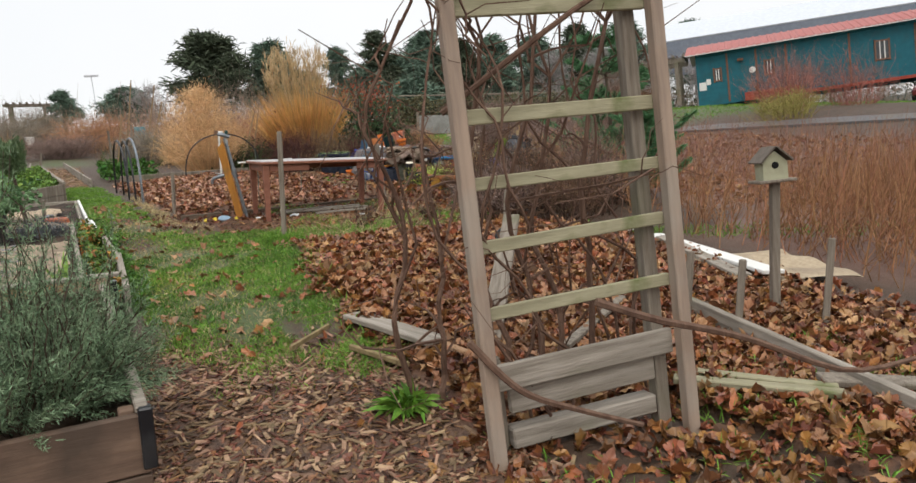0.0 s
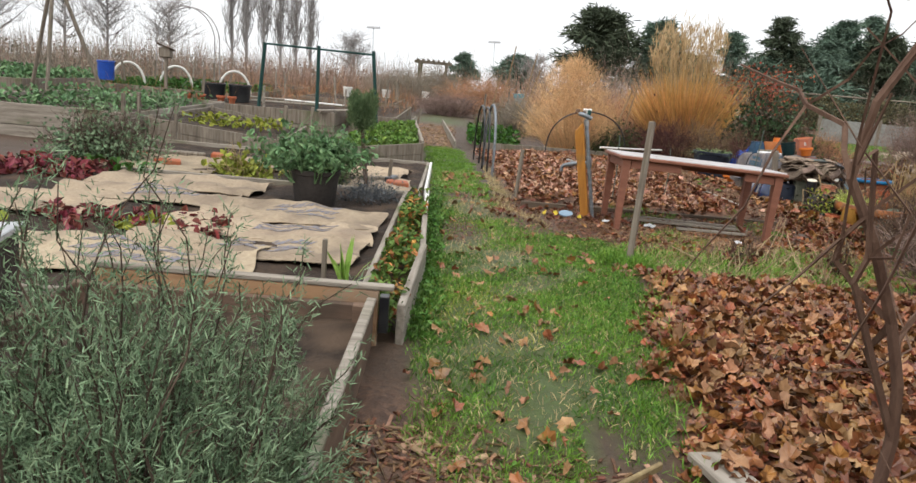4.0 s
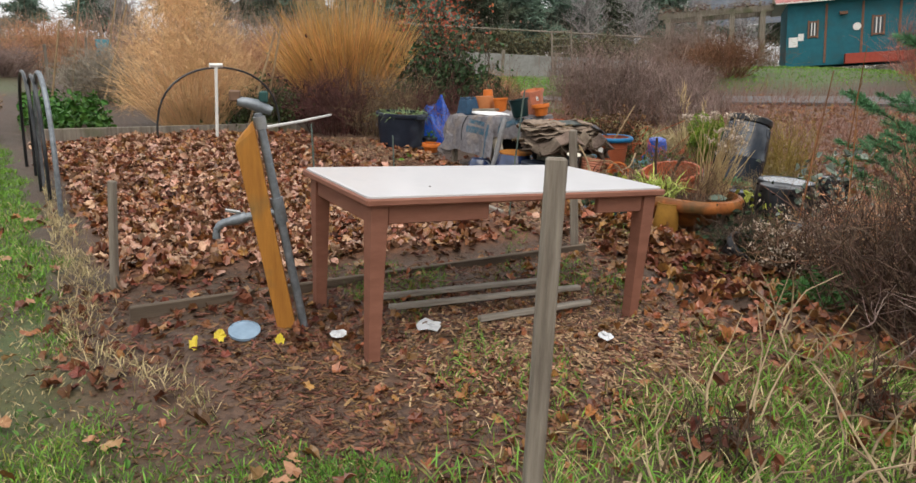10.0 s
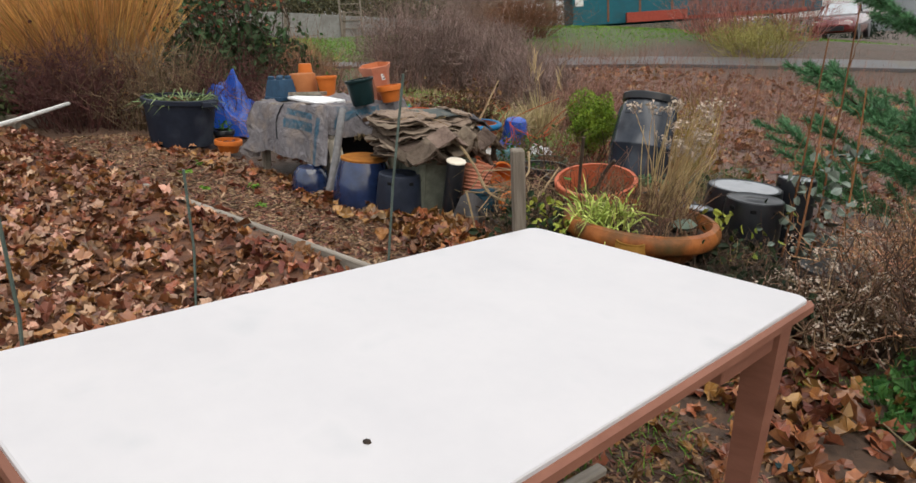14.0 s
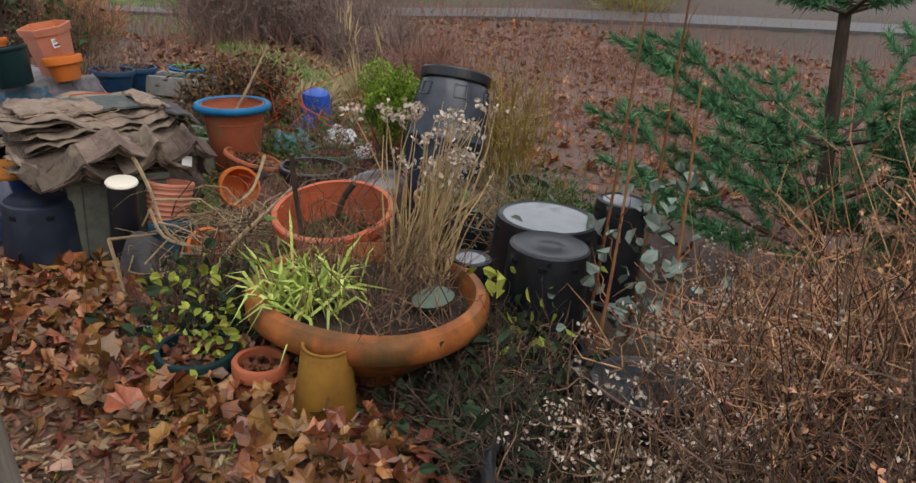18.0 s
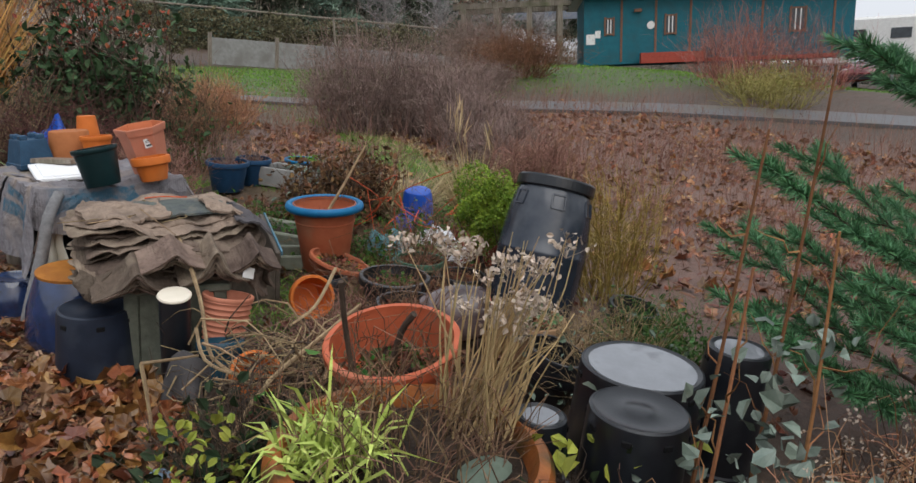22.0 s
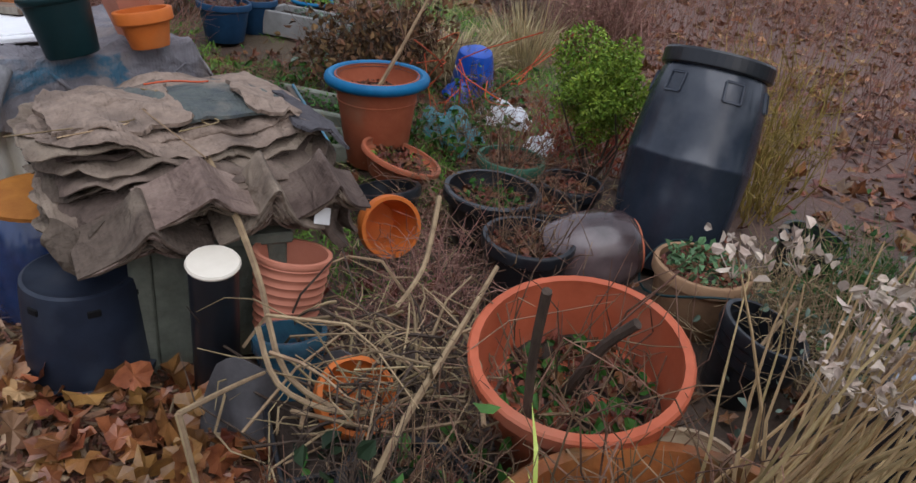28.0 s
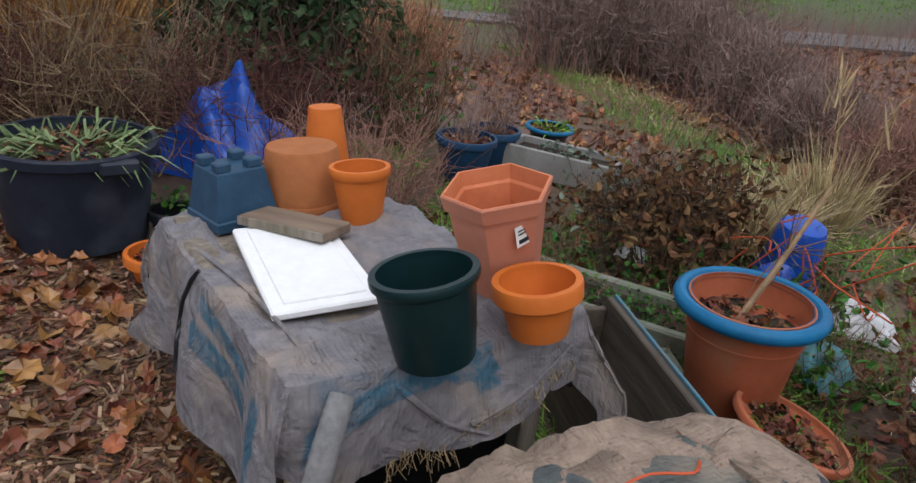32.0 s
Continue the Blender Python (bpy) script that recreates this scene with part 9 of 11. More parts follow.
# ---- fields of bare stems ----
rg = np.random.default_rng(160)
x, y = scatter(5200, (9.3, 19, 4, 19.5), lambda x, y: 0.9 * bark_w(x, y) * (0.35 + 0.65 * (wob(x, y, 0.5, 4) > -0.1)), rg)
A = on_ground(x, y)
b, C = twigs(A, A + np.c_[rg.normal(size=(len(x), 2)) * 0.14, rg.uniform(0.25, 0.95, len(x))], rg, 0.004, 0.06, 3, None, 3)
S = np.repeat(C[:, 1], 2, 0)
twigs(S, S + np.c_[rg.normal(size=(len(S), 2)) * 0.13, rg.uniform(0.1, 0.4, len(S))], rg, 0.0025, 0.08, 3, b, 2)
stuff("bare_stem_field", b, REDTWIG, "field of thin reddish bare stems over bark mulch", "shrubs")
x, y = scatter(7000, (5.4, 13.5, -4, 5.6), lambda x, y: np.clip((x - 5.6) / 1.6, 0, 1) * smooth01(0.8 + wob(x, y, 0.6, 2)), rg)
A = on_ground(x, y)
b, C = twigs(A, A + np.c_[rg.normal(size=(len(x), 2)) * 0.24, rg.uniform(0.4, 1.35, len(x))], rg, 0.005, 0.07, 3, None, 3)
S = np.repeat(C[:, 1], 3, 0)
twigs(S, S + np.c_[rg.normal(size=(len(S), 2)) * 0.2, rg.uniform(0.1, 0.4, len(S))], rg, 0.003, 0.08, 3, b, 2)
stuff("bare_thicket", b, mat("rusty twig", (0.36, 0.185, 0.095), (0.22, 0.115, 0.065), 0.9, vary=0.4), "rusty bare twig thicket right of the trellis", "shrubs")
for i, (x, y, rx, h, m) in enumerate(((13.0, 17.5, 0.85, 1.6, MUTEDBUSH), (12.9, 16.3, 0.7, 1.3, MUTEDBUSH), (12.3, 15.2, 0.6, 1.05, MUTEDBUSH), (11.6, 14.1, 0.55, 0.8, MUTEDBUSH), (10.9, 13.0, 0.5, 0.7, REDTWIG), (12.0, 18.0, 0.95, 1.75, MUTEDBUSH), (14.4, 18.6, 0.9, 1.3, MUTEDBUSH), (21.5, 22.5, 1.6, 1.4, mat("russet shrub", (0.22, 0.11, 0.06), (0.12, 0.06, 0.035), 0.9, vary=0.4)), (24.0, 26.5, 1.7, 2.0, MUTEDBUSH), (9.3, 17.9, 0.6, 0.9, RUSTBUSH), (18.5, 21.5, 1.2, 0.8, MUTEDBUSH), (-0.5, 38.0, 0.95, 1.9, HAZEBUSH), (0.15, 27.5, 1.1, 0.85, MUTEDBUSH), (3.8, 24.0, 1.6, 1.2, RUSTBUSH), (6.8, 25.0, 1.6, 1.6, RUSTBUSH), (-2.0, 34.0, 1.8, 1.6, HAZEBUSH), (1.5, 31.0, 1.6, 1.5, RUSTBUSH), (9.5, 24.5, 1.4, 1.6, HAZEBUSH), (2.3, 20.5, 0.9, 1.0, HAZEBUSH))):
    brush("bare_bush", x, y, rx, rx * 0.9, h, 300, m, "dense bare twiggy bush beyond the plots", 170 + i, 0.008, 4, 0.3, group="bare bushes")

WILLOW = mat("red willow stem", (0.38, 0.16, 0.125), (0.24, 0.10, 0.08), 0.8, vary=0.4)
OSIER = mat("yellow green osier stem", (0.34, 0.30, 0.09), (0.20, 0.18, 0.06), 0.8, vary=0.4)
for i, (x, y, rx, h, m) in enumerate(((26.5, 18.2, 1.6, 2.3, WILLOW), (24.2, 16.6, 1.5, 2.4, WILLOW), (26.8, 15.6, 1.4, 2.2, WILLOW), (21.5, 14.6, 1.3, 1.0, OSIER), (22.8, 15.6, 1.2, 0.9, OSIER))):
    brush("willow_clump", x, y, rx, rx * 0.9, h, 120, m, "airy clump of upright red willow stems" if m is WILLOW else "low yellow green osier stems", 230 + i, 0.009, 2, 0.25, group="willow clumps", category="willow")

# ---- things right of the trellis ----
BH = thing("bird_house", spot(4.3, 2.02, None, rz=-30, upright=True), "small pale green bird house with a shingled roof on a post", "bird house")
part("post", box(0.058, 0.058, 1.05, at=(0, 0, 0.40), rot=(0, 4, 0)), WOODGREY, BH)
part("platform", box(0.26, 0.22, 0.02, at=(0.02, 0, 0.93)), WOODGREY, BH)
b = bag()
V = np.array([(-0.085, y, 0.94) for y in (-0.07, 0.07)] + [(0.085, y, 0.94) for y in (-0.07, 0.07)] + [(0.085, y, 1.06) for y in (-0.07, 0.07)] + [(-0.085, y, 1.06) for y in (-0.07, 0.07)] + [(0, y, 1.14) for y in (-0.07, 0.07)]) + (0.02, 0, 0)
put(b, V, [np.array([[0, 2, 4, 6], [7, 5, 3, 1], [2, 3, 5, 4], [1, 0, 6, 7], [1, 3, 2, 0]]), np.array([[6, 4, 8], [5, 7, 9]])])
part("house", b, BIRDHOUSE, BH)
for s in (-1, 1):
    part("roof_panel", box(0.15, 0.22, 0.014, at=(0.02 + s * 0.06, 0, 1.115), rot=(0, s * 44, 0)), mat("grey shingle", (0.17, 0.145, 0.125), (0.10, 0.085, 0.07), 0.9), BH)
part("entrance", lathe([(0.024, 0), (0.024, 0.004), (0.001, 0.004)], 14, at=(0.02, -0.071, 1.04), rot=(90, 0, 0)), MATS["shade black"], BH, "round dark entrance hole")
for x, y, L, W, rz, m, lab in ((5.2, 3.5, 2.1, 0.2, 72, WHITEPAINT, "white painted board on the ground"), (4.95, 3.35, 1.5, 0.15, 70, WOODRAIL, "pale weathered board on the ground"), (5.7, 5.0, 0.5, 0.2, 10, WHITEPAINT, "short white board on the ground"), (1.665, 2.88, 0.88, 0.17, 103, WOODRAIL, "grey slab board beside the leaf bed"), (1.80, 2.5, 0.55, 0.05, 100, CEDAR, "thin split lath beside the slab board"), (1.45, 2.6, 0.5, 0.03, 110, PALETWIG, "pale stick on the mulch"), (1.2, 3.1, 0.45, 0.02, 40, PALETWIG, "pale stick on the grass"), (2.86, 1.08, 0.8, 0.07, -50, SLATWOOD, "mossy rail in the weeds"), (2.94, 1.14, 0.75, 0.06, -52, SLATWOOD, "mossy rail in the weeds"), (3.47, 1.4, 1.95, 0.06, 76, WOODRAIL, "weathered edging board"), (2.9, 2.35, 1.2, 0.06, 32, WOODGREY, "weathered batten on the leaves"), (3.5, 0.72, 0.8, 0.12, -35, WOODGREY, "weathered log end in the weeds")):
    solo("ground_board", box(L, W, 0.12 if "edging" in lab else 0.035, bevel=0.006), m, SLOPE @ pose(x, y, lev(x, y) + 0.03 + 0.05 * leafbed_w(x, y), 2, RNG.uniform(-2, 2), rz), lab, "board", "boards on the ground")
crumple("burlap_ground_sheet", 5.05, 3.0, 1.6, BURLAP, "tan burlap sheet lying on the ground", 4, 0.0, 0.012, "burlap sheet")
crumple("burlap_ground_sheet", 4.3, 3.6, 1.3, BURLAP, "tan burlap sheet lying on the ground", 9, 0.0, 0.014, "burlap sheet")
v = Vector((1.35, 1.75, 0.52))
solo("leaning_beam", box(0.14, 0.05, v.length, at=(0, 0, v.length / 2)), WOODGREY, SLOPE @ Matrix.Translation((2.05, 2.35, -0.1)) @ v.to_track_quat("Z", "Y").to_matrix().to_4x4(), "weathered grey beam slanting out of the leaves", "beam")
for i, (x, y) in enumerate(((1.54, 8.48), (1.66, 8.52), (1.90, 8.34))):
    solo("yellow_leaf", lobed([(0, 0, 0.01)], 0.075, np.random.default_rng(60 + i), curl=0.5), mat("yellow leaf", (0.62, 0.50, 0.05), (0.5, 0.38, 0.04), 0.5), SLOPE @ pose(x, y, lev(x, y)), "fallen yellow leaf beside the orange plank", "leaf", "yellow leaves by the plank")
litter_bit(3.7, 5.2, 0.26, mat("cream scrap", (0.5, 0.44, 0.32), (0.35, 0.3, 0.2), 0.8), "cream broken foam block in the leaves", 6)
pot("black_nursery_pot", 3.85, 5.0, 0.1, 0.08, 0.14, BLACKPLASTIC, "black nursery pot lying in leaves", rx=60)
for x, y, h in ((3.35, 2.0, 0.55), (3.6, 1.8, 0.5), (4.2, 1.6, 0.6), (4.3, 5.6, 0.55)):
    post("wooden_stake", (x, y), h - 0.1, (0.05, 0.03), 0.045, "short weathered stake among weeds")
TUF = thing("dandelion_tuft", spot(1.34, 1.98, None), "fresh green dandelion tuft with a yellow leaf", "weed")
rg = np.random.default_rng(200)
part("leaf", blades(rg.normal(size=(130, 3)) * (0.03, 0.03, 0), rg.normal(size=(130, 3)) * (1, 1, 0.2) + (0, 0, 0.6), rg.uniform(0.1, 0.24, 130), 0.026, 0.35, rg), mat("bright weed leaf", (0.14, 0.27, 0.035), (0.07, 0.16, 0.02), 0.5, vary=0.35), TUF)
BE = thing("small_bench", spot(-1.78, 3.75, -0.1, rz=12), "low dark bench with a pale wet top", "bench")
part("top", box(0.62, 0.42, 0.03, at=(0, 0, 0.62), rot=(0, -4, 0)), mat("pale wet board", (0.42, 0.44, 0.46), (0.3, 0.31, 0.33), 0.3), BE)
for sx in (-1, 1):
    part("side", box(0.03, 0.38, 0.64, at=(sx * 0.27, 0, 0.3)), mat("dark board", (0.06, 0.045, 0.04), (0.035, 0.027, 0.024), 0.8), BE)
brush("shade_bush", -3.7, 9.2, 0.5, 0.45, 0.75, 110, BARK, "dark green bush at the bed side", 201, 0.006, 3, 0.35, ROSEM, 2600, 0.045)

# ---- ground cover ----
rg = np.random.default_rng(300)


def turf(n, area, weight, h, w, material, label, seed, lean=0.35):
    rng = np.random.default_rng(seed)
    x, y = scatter(n, area, weight, rng)
    P = on_ground(x, y, -0.005)
    D = np.c_[rng.normal(size=(len(x), 2)) * lean, np.ones(len(x))]
    stuff("grass", blades(P, D, h * rng.uniform(0.4, 1.25, len(x)), w * rng.uniform(0.7, 1.3, len(x)), 0.25, rng), material, label, "grass")


patch_a = lambda x, y: grass_w(x, y) * smooth01(0.75 + wob(x, y, 1.1, 2.0))
patch_b = lambda x, y: grass_w(x, y) * smooth01(0.35 - wob(x, y, 1.3, 4.0))
patch_c = lambda x, y: grass_w(x, y) * smooth01(wob(x, y, 0.9, 7.0) - 0.1)
turf(170000, (-0.1, 2.4, 2.2, 9.2), patch_a, 0.055, 0.0042, GRASS, "green path grass", 301, 0.5)
turf(70000, (-0.1, 2.4, 2.2, 9.2), patch_b, 0.065, 0.0048, GRASSDARK, "darker tufts of path grass", 370, 0.55)
turf(60000, (-0.1, 2.4, 2.2, 9.2), patch_c, 0.05, 0.0042, GRASSYELLOW, "yellowing patches of path grass", 371, 0.6)
turf(5000, (0.25, 0.6, 4.4, 9.0), lambda x, y: smooth01(1.3 - (x - left_edge(y)) / 0.16), 0.13, 0.006, GRASSDARK, "long grass along the rail", 372, 0.6)
turf(4200, (0.95, 2.2, 2.5, 7.2), lambda x, y: np.exp(-((x - right_edge(y)) / 0.10) ** 2) * smooth01(wob(x, y, 1.2, 1) + 0.6), 0.14, 0.006, GRASS, "long grass at the leaf bed's edge", 373, 0.6)
turf(4200, (1.0, 1.75, 2.2, 3.3), lambda x, y: smooth01(1.5 - np.hypot((x - 1.36) / 0.22, (y - 2.75) / 0.3) + 0.3 * wob(x, y, 3)), 0.10, 0.005, GRASS, "grass tuft beside the slab board", 375, 0.7)
turf(9000, (0.4, 1.5, 2.0, 3.3), lambda x, y: 0.5 * smooth01((y - 2.25) / 0.9) * smooth01(wob(x, y, 2.2, 2) + 0.2), 0.06, 0.0042, GRASS, "thin grass over the wood chips", 376, 0.6)
rw = np.random.default_rng(374)
x, y = scatter(5200, (0.25, 0.75, 4.4, 10.5), lambda x, y: smooth01(1.15 - (x - left_edge(y)) / 0.22) * smooth01(0.7 + wob(x, y, 2.1, 5)), rw)
Q = on_ground(x, y)
Q[:, 2] += rw.random(len(x)) ** 1.5 * 0.09
stuff("path_weeds", cards(Q, rw.uniform(0.018, 0.05, len(x)), rw, flat=0.6), mat("clover leaf", (0.10, 0.21, 0.04), (0.05, 0.12, 0.022), 0.5, 8, 0.05, vary=0.45), "low broad leaved weeds beside the rail", "weeds")
x, y = scatter(5000, (0.3, 2.1, 2.5, 8.6), lambda x, y: 0.6 * grass_w(x, y) * smooth01(wob(x, y, 1.5, 9) - 0.35), rw)
Q = on_ground(x, y)
Q[:, 2] += rw.random(len(x)) * 0.03
stuff("path_weeds", cards(Q, rw.uniform(0.015, 0.04, len(x)), rw, flat=0.7), MATS["clover leaf"], "clover patches in the path grass", "weeds")
turf(45000, (-0.2, 1.6, 9.2, 16.0), grass_w, 0.055, 0.006, GRASS, "green path grass farther up", 302, 0.45)
turf(24000, (-0.1, 2.2, 2.2, 12.0), grass_w, 0.06, 0.004, DRYGRASS, "dry blades in the path grass", 303, 0.6)
turf(9000, (1.0, 1.5, 6.8, 14.0), lambda x, y: np.exp(-((x - right_edge(y)) / 0.1) ** 2), 0.10, 0.004, DRYGRASS, "dry grass fringe along the leaf bed", 304, 0.5)
weedy = lambda x, y: smooth01(1.4 - np.hypot((x - 3.3) / 1.35, (y - 6.65) / 0.55) + 0.2 * wob(x, y, 2))
turf(9000, (1.9, 4.8, 5.9, 7.4), weedy, 0.14, 0.005, GRASS, "weedy green grass before the table", 305, 0.6)
turf(5000, (1.9, 4.8, 5.9, 7.4), weedy, 0.14, 0.005, DRYGRASS, "dry grass before the table", 306, 0.8)
turf(12000, (2.4, 5.2, 7.2, 9.6), lambda x, y: smooth01(wob(x, y, 1.7, 6) + 0.05), 0.08, 0.004, GRASS, "grass tufts round the table", 307, 0.6)
turf(5000, (1.7, 2.2, 6.1, 6.8), lambda x, y: smooth01(1.5 - np.hypot(x - 2.0, y - 6.48) / 0.2), 0.16, 0.005, GRASS, "long grass round the stake", 308, 0.5)
turf(34000, (8.6, 13.0, 11.5, 19.5), strip_w, 0.11, 0.006, GRASS, "grass strip behind the pots", 309, 0.6)
turf(9000, (8.6, 13.0, 11.5, 19.5), lambda x, y: strip_w(x - 0.35, y), 0.2, 0.006, DRYGRASS, "dry grass strip behind the pots", 310, 0.8)
turf(30000, (13, 33, 12, 36), field_w, 0.10, 0.02, GRASS, "far lawn by the path", 311, 0.5)
turf(16000, (10.5, 18.5, 19, 33), field_w, 0.09, 0.02, GRASS, "lawn patch before the fence", 312, 0.5)
turf(3500, (2.5, 4.4, 0.3, 1.5), lambda x, y: smooth01(wob(x, y, 2.2, 1) + 0.4), 0.10, 0.006, GRASS, "weedy grass beyond the trellis", 315, 0.7)
turf(6000, (4.6, 9, 1.5, 5.5), lambda x, y: smooth01(1.4 - np.abs(y - 4.9 + 0.5 * (x - 6)) / 0.5), 0.12, 0.008, GRASS, "grass strip by the thicket", 313, 0.6)
turf(26000, (7.1, 9.4, 11.3, 15.5), lambda x, y: 0.9 * smooth01(wob(x, y, 1.6, 3) + 0.5), 0.10, 0.005, GRASS, "weedy grass round the far planters", 316, 0.7)
turf(5000, (6.4, 7.6, 11.2, 13.4), lambda x, y: 0.7 * smooth01(wob(x, y, 2, 2) + 0.6), 0.07, 0.004, GRASS, "grass between the planters", 314, 0.6)


def leaves(n, area, weight, size, material, label, seed, lift=0.02, curl=0.75, tip=0.4):
    rng = np.random.default_rng(seed)
    x, y = scatter(n, area, weight, rng)
    P = on_ground(x, y, 0)
    P[:, 2] += rng.random(len(x)) * lift
    stuff("fallen_leaves", lobed(P, size * rng.uniform(0.45, 1.15, len(x)), rng, None, curl, tip), material, label, "fallen leaves")


near_b = lambda x, y: leafbed_w(x, y)
leaves(11500, (1.2, 5.8, 0.2, 6.6), near_b, 0.09, LEAF, "thick layer of brown maple leaves", 320, 0.05)
leaves(6500, (1.2, 5.8, 0.2, 6.6), near_b, 0.09, LEAFDARK, "wet dark maple leaves", 321, 0.03)
leaves(3200, (1.2, 5.8, 0.2, 6.6), near_b, 0.10, LEAFPALE, "pale maple leaves on top", 322, 0.055)
leaves(8000, (0.9, 5.0, 9.2, 15.6), lambda x, y: near_b(x, y) * (0.4 + 0.6 * smooth01((4.0 - x) / 0.9)), 0.085, LEAF, "brown maple leaves over the plot", 323, 0.04)
leaves(5200, (0.9, 5.0, 9.2, 15.6), near_b, 0.085, LEAFDARK, "wet dark leaves over the plot", 324, 0.03)
leaves(6400, (0.9, 5.0, 9.2, 15.6), lambda x, y: near_b(x, y) * (0.12 + 0.88 * smooth01((3.9 - x) / 0.9)), 0.085, LEAFPINK, "pale leaves over the plot", 325, 0.045)
leaves(420, (0.9, 2.5, 8.2, 9.5), lambda x, y: 0.8 + 0 * x, 0.07, LEAFDARK, "wet leaves before the leaf plot", 355, 0.02)
pile = lambda x, y: smooth01(1.5 - np.hypot((x - 5.2) / 0.38, (y - 9.75) / 1.25)) * (1 - smooth01((x - 5.3 - 0.25 * (y - 9.2)) / 0.2))
leaves(2600, (3.9, 5.8, 8.2, 11.4), pile, 0.105, LEAF, "drift of brown leaves round the pots", 326, 0.07, 0.7, 0.6)
leaves(90, (3.9, 5.8, 8.2, 11.4), pile, 0.10, LEAFPALE, "pale leaves round the pots", 327, 0.08, 0.7, 0.6)
leaves(700, (3.6, 5.4, 6.4, 8.8), lambda x, y: smooth01(1.5 - np.hypot((x - 4.6) / 0.6, (y - 7.7) / 0.9)) * 0.8, 0.11, LEAF, "leaves drifted against the thicket", 328, 0.04)
leaves(330, (4.3, 5.4, 8.8, 14.5), lambda x, y: 0.8 + 0 * x, 0.085, LEAFDARK, "leaves trodden into bark chips", 329, 0.02)
leaves(520, (4.3, 5.4, 10.8, 14.5), lambda x, y: smooth01((x - 4.85) / 0.25), 0.10, LEAF, "leaves along the draped table", 330, 0.05, 0.6)
leaves(190, (0.3, 2.0, 2.6, 12), lambda x, y: 0.9 * (grass_w(x, y) > 0.3), 0.085, LEAFPALE, "scattered leaves on the path grass", 331, 0.05)
leaves(260, (0.3, 2.0, 0, 12), lambda x, y: 0.8 + 0 * x, 0.09, LEAF, "scattered leaves on path and mulch", 332, 0.04)
leaves(1000, (2.0, 4.7, 6.6, 9.3), lambda x, y: 0.8 + 0 * x, 0.065, LEAF, "leaves scattered under the table", 333, 0.02)
leaves(5500, (8.8, 19, 5, 19), lambda x, y: bark_w(x, y) * 0.9, 0.13, LEAF, "leaf litter over the bark mulch", 335, 0.03)
leaves(2500, (8.8, 19, 5, 19), lambda x, y: bark_w(x, y) * 0.9, 0.12, LEAFPALE, "pale leaf litter over the bark mulch", 336, 0.03)
leaves(900, (1.35, 3.5, 0.2, 1.6), lambda x, y: 0.75 + 0 * x, 0.085, LEAF, "leaves under the trellis", 337, 0.03)
leaves(500, (1.35, 3.5, 0.2, 1.6), lambda x, y: 0.75 + 0 * x, 0.08, LEAFDARK, "dark leaves under the trellis", 338, 0.02)
turf(1500, (1.5, 3.5, 0.3, 1.5), lambda x, y: smooth01(wob(x, y, 2.5, 2) + 0.2), 0.09, 0.006, GRASS, "weeds under the trellis", 317, 0.8)
leaves(1100, (5.5, 8.5, 8.8, 13.5), lambda x, y: 0.7 + 0 * x, 0.08, LEAFDARK, "dead leaves among the pots", 334, 0.05)
turf(7000, (6.2, 7.5, 10.9, 13.2), lambda x, y: 0.9 * smooth01(wob(x, y, 1.8, 4) + 0.75), 0.10, 0.005, GRASS, "fresh weedy grass round the blue rimmed pot", 351, 0.9)
turf(4000, (6.2, 8.2, 10.6, 13.4), lambda x, y: 0.8 * smooth01(wob(x, y, 1.5, 8) + 0.4), 0.16, 0.004, DRYGRASS, "dead grass among the pots", 352, 1.1)
for i, (x, y) in enumerate(((7.5, 12.25), (7.95, 12.85), (8.25, 12.2), (7.35, 13.3), (8.6, 13.4), (7.0, 12.9), (8.7, 12.6), (7.75, 11.9))):
    brush("leafy_weed", x, y, 0.26, 0.24, 0.26 + 0.05 * (i % 3), 60, DEADTWIG, "low green weeds and dead stems among planters", 360 + i, 0.003, 3, 0.6, WEED, 240, 0.045, "weed", "weeds among the planters")
leaves(1200, (6.8, 9.2, 11.2, 14.2), lambda x, y: 0.8 + 0 * x, 0.075, LEAFDARK, "dead leaves round the far planters", 354, 0.04)
leaves(420, (4.5, 5.6, 8.0, 9.1), lambda x, y: 0.9 + 0 * x, 0.11, LEAFDARK, "leaves drifted under the urn", 353, 0.05, 0.7, 0.6)


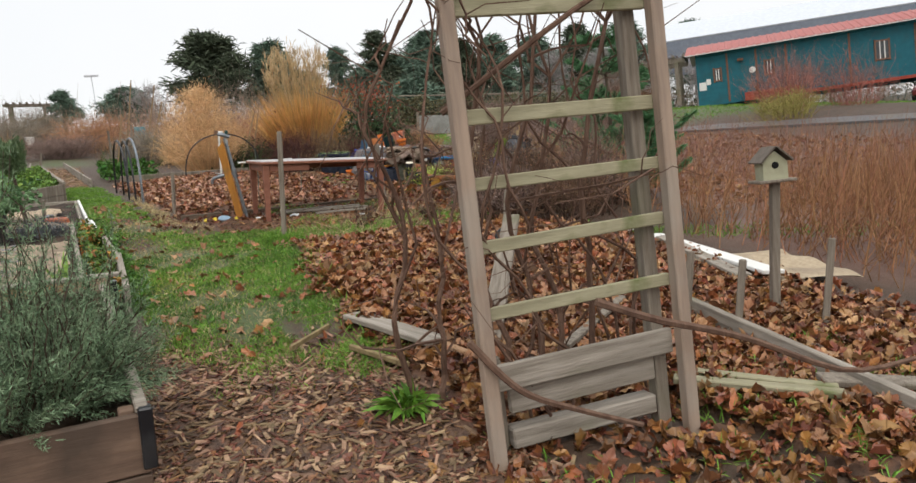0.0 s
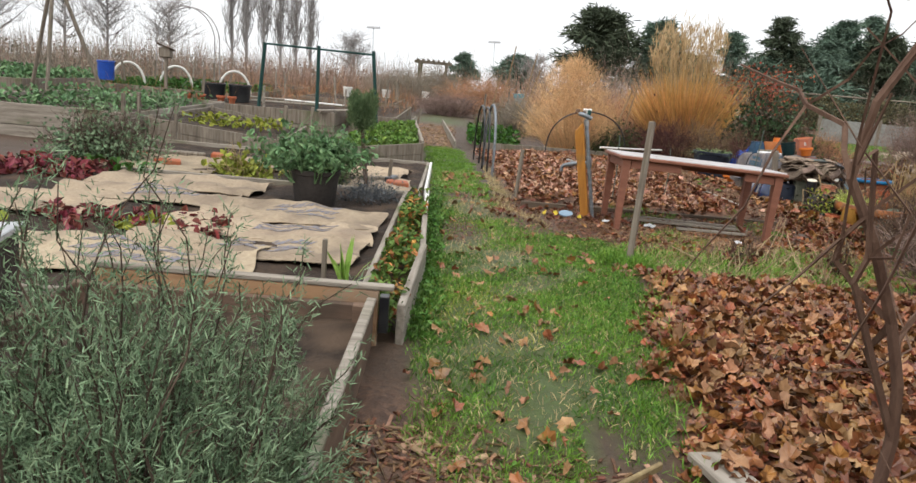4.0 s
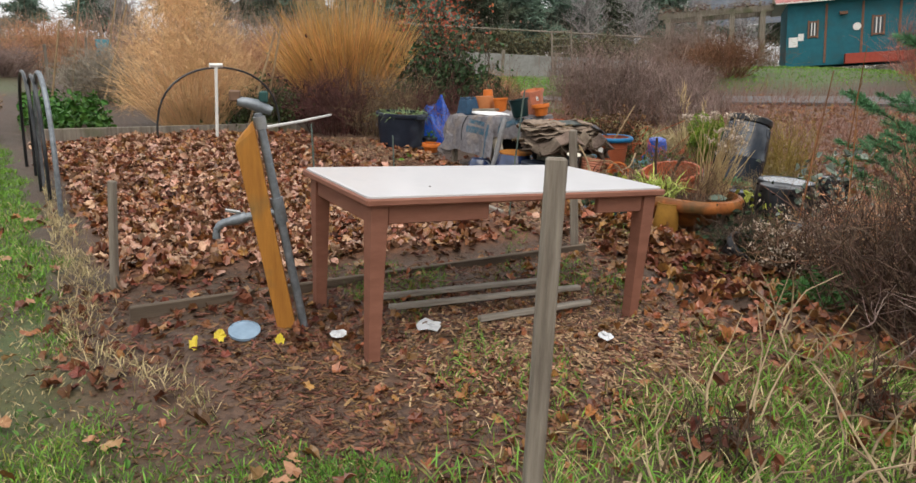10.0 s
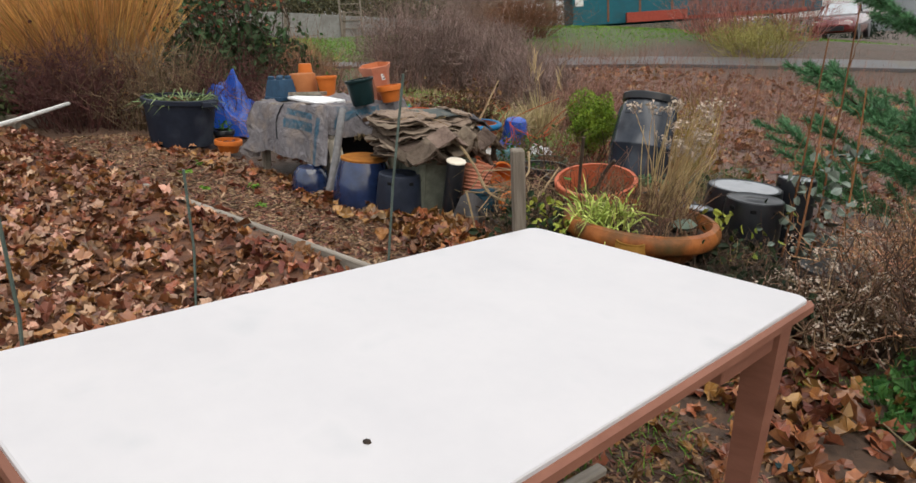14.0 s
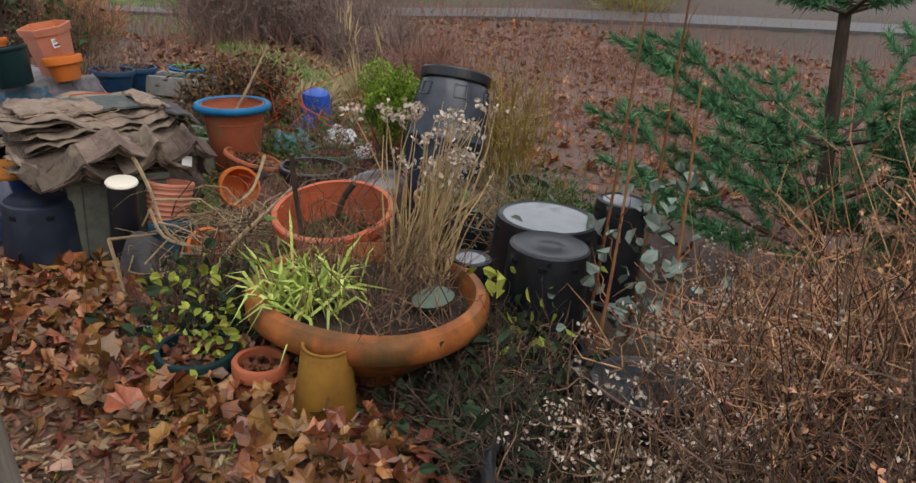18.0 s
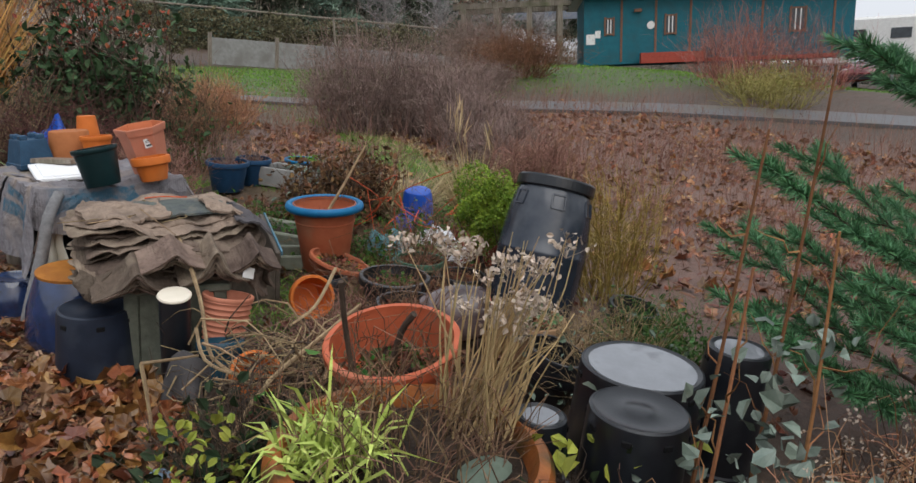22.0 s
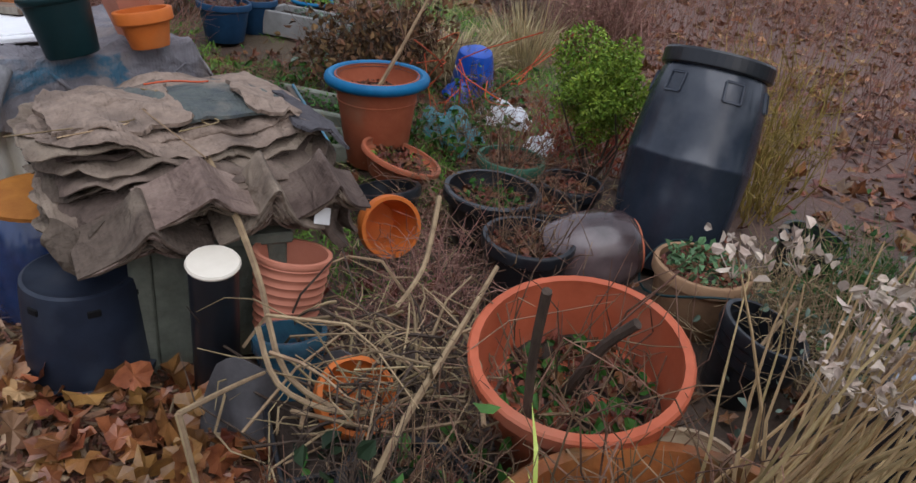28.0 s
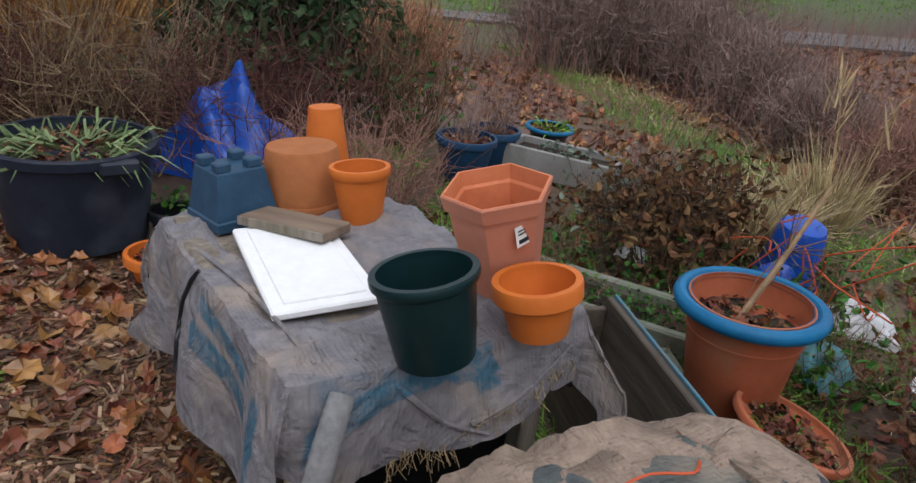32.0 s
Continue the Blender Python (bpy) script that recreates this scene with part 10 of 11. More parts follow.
def chips(n, area, weight, size, seed, label, material=CHIP):
    rng = np.random.default_rng(seed)
    x, y = scatter(n, area, weight, rng)
    P = on_ground(x, y, 0.004)
    m = len(x)
    L, W = size * rng.uniform(0.4, 1.5, (m, 1)), size * rng.uniform(0.12, 0.35, (m, 1))
    a = rng.uniform(0, 6.28, m)
    A = np.c_[np.cos(a), np.sin(a), rng.normal(size=m) * 0.25]
    B = np.c_[-np.sin(a), np.cos(a), rng.normal(size=m) * 0.25]
    N = np.array([0, 0, 1.0]) * size * 0.12
    V = np.stack([P - A * L - B * W, P + A * L - B * W * 0.6, P + A * L + B * W, P - A * L + B * W * 0.8, P - A * L * 0.9 - B * W * 0.8 + N, P + A * L * 0.9 - B * W * 0.5 + N, P + A * L * 0.9 + B * W * 0.8 + N, P - A * L * 0.9 + B * W * 0.6 + N], 1).reshape(-1, 3)
    o = np.arange(m)[:, None] * 8
    b = put(bag(), V, [o + np.array(q) for q in ((4, 5, 6, 7), (0, 1, 5, 4), (1, 2, 6, 5), (2, 3, 7, 6), (3, 0, 4, 7))])
    stuff("wood_chips", b, material, label, "wood chips")


chips(9000, (-0.3, 1.9, -0.6, 3.5), mulch_w, 0.03, 340, "shredded wood chip mulch at the trellis")
chips(2500, (-0.3, 1.9, -0.6, 3.5), mulch_w, 0.045, 341, "pale shredded wood pieces", mat("pale wood chip", (0.34, 0.23, 0.15), (0.2, 0.13, 0.08), 0.85, 30, 0.3, vary=0.5))
chips(12000, (1.6, 4.4, 6.9, 9.4), lambda x, y: mulch_w(x, y), 0.022, 342, "fine wood chips under the table")
chips(9000, (2.1, 4.4, 7.0, 8.9), lambda x, y: 0.8 * smooth01(1.4 - np.hypot((x - 3.2) / 0.9, (y - 7.9) / 0.65)), 0.02, 343, "pale fresh wood chips under the table", mat("fresh wood chip", (0.42, 0.28, 0.17), (0.26, 0.165, 0.10), 0.85, 30, 0.2, vary=0.45))
chips(9000, (4.2, 5.5, 8.6, 15.0), lambda x, y: mulch_w(x, y), 0.028, 344, "bark chips along the draped table")
chips(3800, (4.2, 5.5, 8.6, 15.0), lambda x, y: mulch_w(x, y), 0.03, 345, "pale bark chips along the draped table", MATS["pale wood chip"])
chips(16000, (4.2, 5.5, 10.4, 14.0), lambda x, y: mulch_w(x, y), 0.014, 349, "fine wet bark crumbs along the draped table")
for i, (x, y) in enumerate(((4.72, 12.9), (4.9, 12.2), (4.55, 12.3), (4.62, 11.7), (4.95, 13.1))):
    rw = np.random.default_rng(380 + i)
    solo("weed_seedling", cards(rw.normal(size=(9, 3)) * (0.025, 0.025, 0.008) + (0, 0, 0.025), 0.045, rw, flat=0.8), MATS["bright weed leaf"], spot(x, y, None), "tiny green seedling in the bark chips", "weed", "seedlings in the bark")
chips(3000, (-0.8, 0.6, 15.2, 22.3), mulch_w, 0.045, 346, "wood chip path farther up", MATS["pale wood chip"])
chips(5000, (0.2, 2.2, 6.5, 9.6), lambda x, y: 1 - grass_w(x, y), 0.017, 347, "wood chips on bare path patches")
chips(6000, (8.5, 17, 6, 18), lambda x, y: bark_w(x, y) * 0.8, 0.06, 348, "bark mulch among bare stems", mat("red bark chip", (0.20, 0.105, 0.075), (0.11, 0.055, 0.04), 0.85, 30, 0.2, vary=0.5))

# ---- far structures ----
# asphalt path beyond the bark field
def strip(pts, w, lift):
    P = sweep(np.array([(x, y, 0) for x, y in pts], float), 40)[:, :2]
    T = np.gradient(P, axis=0)
    T /= np.linalg.norm(T, axis=1)[:, None]
    N = np.c_[-T[:, 1], T[:, 0]] * w / 2
    V = np.concatenate([np.c_[P + N, level(*(P + N).T) + lift], np.c_[P - N, level(*(P - N).T) + lift], np.c_[P + N, level(*(P + N).T) - 0.2], np.c_[P - N, level(*(P - N).T) - 0.2]])
    i = np.arange(39)
    return put(bag(), V, [np.stack([i + 40, i + 41, i + 1, i], 1), np.stack([i, i + 1, i + 81, i + 80], 1), np.stack([i + 120, i + 121, i + 41, i + 40], 1)])


solo("pavement", strip([(7, 30), (10.8, 24.4), (13.2, 22.3), (15.8, 20.9), (17.2, 19.2), (19, 16.9), (20.4, 14.2), (24, 6)], 1.15, 0.05), ASPHALT, SLOPE.copy(), "wet grey garden path", "pavement", kind="structure")

# teal shed
SH = thing("teal_shed", spot(30.2, 26.3, lev(30.2, 26.3) + 0.15, rz=-51, upright=True), "teal painted shed with a red metal roof", "shed")
L_, W_, H_ = 10.8, 5.0, 2.75
part("wall", box(L_, 0.14, H_, at=(L_ / 2, 0.07, H_ / 2)), TEAL, SH)
part("wall", box(L_, 0.14, H_, at=(L_ / 2, W_, H_ / 2)), TEAL, SH)
part("wall", box(0.14, W_ - 0.2, H_, at=(0.07, W_ / 2, H_ / 2)), TEAL, SH)
b = bag()
put(b, [(L_ - 0.14, 0.14, 0), (L_ - 0.14, W_ - 0.1, 0), (L_ - 0.14, W_ - 0.1, H_), (L_ - 0.14, W_ / 2, H_ + 0.62), (L_ - 0.14, 0.14, H_), (L_, 0.14, 0), (L_, W_ - 0.1, 0), (L_, W_ - 0.1, H_), (L_, W_ / 2, H_ + 0.62), (L_, 0.14, H_)], [np.array([[5, 6, 7, 8, 9], [4, 3, 2, 1, 0]]), np.array([[0, 1, 6, 5], [1, 2, 7, 6], [2, 3, 8, 7], [3, 4, 9, 8], [4, 0, 5, 9]])])
part("gable_wall", b, TEAL, SH)
for x in (1.55, 2.95, 4.35, 7.2, 10.0):
    part("trim", box(0.09, 0.03, H_ - 0.2, at=(x, -0.014, H_ / 2)), BROWNTRIM, SH)
part("trim", box(L_, 0.05, 0.16, at=(L_ / 2, -0.024, H_ - 0.08)), TEAL, SH)
for s, y0 in ((1, -0.45), (-1, W_ + 0.45)):
    run, rise = W_ / 2 + 0.45, 0.75
    for i in range(34):
        xa = -0.5 + i * (L_ + 1.1) / 34
        w = (L_ + 1.1) / 34
        V = []
        for dx, dz in ((0, 0.0), (w * 0.62, 0.0), (w * 0.72, 0.035), (w * 0.9, 0.035), (w, 0.0)):
            V += [(xa + dx, y0, H_ - 0.02 + dz), (xa + dx, y0 + s * run, H_ - 0.02 + rise + dz)]
        F = [[2 * k, 2 * k + 2, 2 * k + 3, 2 * k + 1] for k in range(4)]
        part("roof_panel", put(bag(), V, [np.array(F)]), REDROOF, SH, "ribbed red metal roof panel")
    part("roof_deck", put(bag(), [(-0.5, y0, H_ - 0.07), (L_ + 0.6, y0, H_ - 0.07), (L_ + 0.6, y0 + s * run, H_ + rise - 0.07), (-0.5, y0 + s * run, H_ + rise - 0.07), (-0.5, y0, H_ - 0.03), (L_ + 0.6, y0, H_ - 0.03), (L_ + 0.6, y0 + s * run, H_ + rise - 0.03), (-0.5, y0 + s * run, H_ + rise - 0.03)], [np.array([[3, 2, 1, 0], [4, 5, 6, 7], [0, 1, 5, 4], [1, 2, 6, 5], [3, 0, 4, 7]])]), WHITEPAINT, SH, "white roof edge")


def window(parent, x, z, w, h, y=-0.02):
    wdw = part("window", box(w, 0.03, h, at=(0, 0, 0)), WINDOWGLASS, parent, "dark window with a brown frame", pose(x, y + 0.01, z))
    for dx in (-w / 2, w / 2):
        part("frame", box(0.07, 0.05, h + 0.14, at=(dx, -0.012, 0)), BROWNTRIM, wdw)
    for dz in (-h / 2, h / 2):
        part("frame", box(w, 0.05, 0.07, at=(0, -0.012, dz)), BROWNTRIM, wdw)
    for dx in (-w / 6, w / 6):
        part("bar", box(0.045, 0.03, h - 0.07, at=(dx, -0.018, 0)), WHITEPAINT, wdw)


window(SH, 1.05, 1.55, 0.36, 0.62)
window(SH, 3.55, 1.55, 0.44, 0.72)
window(SH, 8.6, 1.55, 0.6, 0.9)
part("notice", box(0.36, 0.01, 0.42, at=(0.28, -0.006, 1.05)), WHITEPAINT, SH, "white paper notices")
part("notice", box(0.22, 0.01, 0.3, at=(0.58, -0.006, 1.25)), WHITEPAINT, SH, "white paper notice")
part("dish", lathe([(0.001, 0), (0.16, 0.01), (0.16, 0.03), (0.001, 0.035)], 16, at=(2.75, -0.01, 1.55), rot=(90, 0, 0)), WHITEPAINT, SH, "round white plaque")
part("lamp", box(0.3, 0.2, 0.12, at=(2.2, -0.1, 2.15)), BROWNTRIM, SH, "wall lamp")
part("planter_box", box(2.6, 0.4, 0.42, at=(3.6, -0.35, 0.21)), mat("red painted box", (0.36, 0.07, 0.045), (0.28, 0.05, 0.035), 0.7), SH, "red painted planter box")
part("sill_board", box(5.0, 0.3, 0.15, at=(7.5, -0.3, 0.07)), MATS["red painted box"], SH, "red base board")
# pergola beside the shed
PG = thing("timber_pergola", spot(27.2, 30.4, lev(28, 29) + 0.1, rz=-51, upright=True), "dark timber pergola covered with bare vines", "pergola")
for x in (0, 1.4, 2.8, 4.1):
    for y in (0, 2.4):
        part("post", box(0.22, 0.22, 2.3, at=(x, y, 1.15)), WOODGREY, PG)
for y in (0, 2.4):
    part("beam", box(5.0, 0.16, 0.26, at=(2.05, y, 2.4)), WOODGREY, PG)
for x in np.linspace(-0.3, 4.5, 10):
    part("rafter", box(0.08, 3.4, 0.16, at=(x, 1.2, 2.6)), WOODGREY, PG)
rg = np.random.default_rng(350)
A = np.c_[rg.uniform(-0.4, 4.5, 260), rg.uniform(-0.4, 2.8, 260), np.full(260, 2.65)]
part("vine", twigs(A, A + rg.normal(size=(260, 3)) * (0.4, 0.4, 0.1), rg, 0.015, 0.2)[0], VINE, PG, "tangle of bare vines on top")
# grey barn
BN = thing("grey_barn", spot(52.5, 52.5, 5.0, rz=-44, upright=True), "large grey metal building with a white roof", "barn")
part("wall", box(30, 0.2, 3.4, at=(15, 0, 0.2)), GREYWALL, BN)
b = bag()
put(b, [(0, 0, -1.5), (0, 8, -1.5), (0, 8, 1.9), (0, 4, 4.0), (0, 0, 1.9), (0.2, 0.1, -1.5), (0.2, 7.9, -1.5), (0.2, 7.9, 1.9), (0.2, 4, 3.9), (0.2, 0.1, 1.9)], [np.array([[4, 3, 2, 1, 0], [5, 6, 7, 8, 9]])])
part("gable_wall", b, GREYWALL, BN)
part("roof", box(30.6, 4.6, 0.12, at=(15, 1.9, 2.95), rot=(27.5, 0, 0)), WHITEROOF, BN)
part("roof", box(30.6, 4.6, 0.12, at=(15, 6.1, 2.95), rot=(-27.5, 0, 0)), WHITEROOF, BN)
# low concrete planters, hedge and gate far behind the draped table
FE = thing("grey_fence", SLOPE @ pose(17.0, 33.5, 0, 0, 0, -22), "long low grey board fence", "fence")
for i in range(5):
    part("panel", box(2.3, 0.1, 0.95, at=(1.2 + i * 2.4, 0, 0.45)), CONCRETE, FE)
    part("post", box(0.14, 0.14, 1.2, at=(i * 2.4, 0.0, 0.5)), WOODGREY, FE)
GT = thing("trellis_gate", spot(21.3, 31.6, 0.1, rz=-20, upright=True), "open metal trellis gate", "gate")
for x in (0, 0.9):
    part("upright", box(0.07, 0.07, 2.0, at=(x, 0, 0.95)), WOODGREY, GT)
for z in np.linspace(0.3, 1.9, 6):
    part("bar", box(0.86, 0.04, 0.04, at=(0.45, 0, z)), WOODGREY, GT)
HG = thing("vine_hedge", SLOPE.copy(), "long hedge of vines on a wire fence", "hedge")
rg = np.random.default_rng(351)
n = 16000
u = rg.random(n)
P = np.c_[15 + 15 * u, 36.5 - 6.0 * u + rg.normal(size=n) * 0.25, rg.uniform(0.4, 1.85, n) + 0.15 * np.sin(u * 40) + 0.1 * np.sin(u * 97)]
part("foliage", cards(P, rg.uniform(0.06, 0.15, n), rg), mat("brown green vine leaf", (0.17, 0.155, 0.085), (0.085, 0.08, 0.045), 0.8, vary=0.5), HG)
part("wire_rail", tube([(15, 36.5, 2.0), (30, 30.5, 2.0)], 0.04, 5), WOODGREY, HG, "weathered top rail")

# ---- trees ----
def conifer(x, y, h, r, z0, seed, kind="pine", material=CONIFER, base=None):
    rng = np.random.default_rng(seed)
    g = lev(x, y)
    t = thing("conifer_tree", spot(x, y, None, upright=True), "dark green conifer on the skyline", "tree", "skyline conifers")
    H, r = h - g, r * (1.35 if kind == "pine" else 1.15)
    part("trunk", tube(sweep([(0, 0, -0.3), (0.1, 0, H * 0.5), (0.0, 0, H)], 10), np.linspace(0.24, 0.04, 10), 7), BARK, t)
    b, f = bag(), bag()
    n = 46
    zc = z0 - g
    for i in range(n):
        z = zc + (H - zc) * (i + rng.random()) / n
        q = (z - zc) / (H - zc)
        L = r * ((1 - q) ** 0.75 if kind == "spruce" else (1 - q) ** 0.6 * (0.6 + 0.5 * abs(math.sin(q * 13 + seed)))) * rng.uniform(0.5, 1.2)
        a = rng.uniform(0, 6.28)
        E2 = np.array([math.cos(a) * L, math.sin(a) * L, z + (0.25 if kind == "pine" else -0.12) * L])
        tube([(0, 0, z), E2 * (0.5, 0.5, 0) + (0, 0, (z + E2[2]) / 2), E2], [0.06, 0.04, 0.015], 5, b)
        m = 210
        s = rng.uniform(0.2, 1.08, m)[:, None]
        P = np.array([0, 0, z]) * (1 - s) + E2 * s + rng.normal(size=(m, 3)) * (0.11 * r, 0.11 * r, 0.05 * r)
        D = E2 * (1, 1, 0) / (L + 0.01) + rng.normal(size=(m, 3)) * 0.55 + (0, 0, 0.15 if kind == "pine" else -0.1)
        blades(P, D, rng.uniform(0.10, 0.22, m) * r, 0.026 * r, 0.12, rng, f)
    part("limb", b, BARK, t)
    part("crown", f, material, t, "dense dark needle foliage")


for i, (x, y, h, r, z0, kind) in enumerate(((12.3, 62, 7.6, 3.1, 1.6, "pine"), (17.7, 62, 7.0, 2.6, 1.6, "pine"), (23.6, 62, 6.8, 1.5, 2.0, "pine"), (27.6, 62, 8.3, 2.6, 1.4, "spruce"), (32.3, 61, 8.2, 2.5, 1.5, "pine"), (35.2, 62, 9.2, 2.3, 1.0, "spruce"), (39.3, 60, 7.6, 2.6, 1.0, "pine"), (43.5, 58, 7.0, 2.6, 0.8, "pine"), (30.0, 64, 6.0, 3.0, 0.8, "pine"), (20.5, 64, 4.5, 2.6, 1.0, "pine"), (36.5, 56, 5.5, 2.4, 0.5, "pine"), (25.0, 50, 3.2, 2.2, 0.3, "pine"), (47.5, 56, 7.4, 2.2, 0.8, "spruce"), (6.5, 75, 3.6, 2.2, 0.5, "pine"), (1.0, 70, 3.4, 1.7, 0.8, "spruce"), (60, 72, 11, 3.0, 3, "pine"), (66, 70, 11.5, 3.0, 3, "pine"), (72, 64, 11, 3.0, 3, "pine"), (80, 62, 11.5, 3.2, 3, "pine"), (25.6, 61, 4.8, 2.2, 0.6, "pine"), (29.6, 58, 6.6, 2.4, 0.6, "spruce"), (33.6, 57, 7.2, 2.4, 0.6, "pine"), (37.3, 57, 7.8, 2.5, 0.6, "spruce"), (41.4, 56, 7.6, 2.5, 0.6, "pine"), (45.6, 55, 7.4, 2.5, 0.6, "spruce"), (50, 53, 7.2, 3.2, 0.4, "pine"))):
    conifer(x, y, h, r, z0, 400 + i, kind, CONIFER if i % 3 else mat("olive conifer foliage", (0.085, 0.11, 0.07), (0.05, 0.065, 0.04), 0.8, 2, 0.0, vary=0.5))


def bare_tree(x, y, h, w, seed, narrow=False):
    rng = np.random.default_rng(seed)
    t = thing("bare_tree", spot(x, y, None, upright=True), "leafless grey winter tree", "tree", "bare winter trees")
    part("trunk", tube(sweep([(0, 0, -0.3), (0.1, 0, h * 0.5), (0, 0, h * 0.9)], 8), np.linspace(0.12, 0.03, 8), 6), GREYTREE, t)
    b = bag()
    n = 34
    z = rng.uniform(h * 0.2, h * 0.85, n)
    a = rng.uniform(0, 6.28, n)
    L = w * rng.uniform(0.5, 1.1, n) * (1.1 - z / h)
    S = np.c_[np.zeros((n, 2)), z]
    E2 = np.c_[np.cos(a) * L, np.sin(a) * L, z + (h * 0.4 if narrow else L * 0.8) * rng.uniform(0.6, 1.2, n)]
    _, C = twigs(S, E2, rng, 0.045, 0.1, 3, b)
    S2 = np.repeat(C[:, 1:].reshape(-1, 3), 4, 0)
    E3 = S2 + rng.normal(size=S2.shape) * (w * 0.22, w * 0.22, 0.2) + (0, 0, h * 0.12)
    twigs(S2, E3, rng, 0.016, 0.12, 3, b, 3)
    part("branch", b, GREYTREE, t, "fine bare branches")


for i, (x, y, h, w, nr) in enumerate(((-14.5, 57, 7.4, 0.9, True), (-13.2, 57, 7.0, 0.8, True), (-12.0, 57, 7.2, 0.8, True), (-15.8, 57, 6.6, 0.8, True), (-10.9, 57, 6.2, 0.7, True), (-17.2, 58, 6.8, 0.8, True), (-24, 52, 6.2, 3.0, False), (-28, 54, 7.2, 3.2, False), (-31.5, 52, 6.6, 3.0, False), (-20.5, 54, 5.2, 2.8, False), (-36, 50, 7, 3.0, False), (-8, 60, 4.0, 2.5, False), (44, 50, 6.5, 3.0, False), (48, 47, 6.0, 3.0, False), (40.5, 52, 6.2, 3.0, False), (52, 46, 6.5, 3.0, False), (8, 68, 3.8, 2.8, False), (-40, 44, 7, 3.0, False))):
    bare_tree(x, y, h, w, 450 + i, nr)


def far_brush(pts, n, h, size, material, label, seed):
    rng = np.random.default_rng(seed)
    P = sweep(np.array([(x, y, 0) for x, y in pts], float), 60)
    k = rng.integers(0, 60, n)
    Q = P[k] + rng.normal(size=(n, 3)) * (1.4, 1.4, 0)
    hh = h * (0.6 + 0.4 * np.sin(k * 0.9 + seed) ** 2 + 0.25 * np.sin(k * 2.3))
    Q[:, 2] = level(Q[:, 0], Q[:, 1]) + rng.random(n) ** 0.8 * hh
    b = cards(Q[: n // 2], size * 0.55 * rng.uniform(0.5, 1.4, n // 2), rng)
    A = Q[n // 2 :: 2].copy()
    A[:, 2] = level(A[:, 0], A[:, 1]) - 0.1
    twigs(A, A + np.c_[rng.normal(size=(len(A), 2)) * 0.35, (hh[n // 2 :: 2] + 0.3) * rng.uniform(0.5, 1.5, len(A))], rng, 0.014, 0.08, 3, b, 3)
    stuff("far_brush", b, material, label, "brush")


far_brush([(-60, 30), (-40, 46), (-20, 52), (0, 60), (20, 66)], 18000, 1.7, 0.2, HAZEBUSH, "far olive brown brush line", 501)
far_brush([(-50, 34), (-30, 44), (-12, 48), (-2, 52)], 12000, 1.3, 0.18, mat("far russet brush", (0.36, 0.255, 0.20), (0.23, 0.16, 0.125), 0.9, vary=0.5), "far russet brush line", 502)
far_brush([(12, 60), (26, 58), (40, 54), (54, 46), (66, 36)], 16000, 3.2, 0.28, HAZEBUSH, "far brush below the conifers", 503)
far_brush([(4, 34), (8, 38), (14, 42)], 6000, 1.6, 0.2, MATS["far russet brush"], "russet shrubs beyond the grasses", 504)
far_brush([(-16, 34), (-8, 36), (-4, 38)], 5000, 1.1, 0.2, MATS["far russet brush"], "brown brush among far plots", 505)
far_brush([(-22, 22), (-16, 28), (-12, 36)], 4500, 1.3, 0.2, HAZEBUSH, "hedge among far plots", 506)
far_brush([(66, 66), (84, 52), (100, 30)], 9000, 5.0, 0.6, mat("far evergreen brush", (0.03, 0.05, 0.03), (0.015, 0.028, 0.018), 0.9, vary=0.5), "dark wooded ridge behind the barn", 507)
# plain wooded hills that close the view, distance haze put into their grey colour
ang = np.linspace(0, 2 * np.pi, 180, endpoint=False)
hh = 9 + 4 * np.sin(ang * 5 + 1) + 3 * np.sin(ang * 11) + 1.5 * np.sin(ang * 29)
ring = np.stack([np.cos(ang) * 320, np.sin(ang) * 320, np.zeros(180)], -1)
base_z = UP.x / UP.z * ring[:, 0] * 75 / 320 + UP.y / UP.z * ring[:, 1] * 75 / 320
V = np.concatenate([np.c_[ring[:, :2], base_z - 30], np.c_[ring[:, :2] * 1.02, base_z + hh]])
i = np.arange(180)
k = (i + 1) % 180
solo("backdrop", put(bag(), V, [np.stack([i, k, k + 180, i + 180], 1)]), mat("haze grey far hill", (0.28, 0.30, 0.32), (0.20, 0.22, 0.23), 1.0, 0.08, 0.0), Matrix(), "hazy wooded hills in the distance", "hills", kind="structure")
for x, y, h in ((-21, 95, 10.5), (-11, 100, 10), (6, 110, 11)):
    LP = thing("light_mast", spot(x, y, None, upright=True), "far floodlight mast in haze", "mast")
    # Pale grey of pole and lamp bar has the distance haze painted in.
    part("pole", tube([(0, 0, 0), (0, 0, h)], 0.05, 6), mat("haze pale mast", (0.55, 0.57, 0.6), (0.5, 0.52, 0.55), 0.7), LP)
    part("lamp_bar", box(1.8, 0.3, 0.22, at=(0, 0, h)), MATS["haze pale mast"], LP)


# parked car and trailer beyond the shed
CAR = thing("parked_car", spot(35.5, 16.6, lev(35.5, 16.6), rz=186, upright=True), "maroon hatchback car parked beyond the shed", "car")
MAROON = mat("maroon car paint", (0.13, 0.02, 0.022), (0.11, 0.016, 0.018), 0.25, 3, 0.0, coat=0.8)
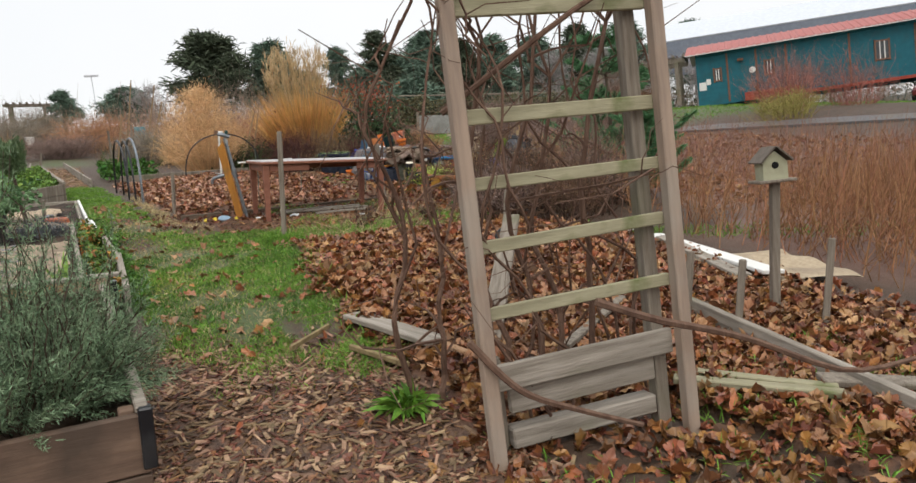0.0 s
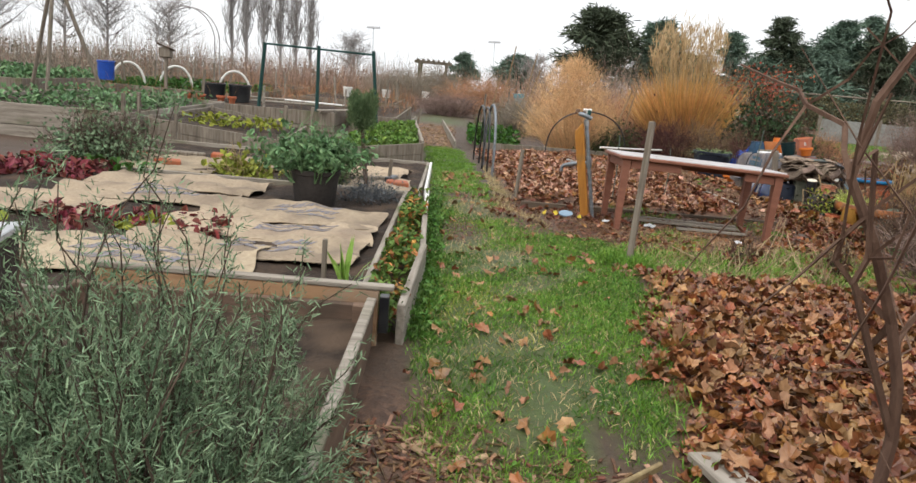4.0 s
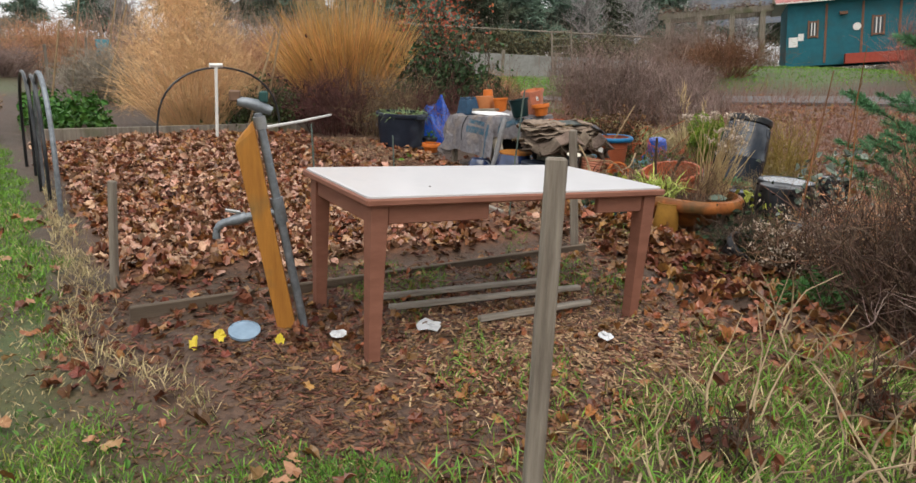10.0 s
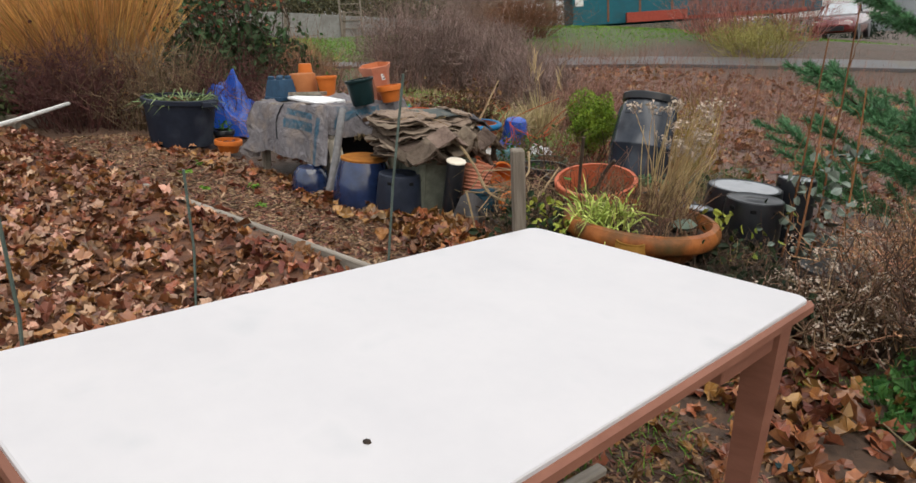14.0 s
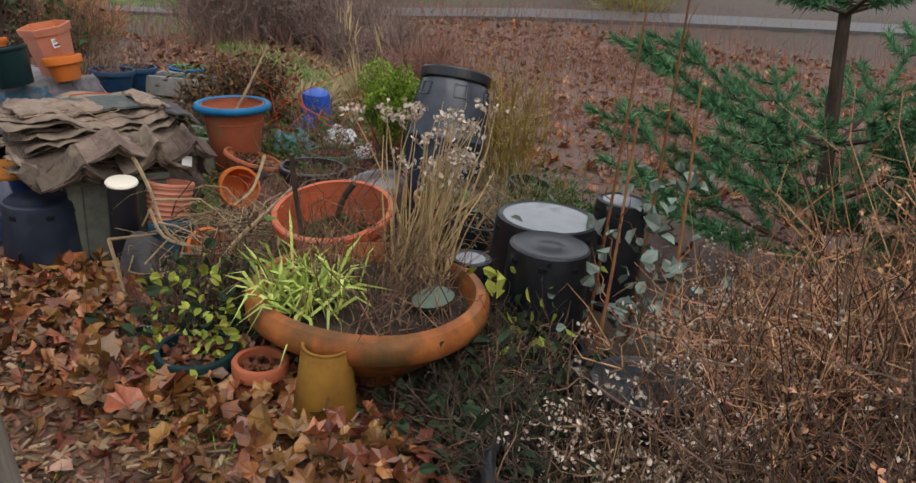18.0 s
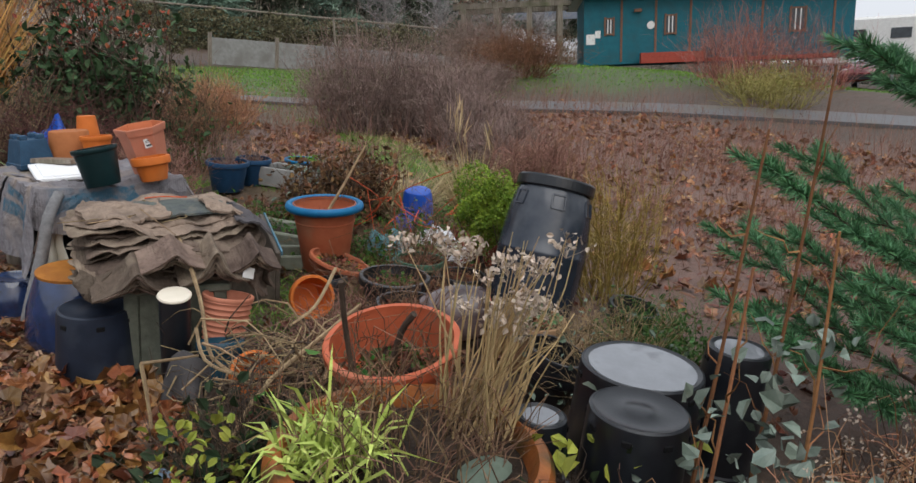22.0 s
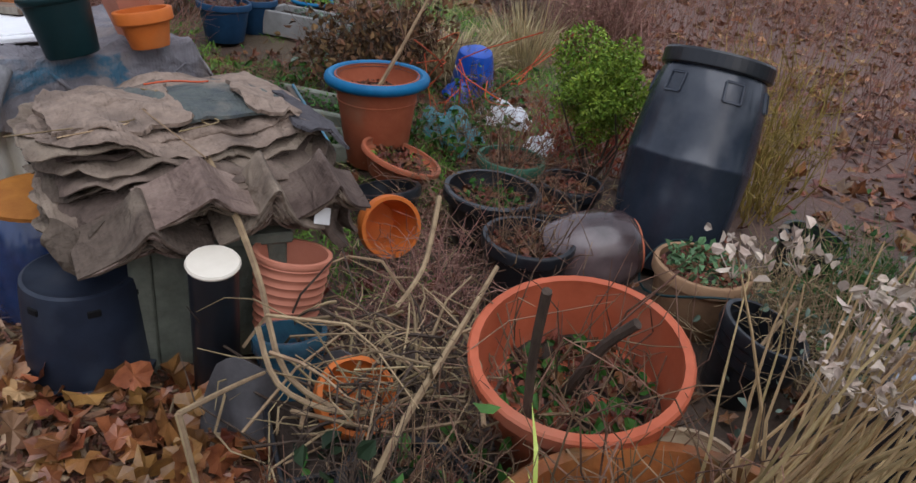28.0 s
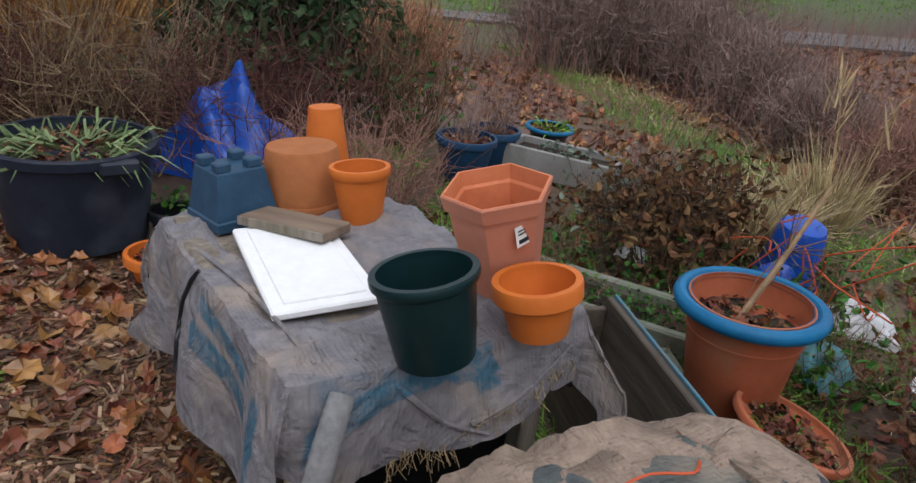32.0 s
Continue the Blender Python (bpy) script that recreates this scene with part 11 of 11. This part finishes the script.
# Pale grey glass colour paints the sky's reflection on the windscreen.
CARGLASS = mat("pale reflecting windscreen", (0.5, 0.53, 0.56), (0.42, 0.45, 0.48), 0.1, 3, 0.0)


def shell(sections, half):
    """A car body from (x, bottom, top, width share) stations along its length."""
    V = []
    for x, lo, hi, w in sections:
        for k, (sy, sz) in enumerate(((-0.9, 0), (-1, 0.25), (-1, 0.7), (-0.86, 1), (0.86, 1), (1, 0.7), (1, 0.25), (0.9, 0))):
            V.append((x, sy * half * w, lo + (hi - lo) * sz))
    n = len(sections)
    F = [[i * 8 + j, (i + 1) * 8 + j, (i + 1) * 8 + (j + 1) % 8, i * 8 + (j + 1) % 8] for i in range(n - 1) for j in range(8)]
    return put(bag(), V, [np.array(F), np.arange(8)[::-1][None], (np.arange(8) + (n - 1) * 8)[None]])


part("body", shell([(-2.05, 0.4, 0.9, 0.85), (-1.9, 0.28, 1.0, 0.95), (-0.8, 0.25, 1.0, 1), (0.8, 0.25, 0.98, 1), (1.6, 0.28, 0.88, 0.97), (2.0, 0.32, 0.72, 0.85), (2.08, 0.4, 0.6, 0.75)], 0.86), MAROON, CAR, smooth=True)
part("cabin", shell([(-1.85, 0.95, 1.05, 0.86), (-1.4, 0.95, 1.45, 0.8), (-0.2, 0.95, 1.5, 0.8), (0.25, 0.95, 1.42, 0.8), (0.95, 0.95, 1.0, 0.88)], 0.86), MAROON, CAR, smooth=True)
part("windscreen", shell([(0.22, 1.0, 1.44, 0.76), (0.30, 0.98, 1.42, 0.76), (1.0, 0.96, 1.01, 0.82)], 0.86), CARGLASS, CAR, "pale reflecting windscreen")
for sy in (-1, 1):
    part("side_window", box(1.5, 0.02, 0.34, at=(-0.5, sy * 0.745, 1.22), rot=(sy * 12, 0, 0)), WINDOWGLASS, CAR)
    part("headlight", lathe([(0.001, 0), (0.12, 0.0), (0.13, -0.05)], 14, at=(2.0, sy * 0.55, 0.68), rot=(0, 70, 0), squash=(0.7, 1.3)), WHITEPAINT, CAR, "clear headlight")
    for x in (-1.3, 1.3):
        wheel = part("wheel", lathe([(0.18, -0.1), (0.29, -0.1), (0.31, -0.06), (0.31, 0.06), (0.29, 0.1), (0.18, 0.1)], 24, rot=(90, 0, 0)), BLACKPLASTIC, CAR, "black tyre", pose(x, sy * 0.78, 0.31))
        part("rim", lathe([(0.001, 0.09), (0.18, 0.08), (0.185, 0.1), (0.185, -0.1), (0.001, -0.09)], 18, rot=(90, 0, 0)), STEELCLAMP, wheel, "grey metal rim")
part("grille", box(0.04, 0.9, 0.18, at=(2.08, 0, 0.46)), BLACKPLASTIC, CAR, "black grille")
TRL = thing("white_trailer", spot(46.5, 20.3, lev(46.5, 20.3) + 0.6, rz=107, upright=True), "white trailer parked far beyond the shed", "trailer")
part("body", box(5.5, 2.3, 2.3, at=(0, 0, 1.6), bevel=0.12), WHITEPAINT, TRL)
for x in (-1.6, 0.4):
    part("window", box(0.9, 0.03, 0.5, at=(x, 1.16, 1.9)), WINDOWGLASS, TRL)
    part("window", box(0.9, 0.03, 0.5, at=(x, -1.16, 1.9)), WINDOWGLASS, TRL)
for x in (-0.5, 0.5):
    part("wheel", lathe([(0.1, -1.1), (0.3, -1.1), (0.3, 1.1), (0.1, 1.1)], 18, at=(x, 0, 0.3), rot=(90, 0, 0)), BLACKPLASTIC, TRL)
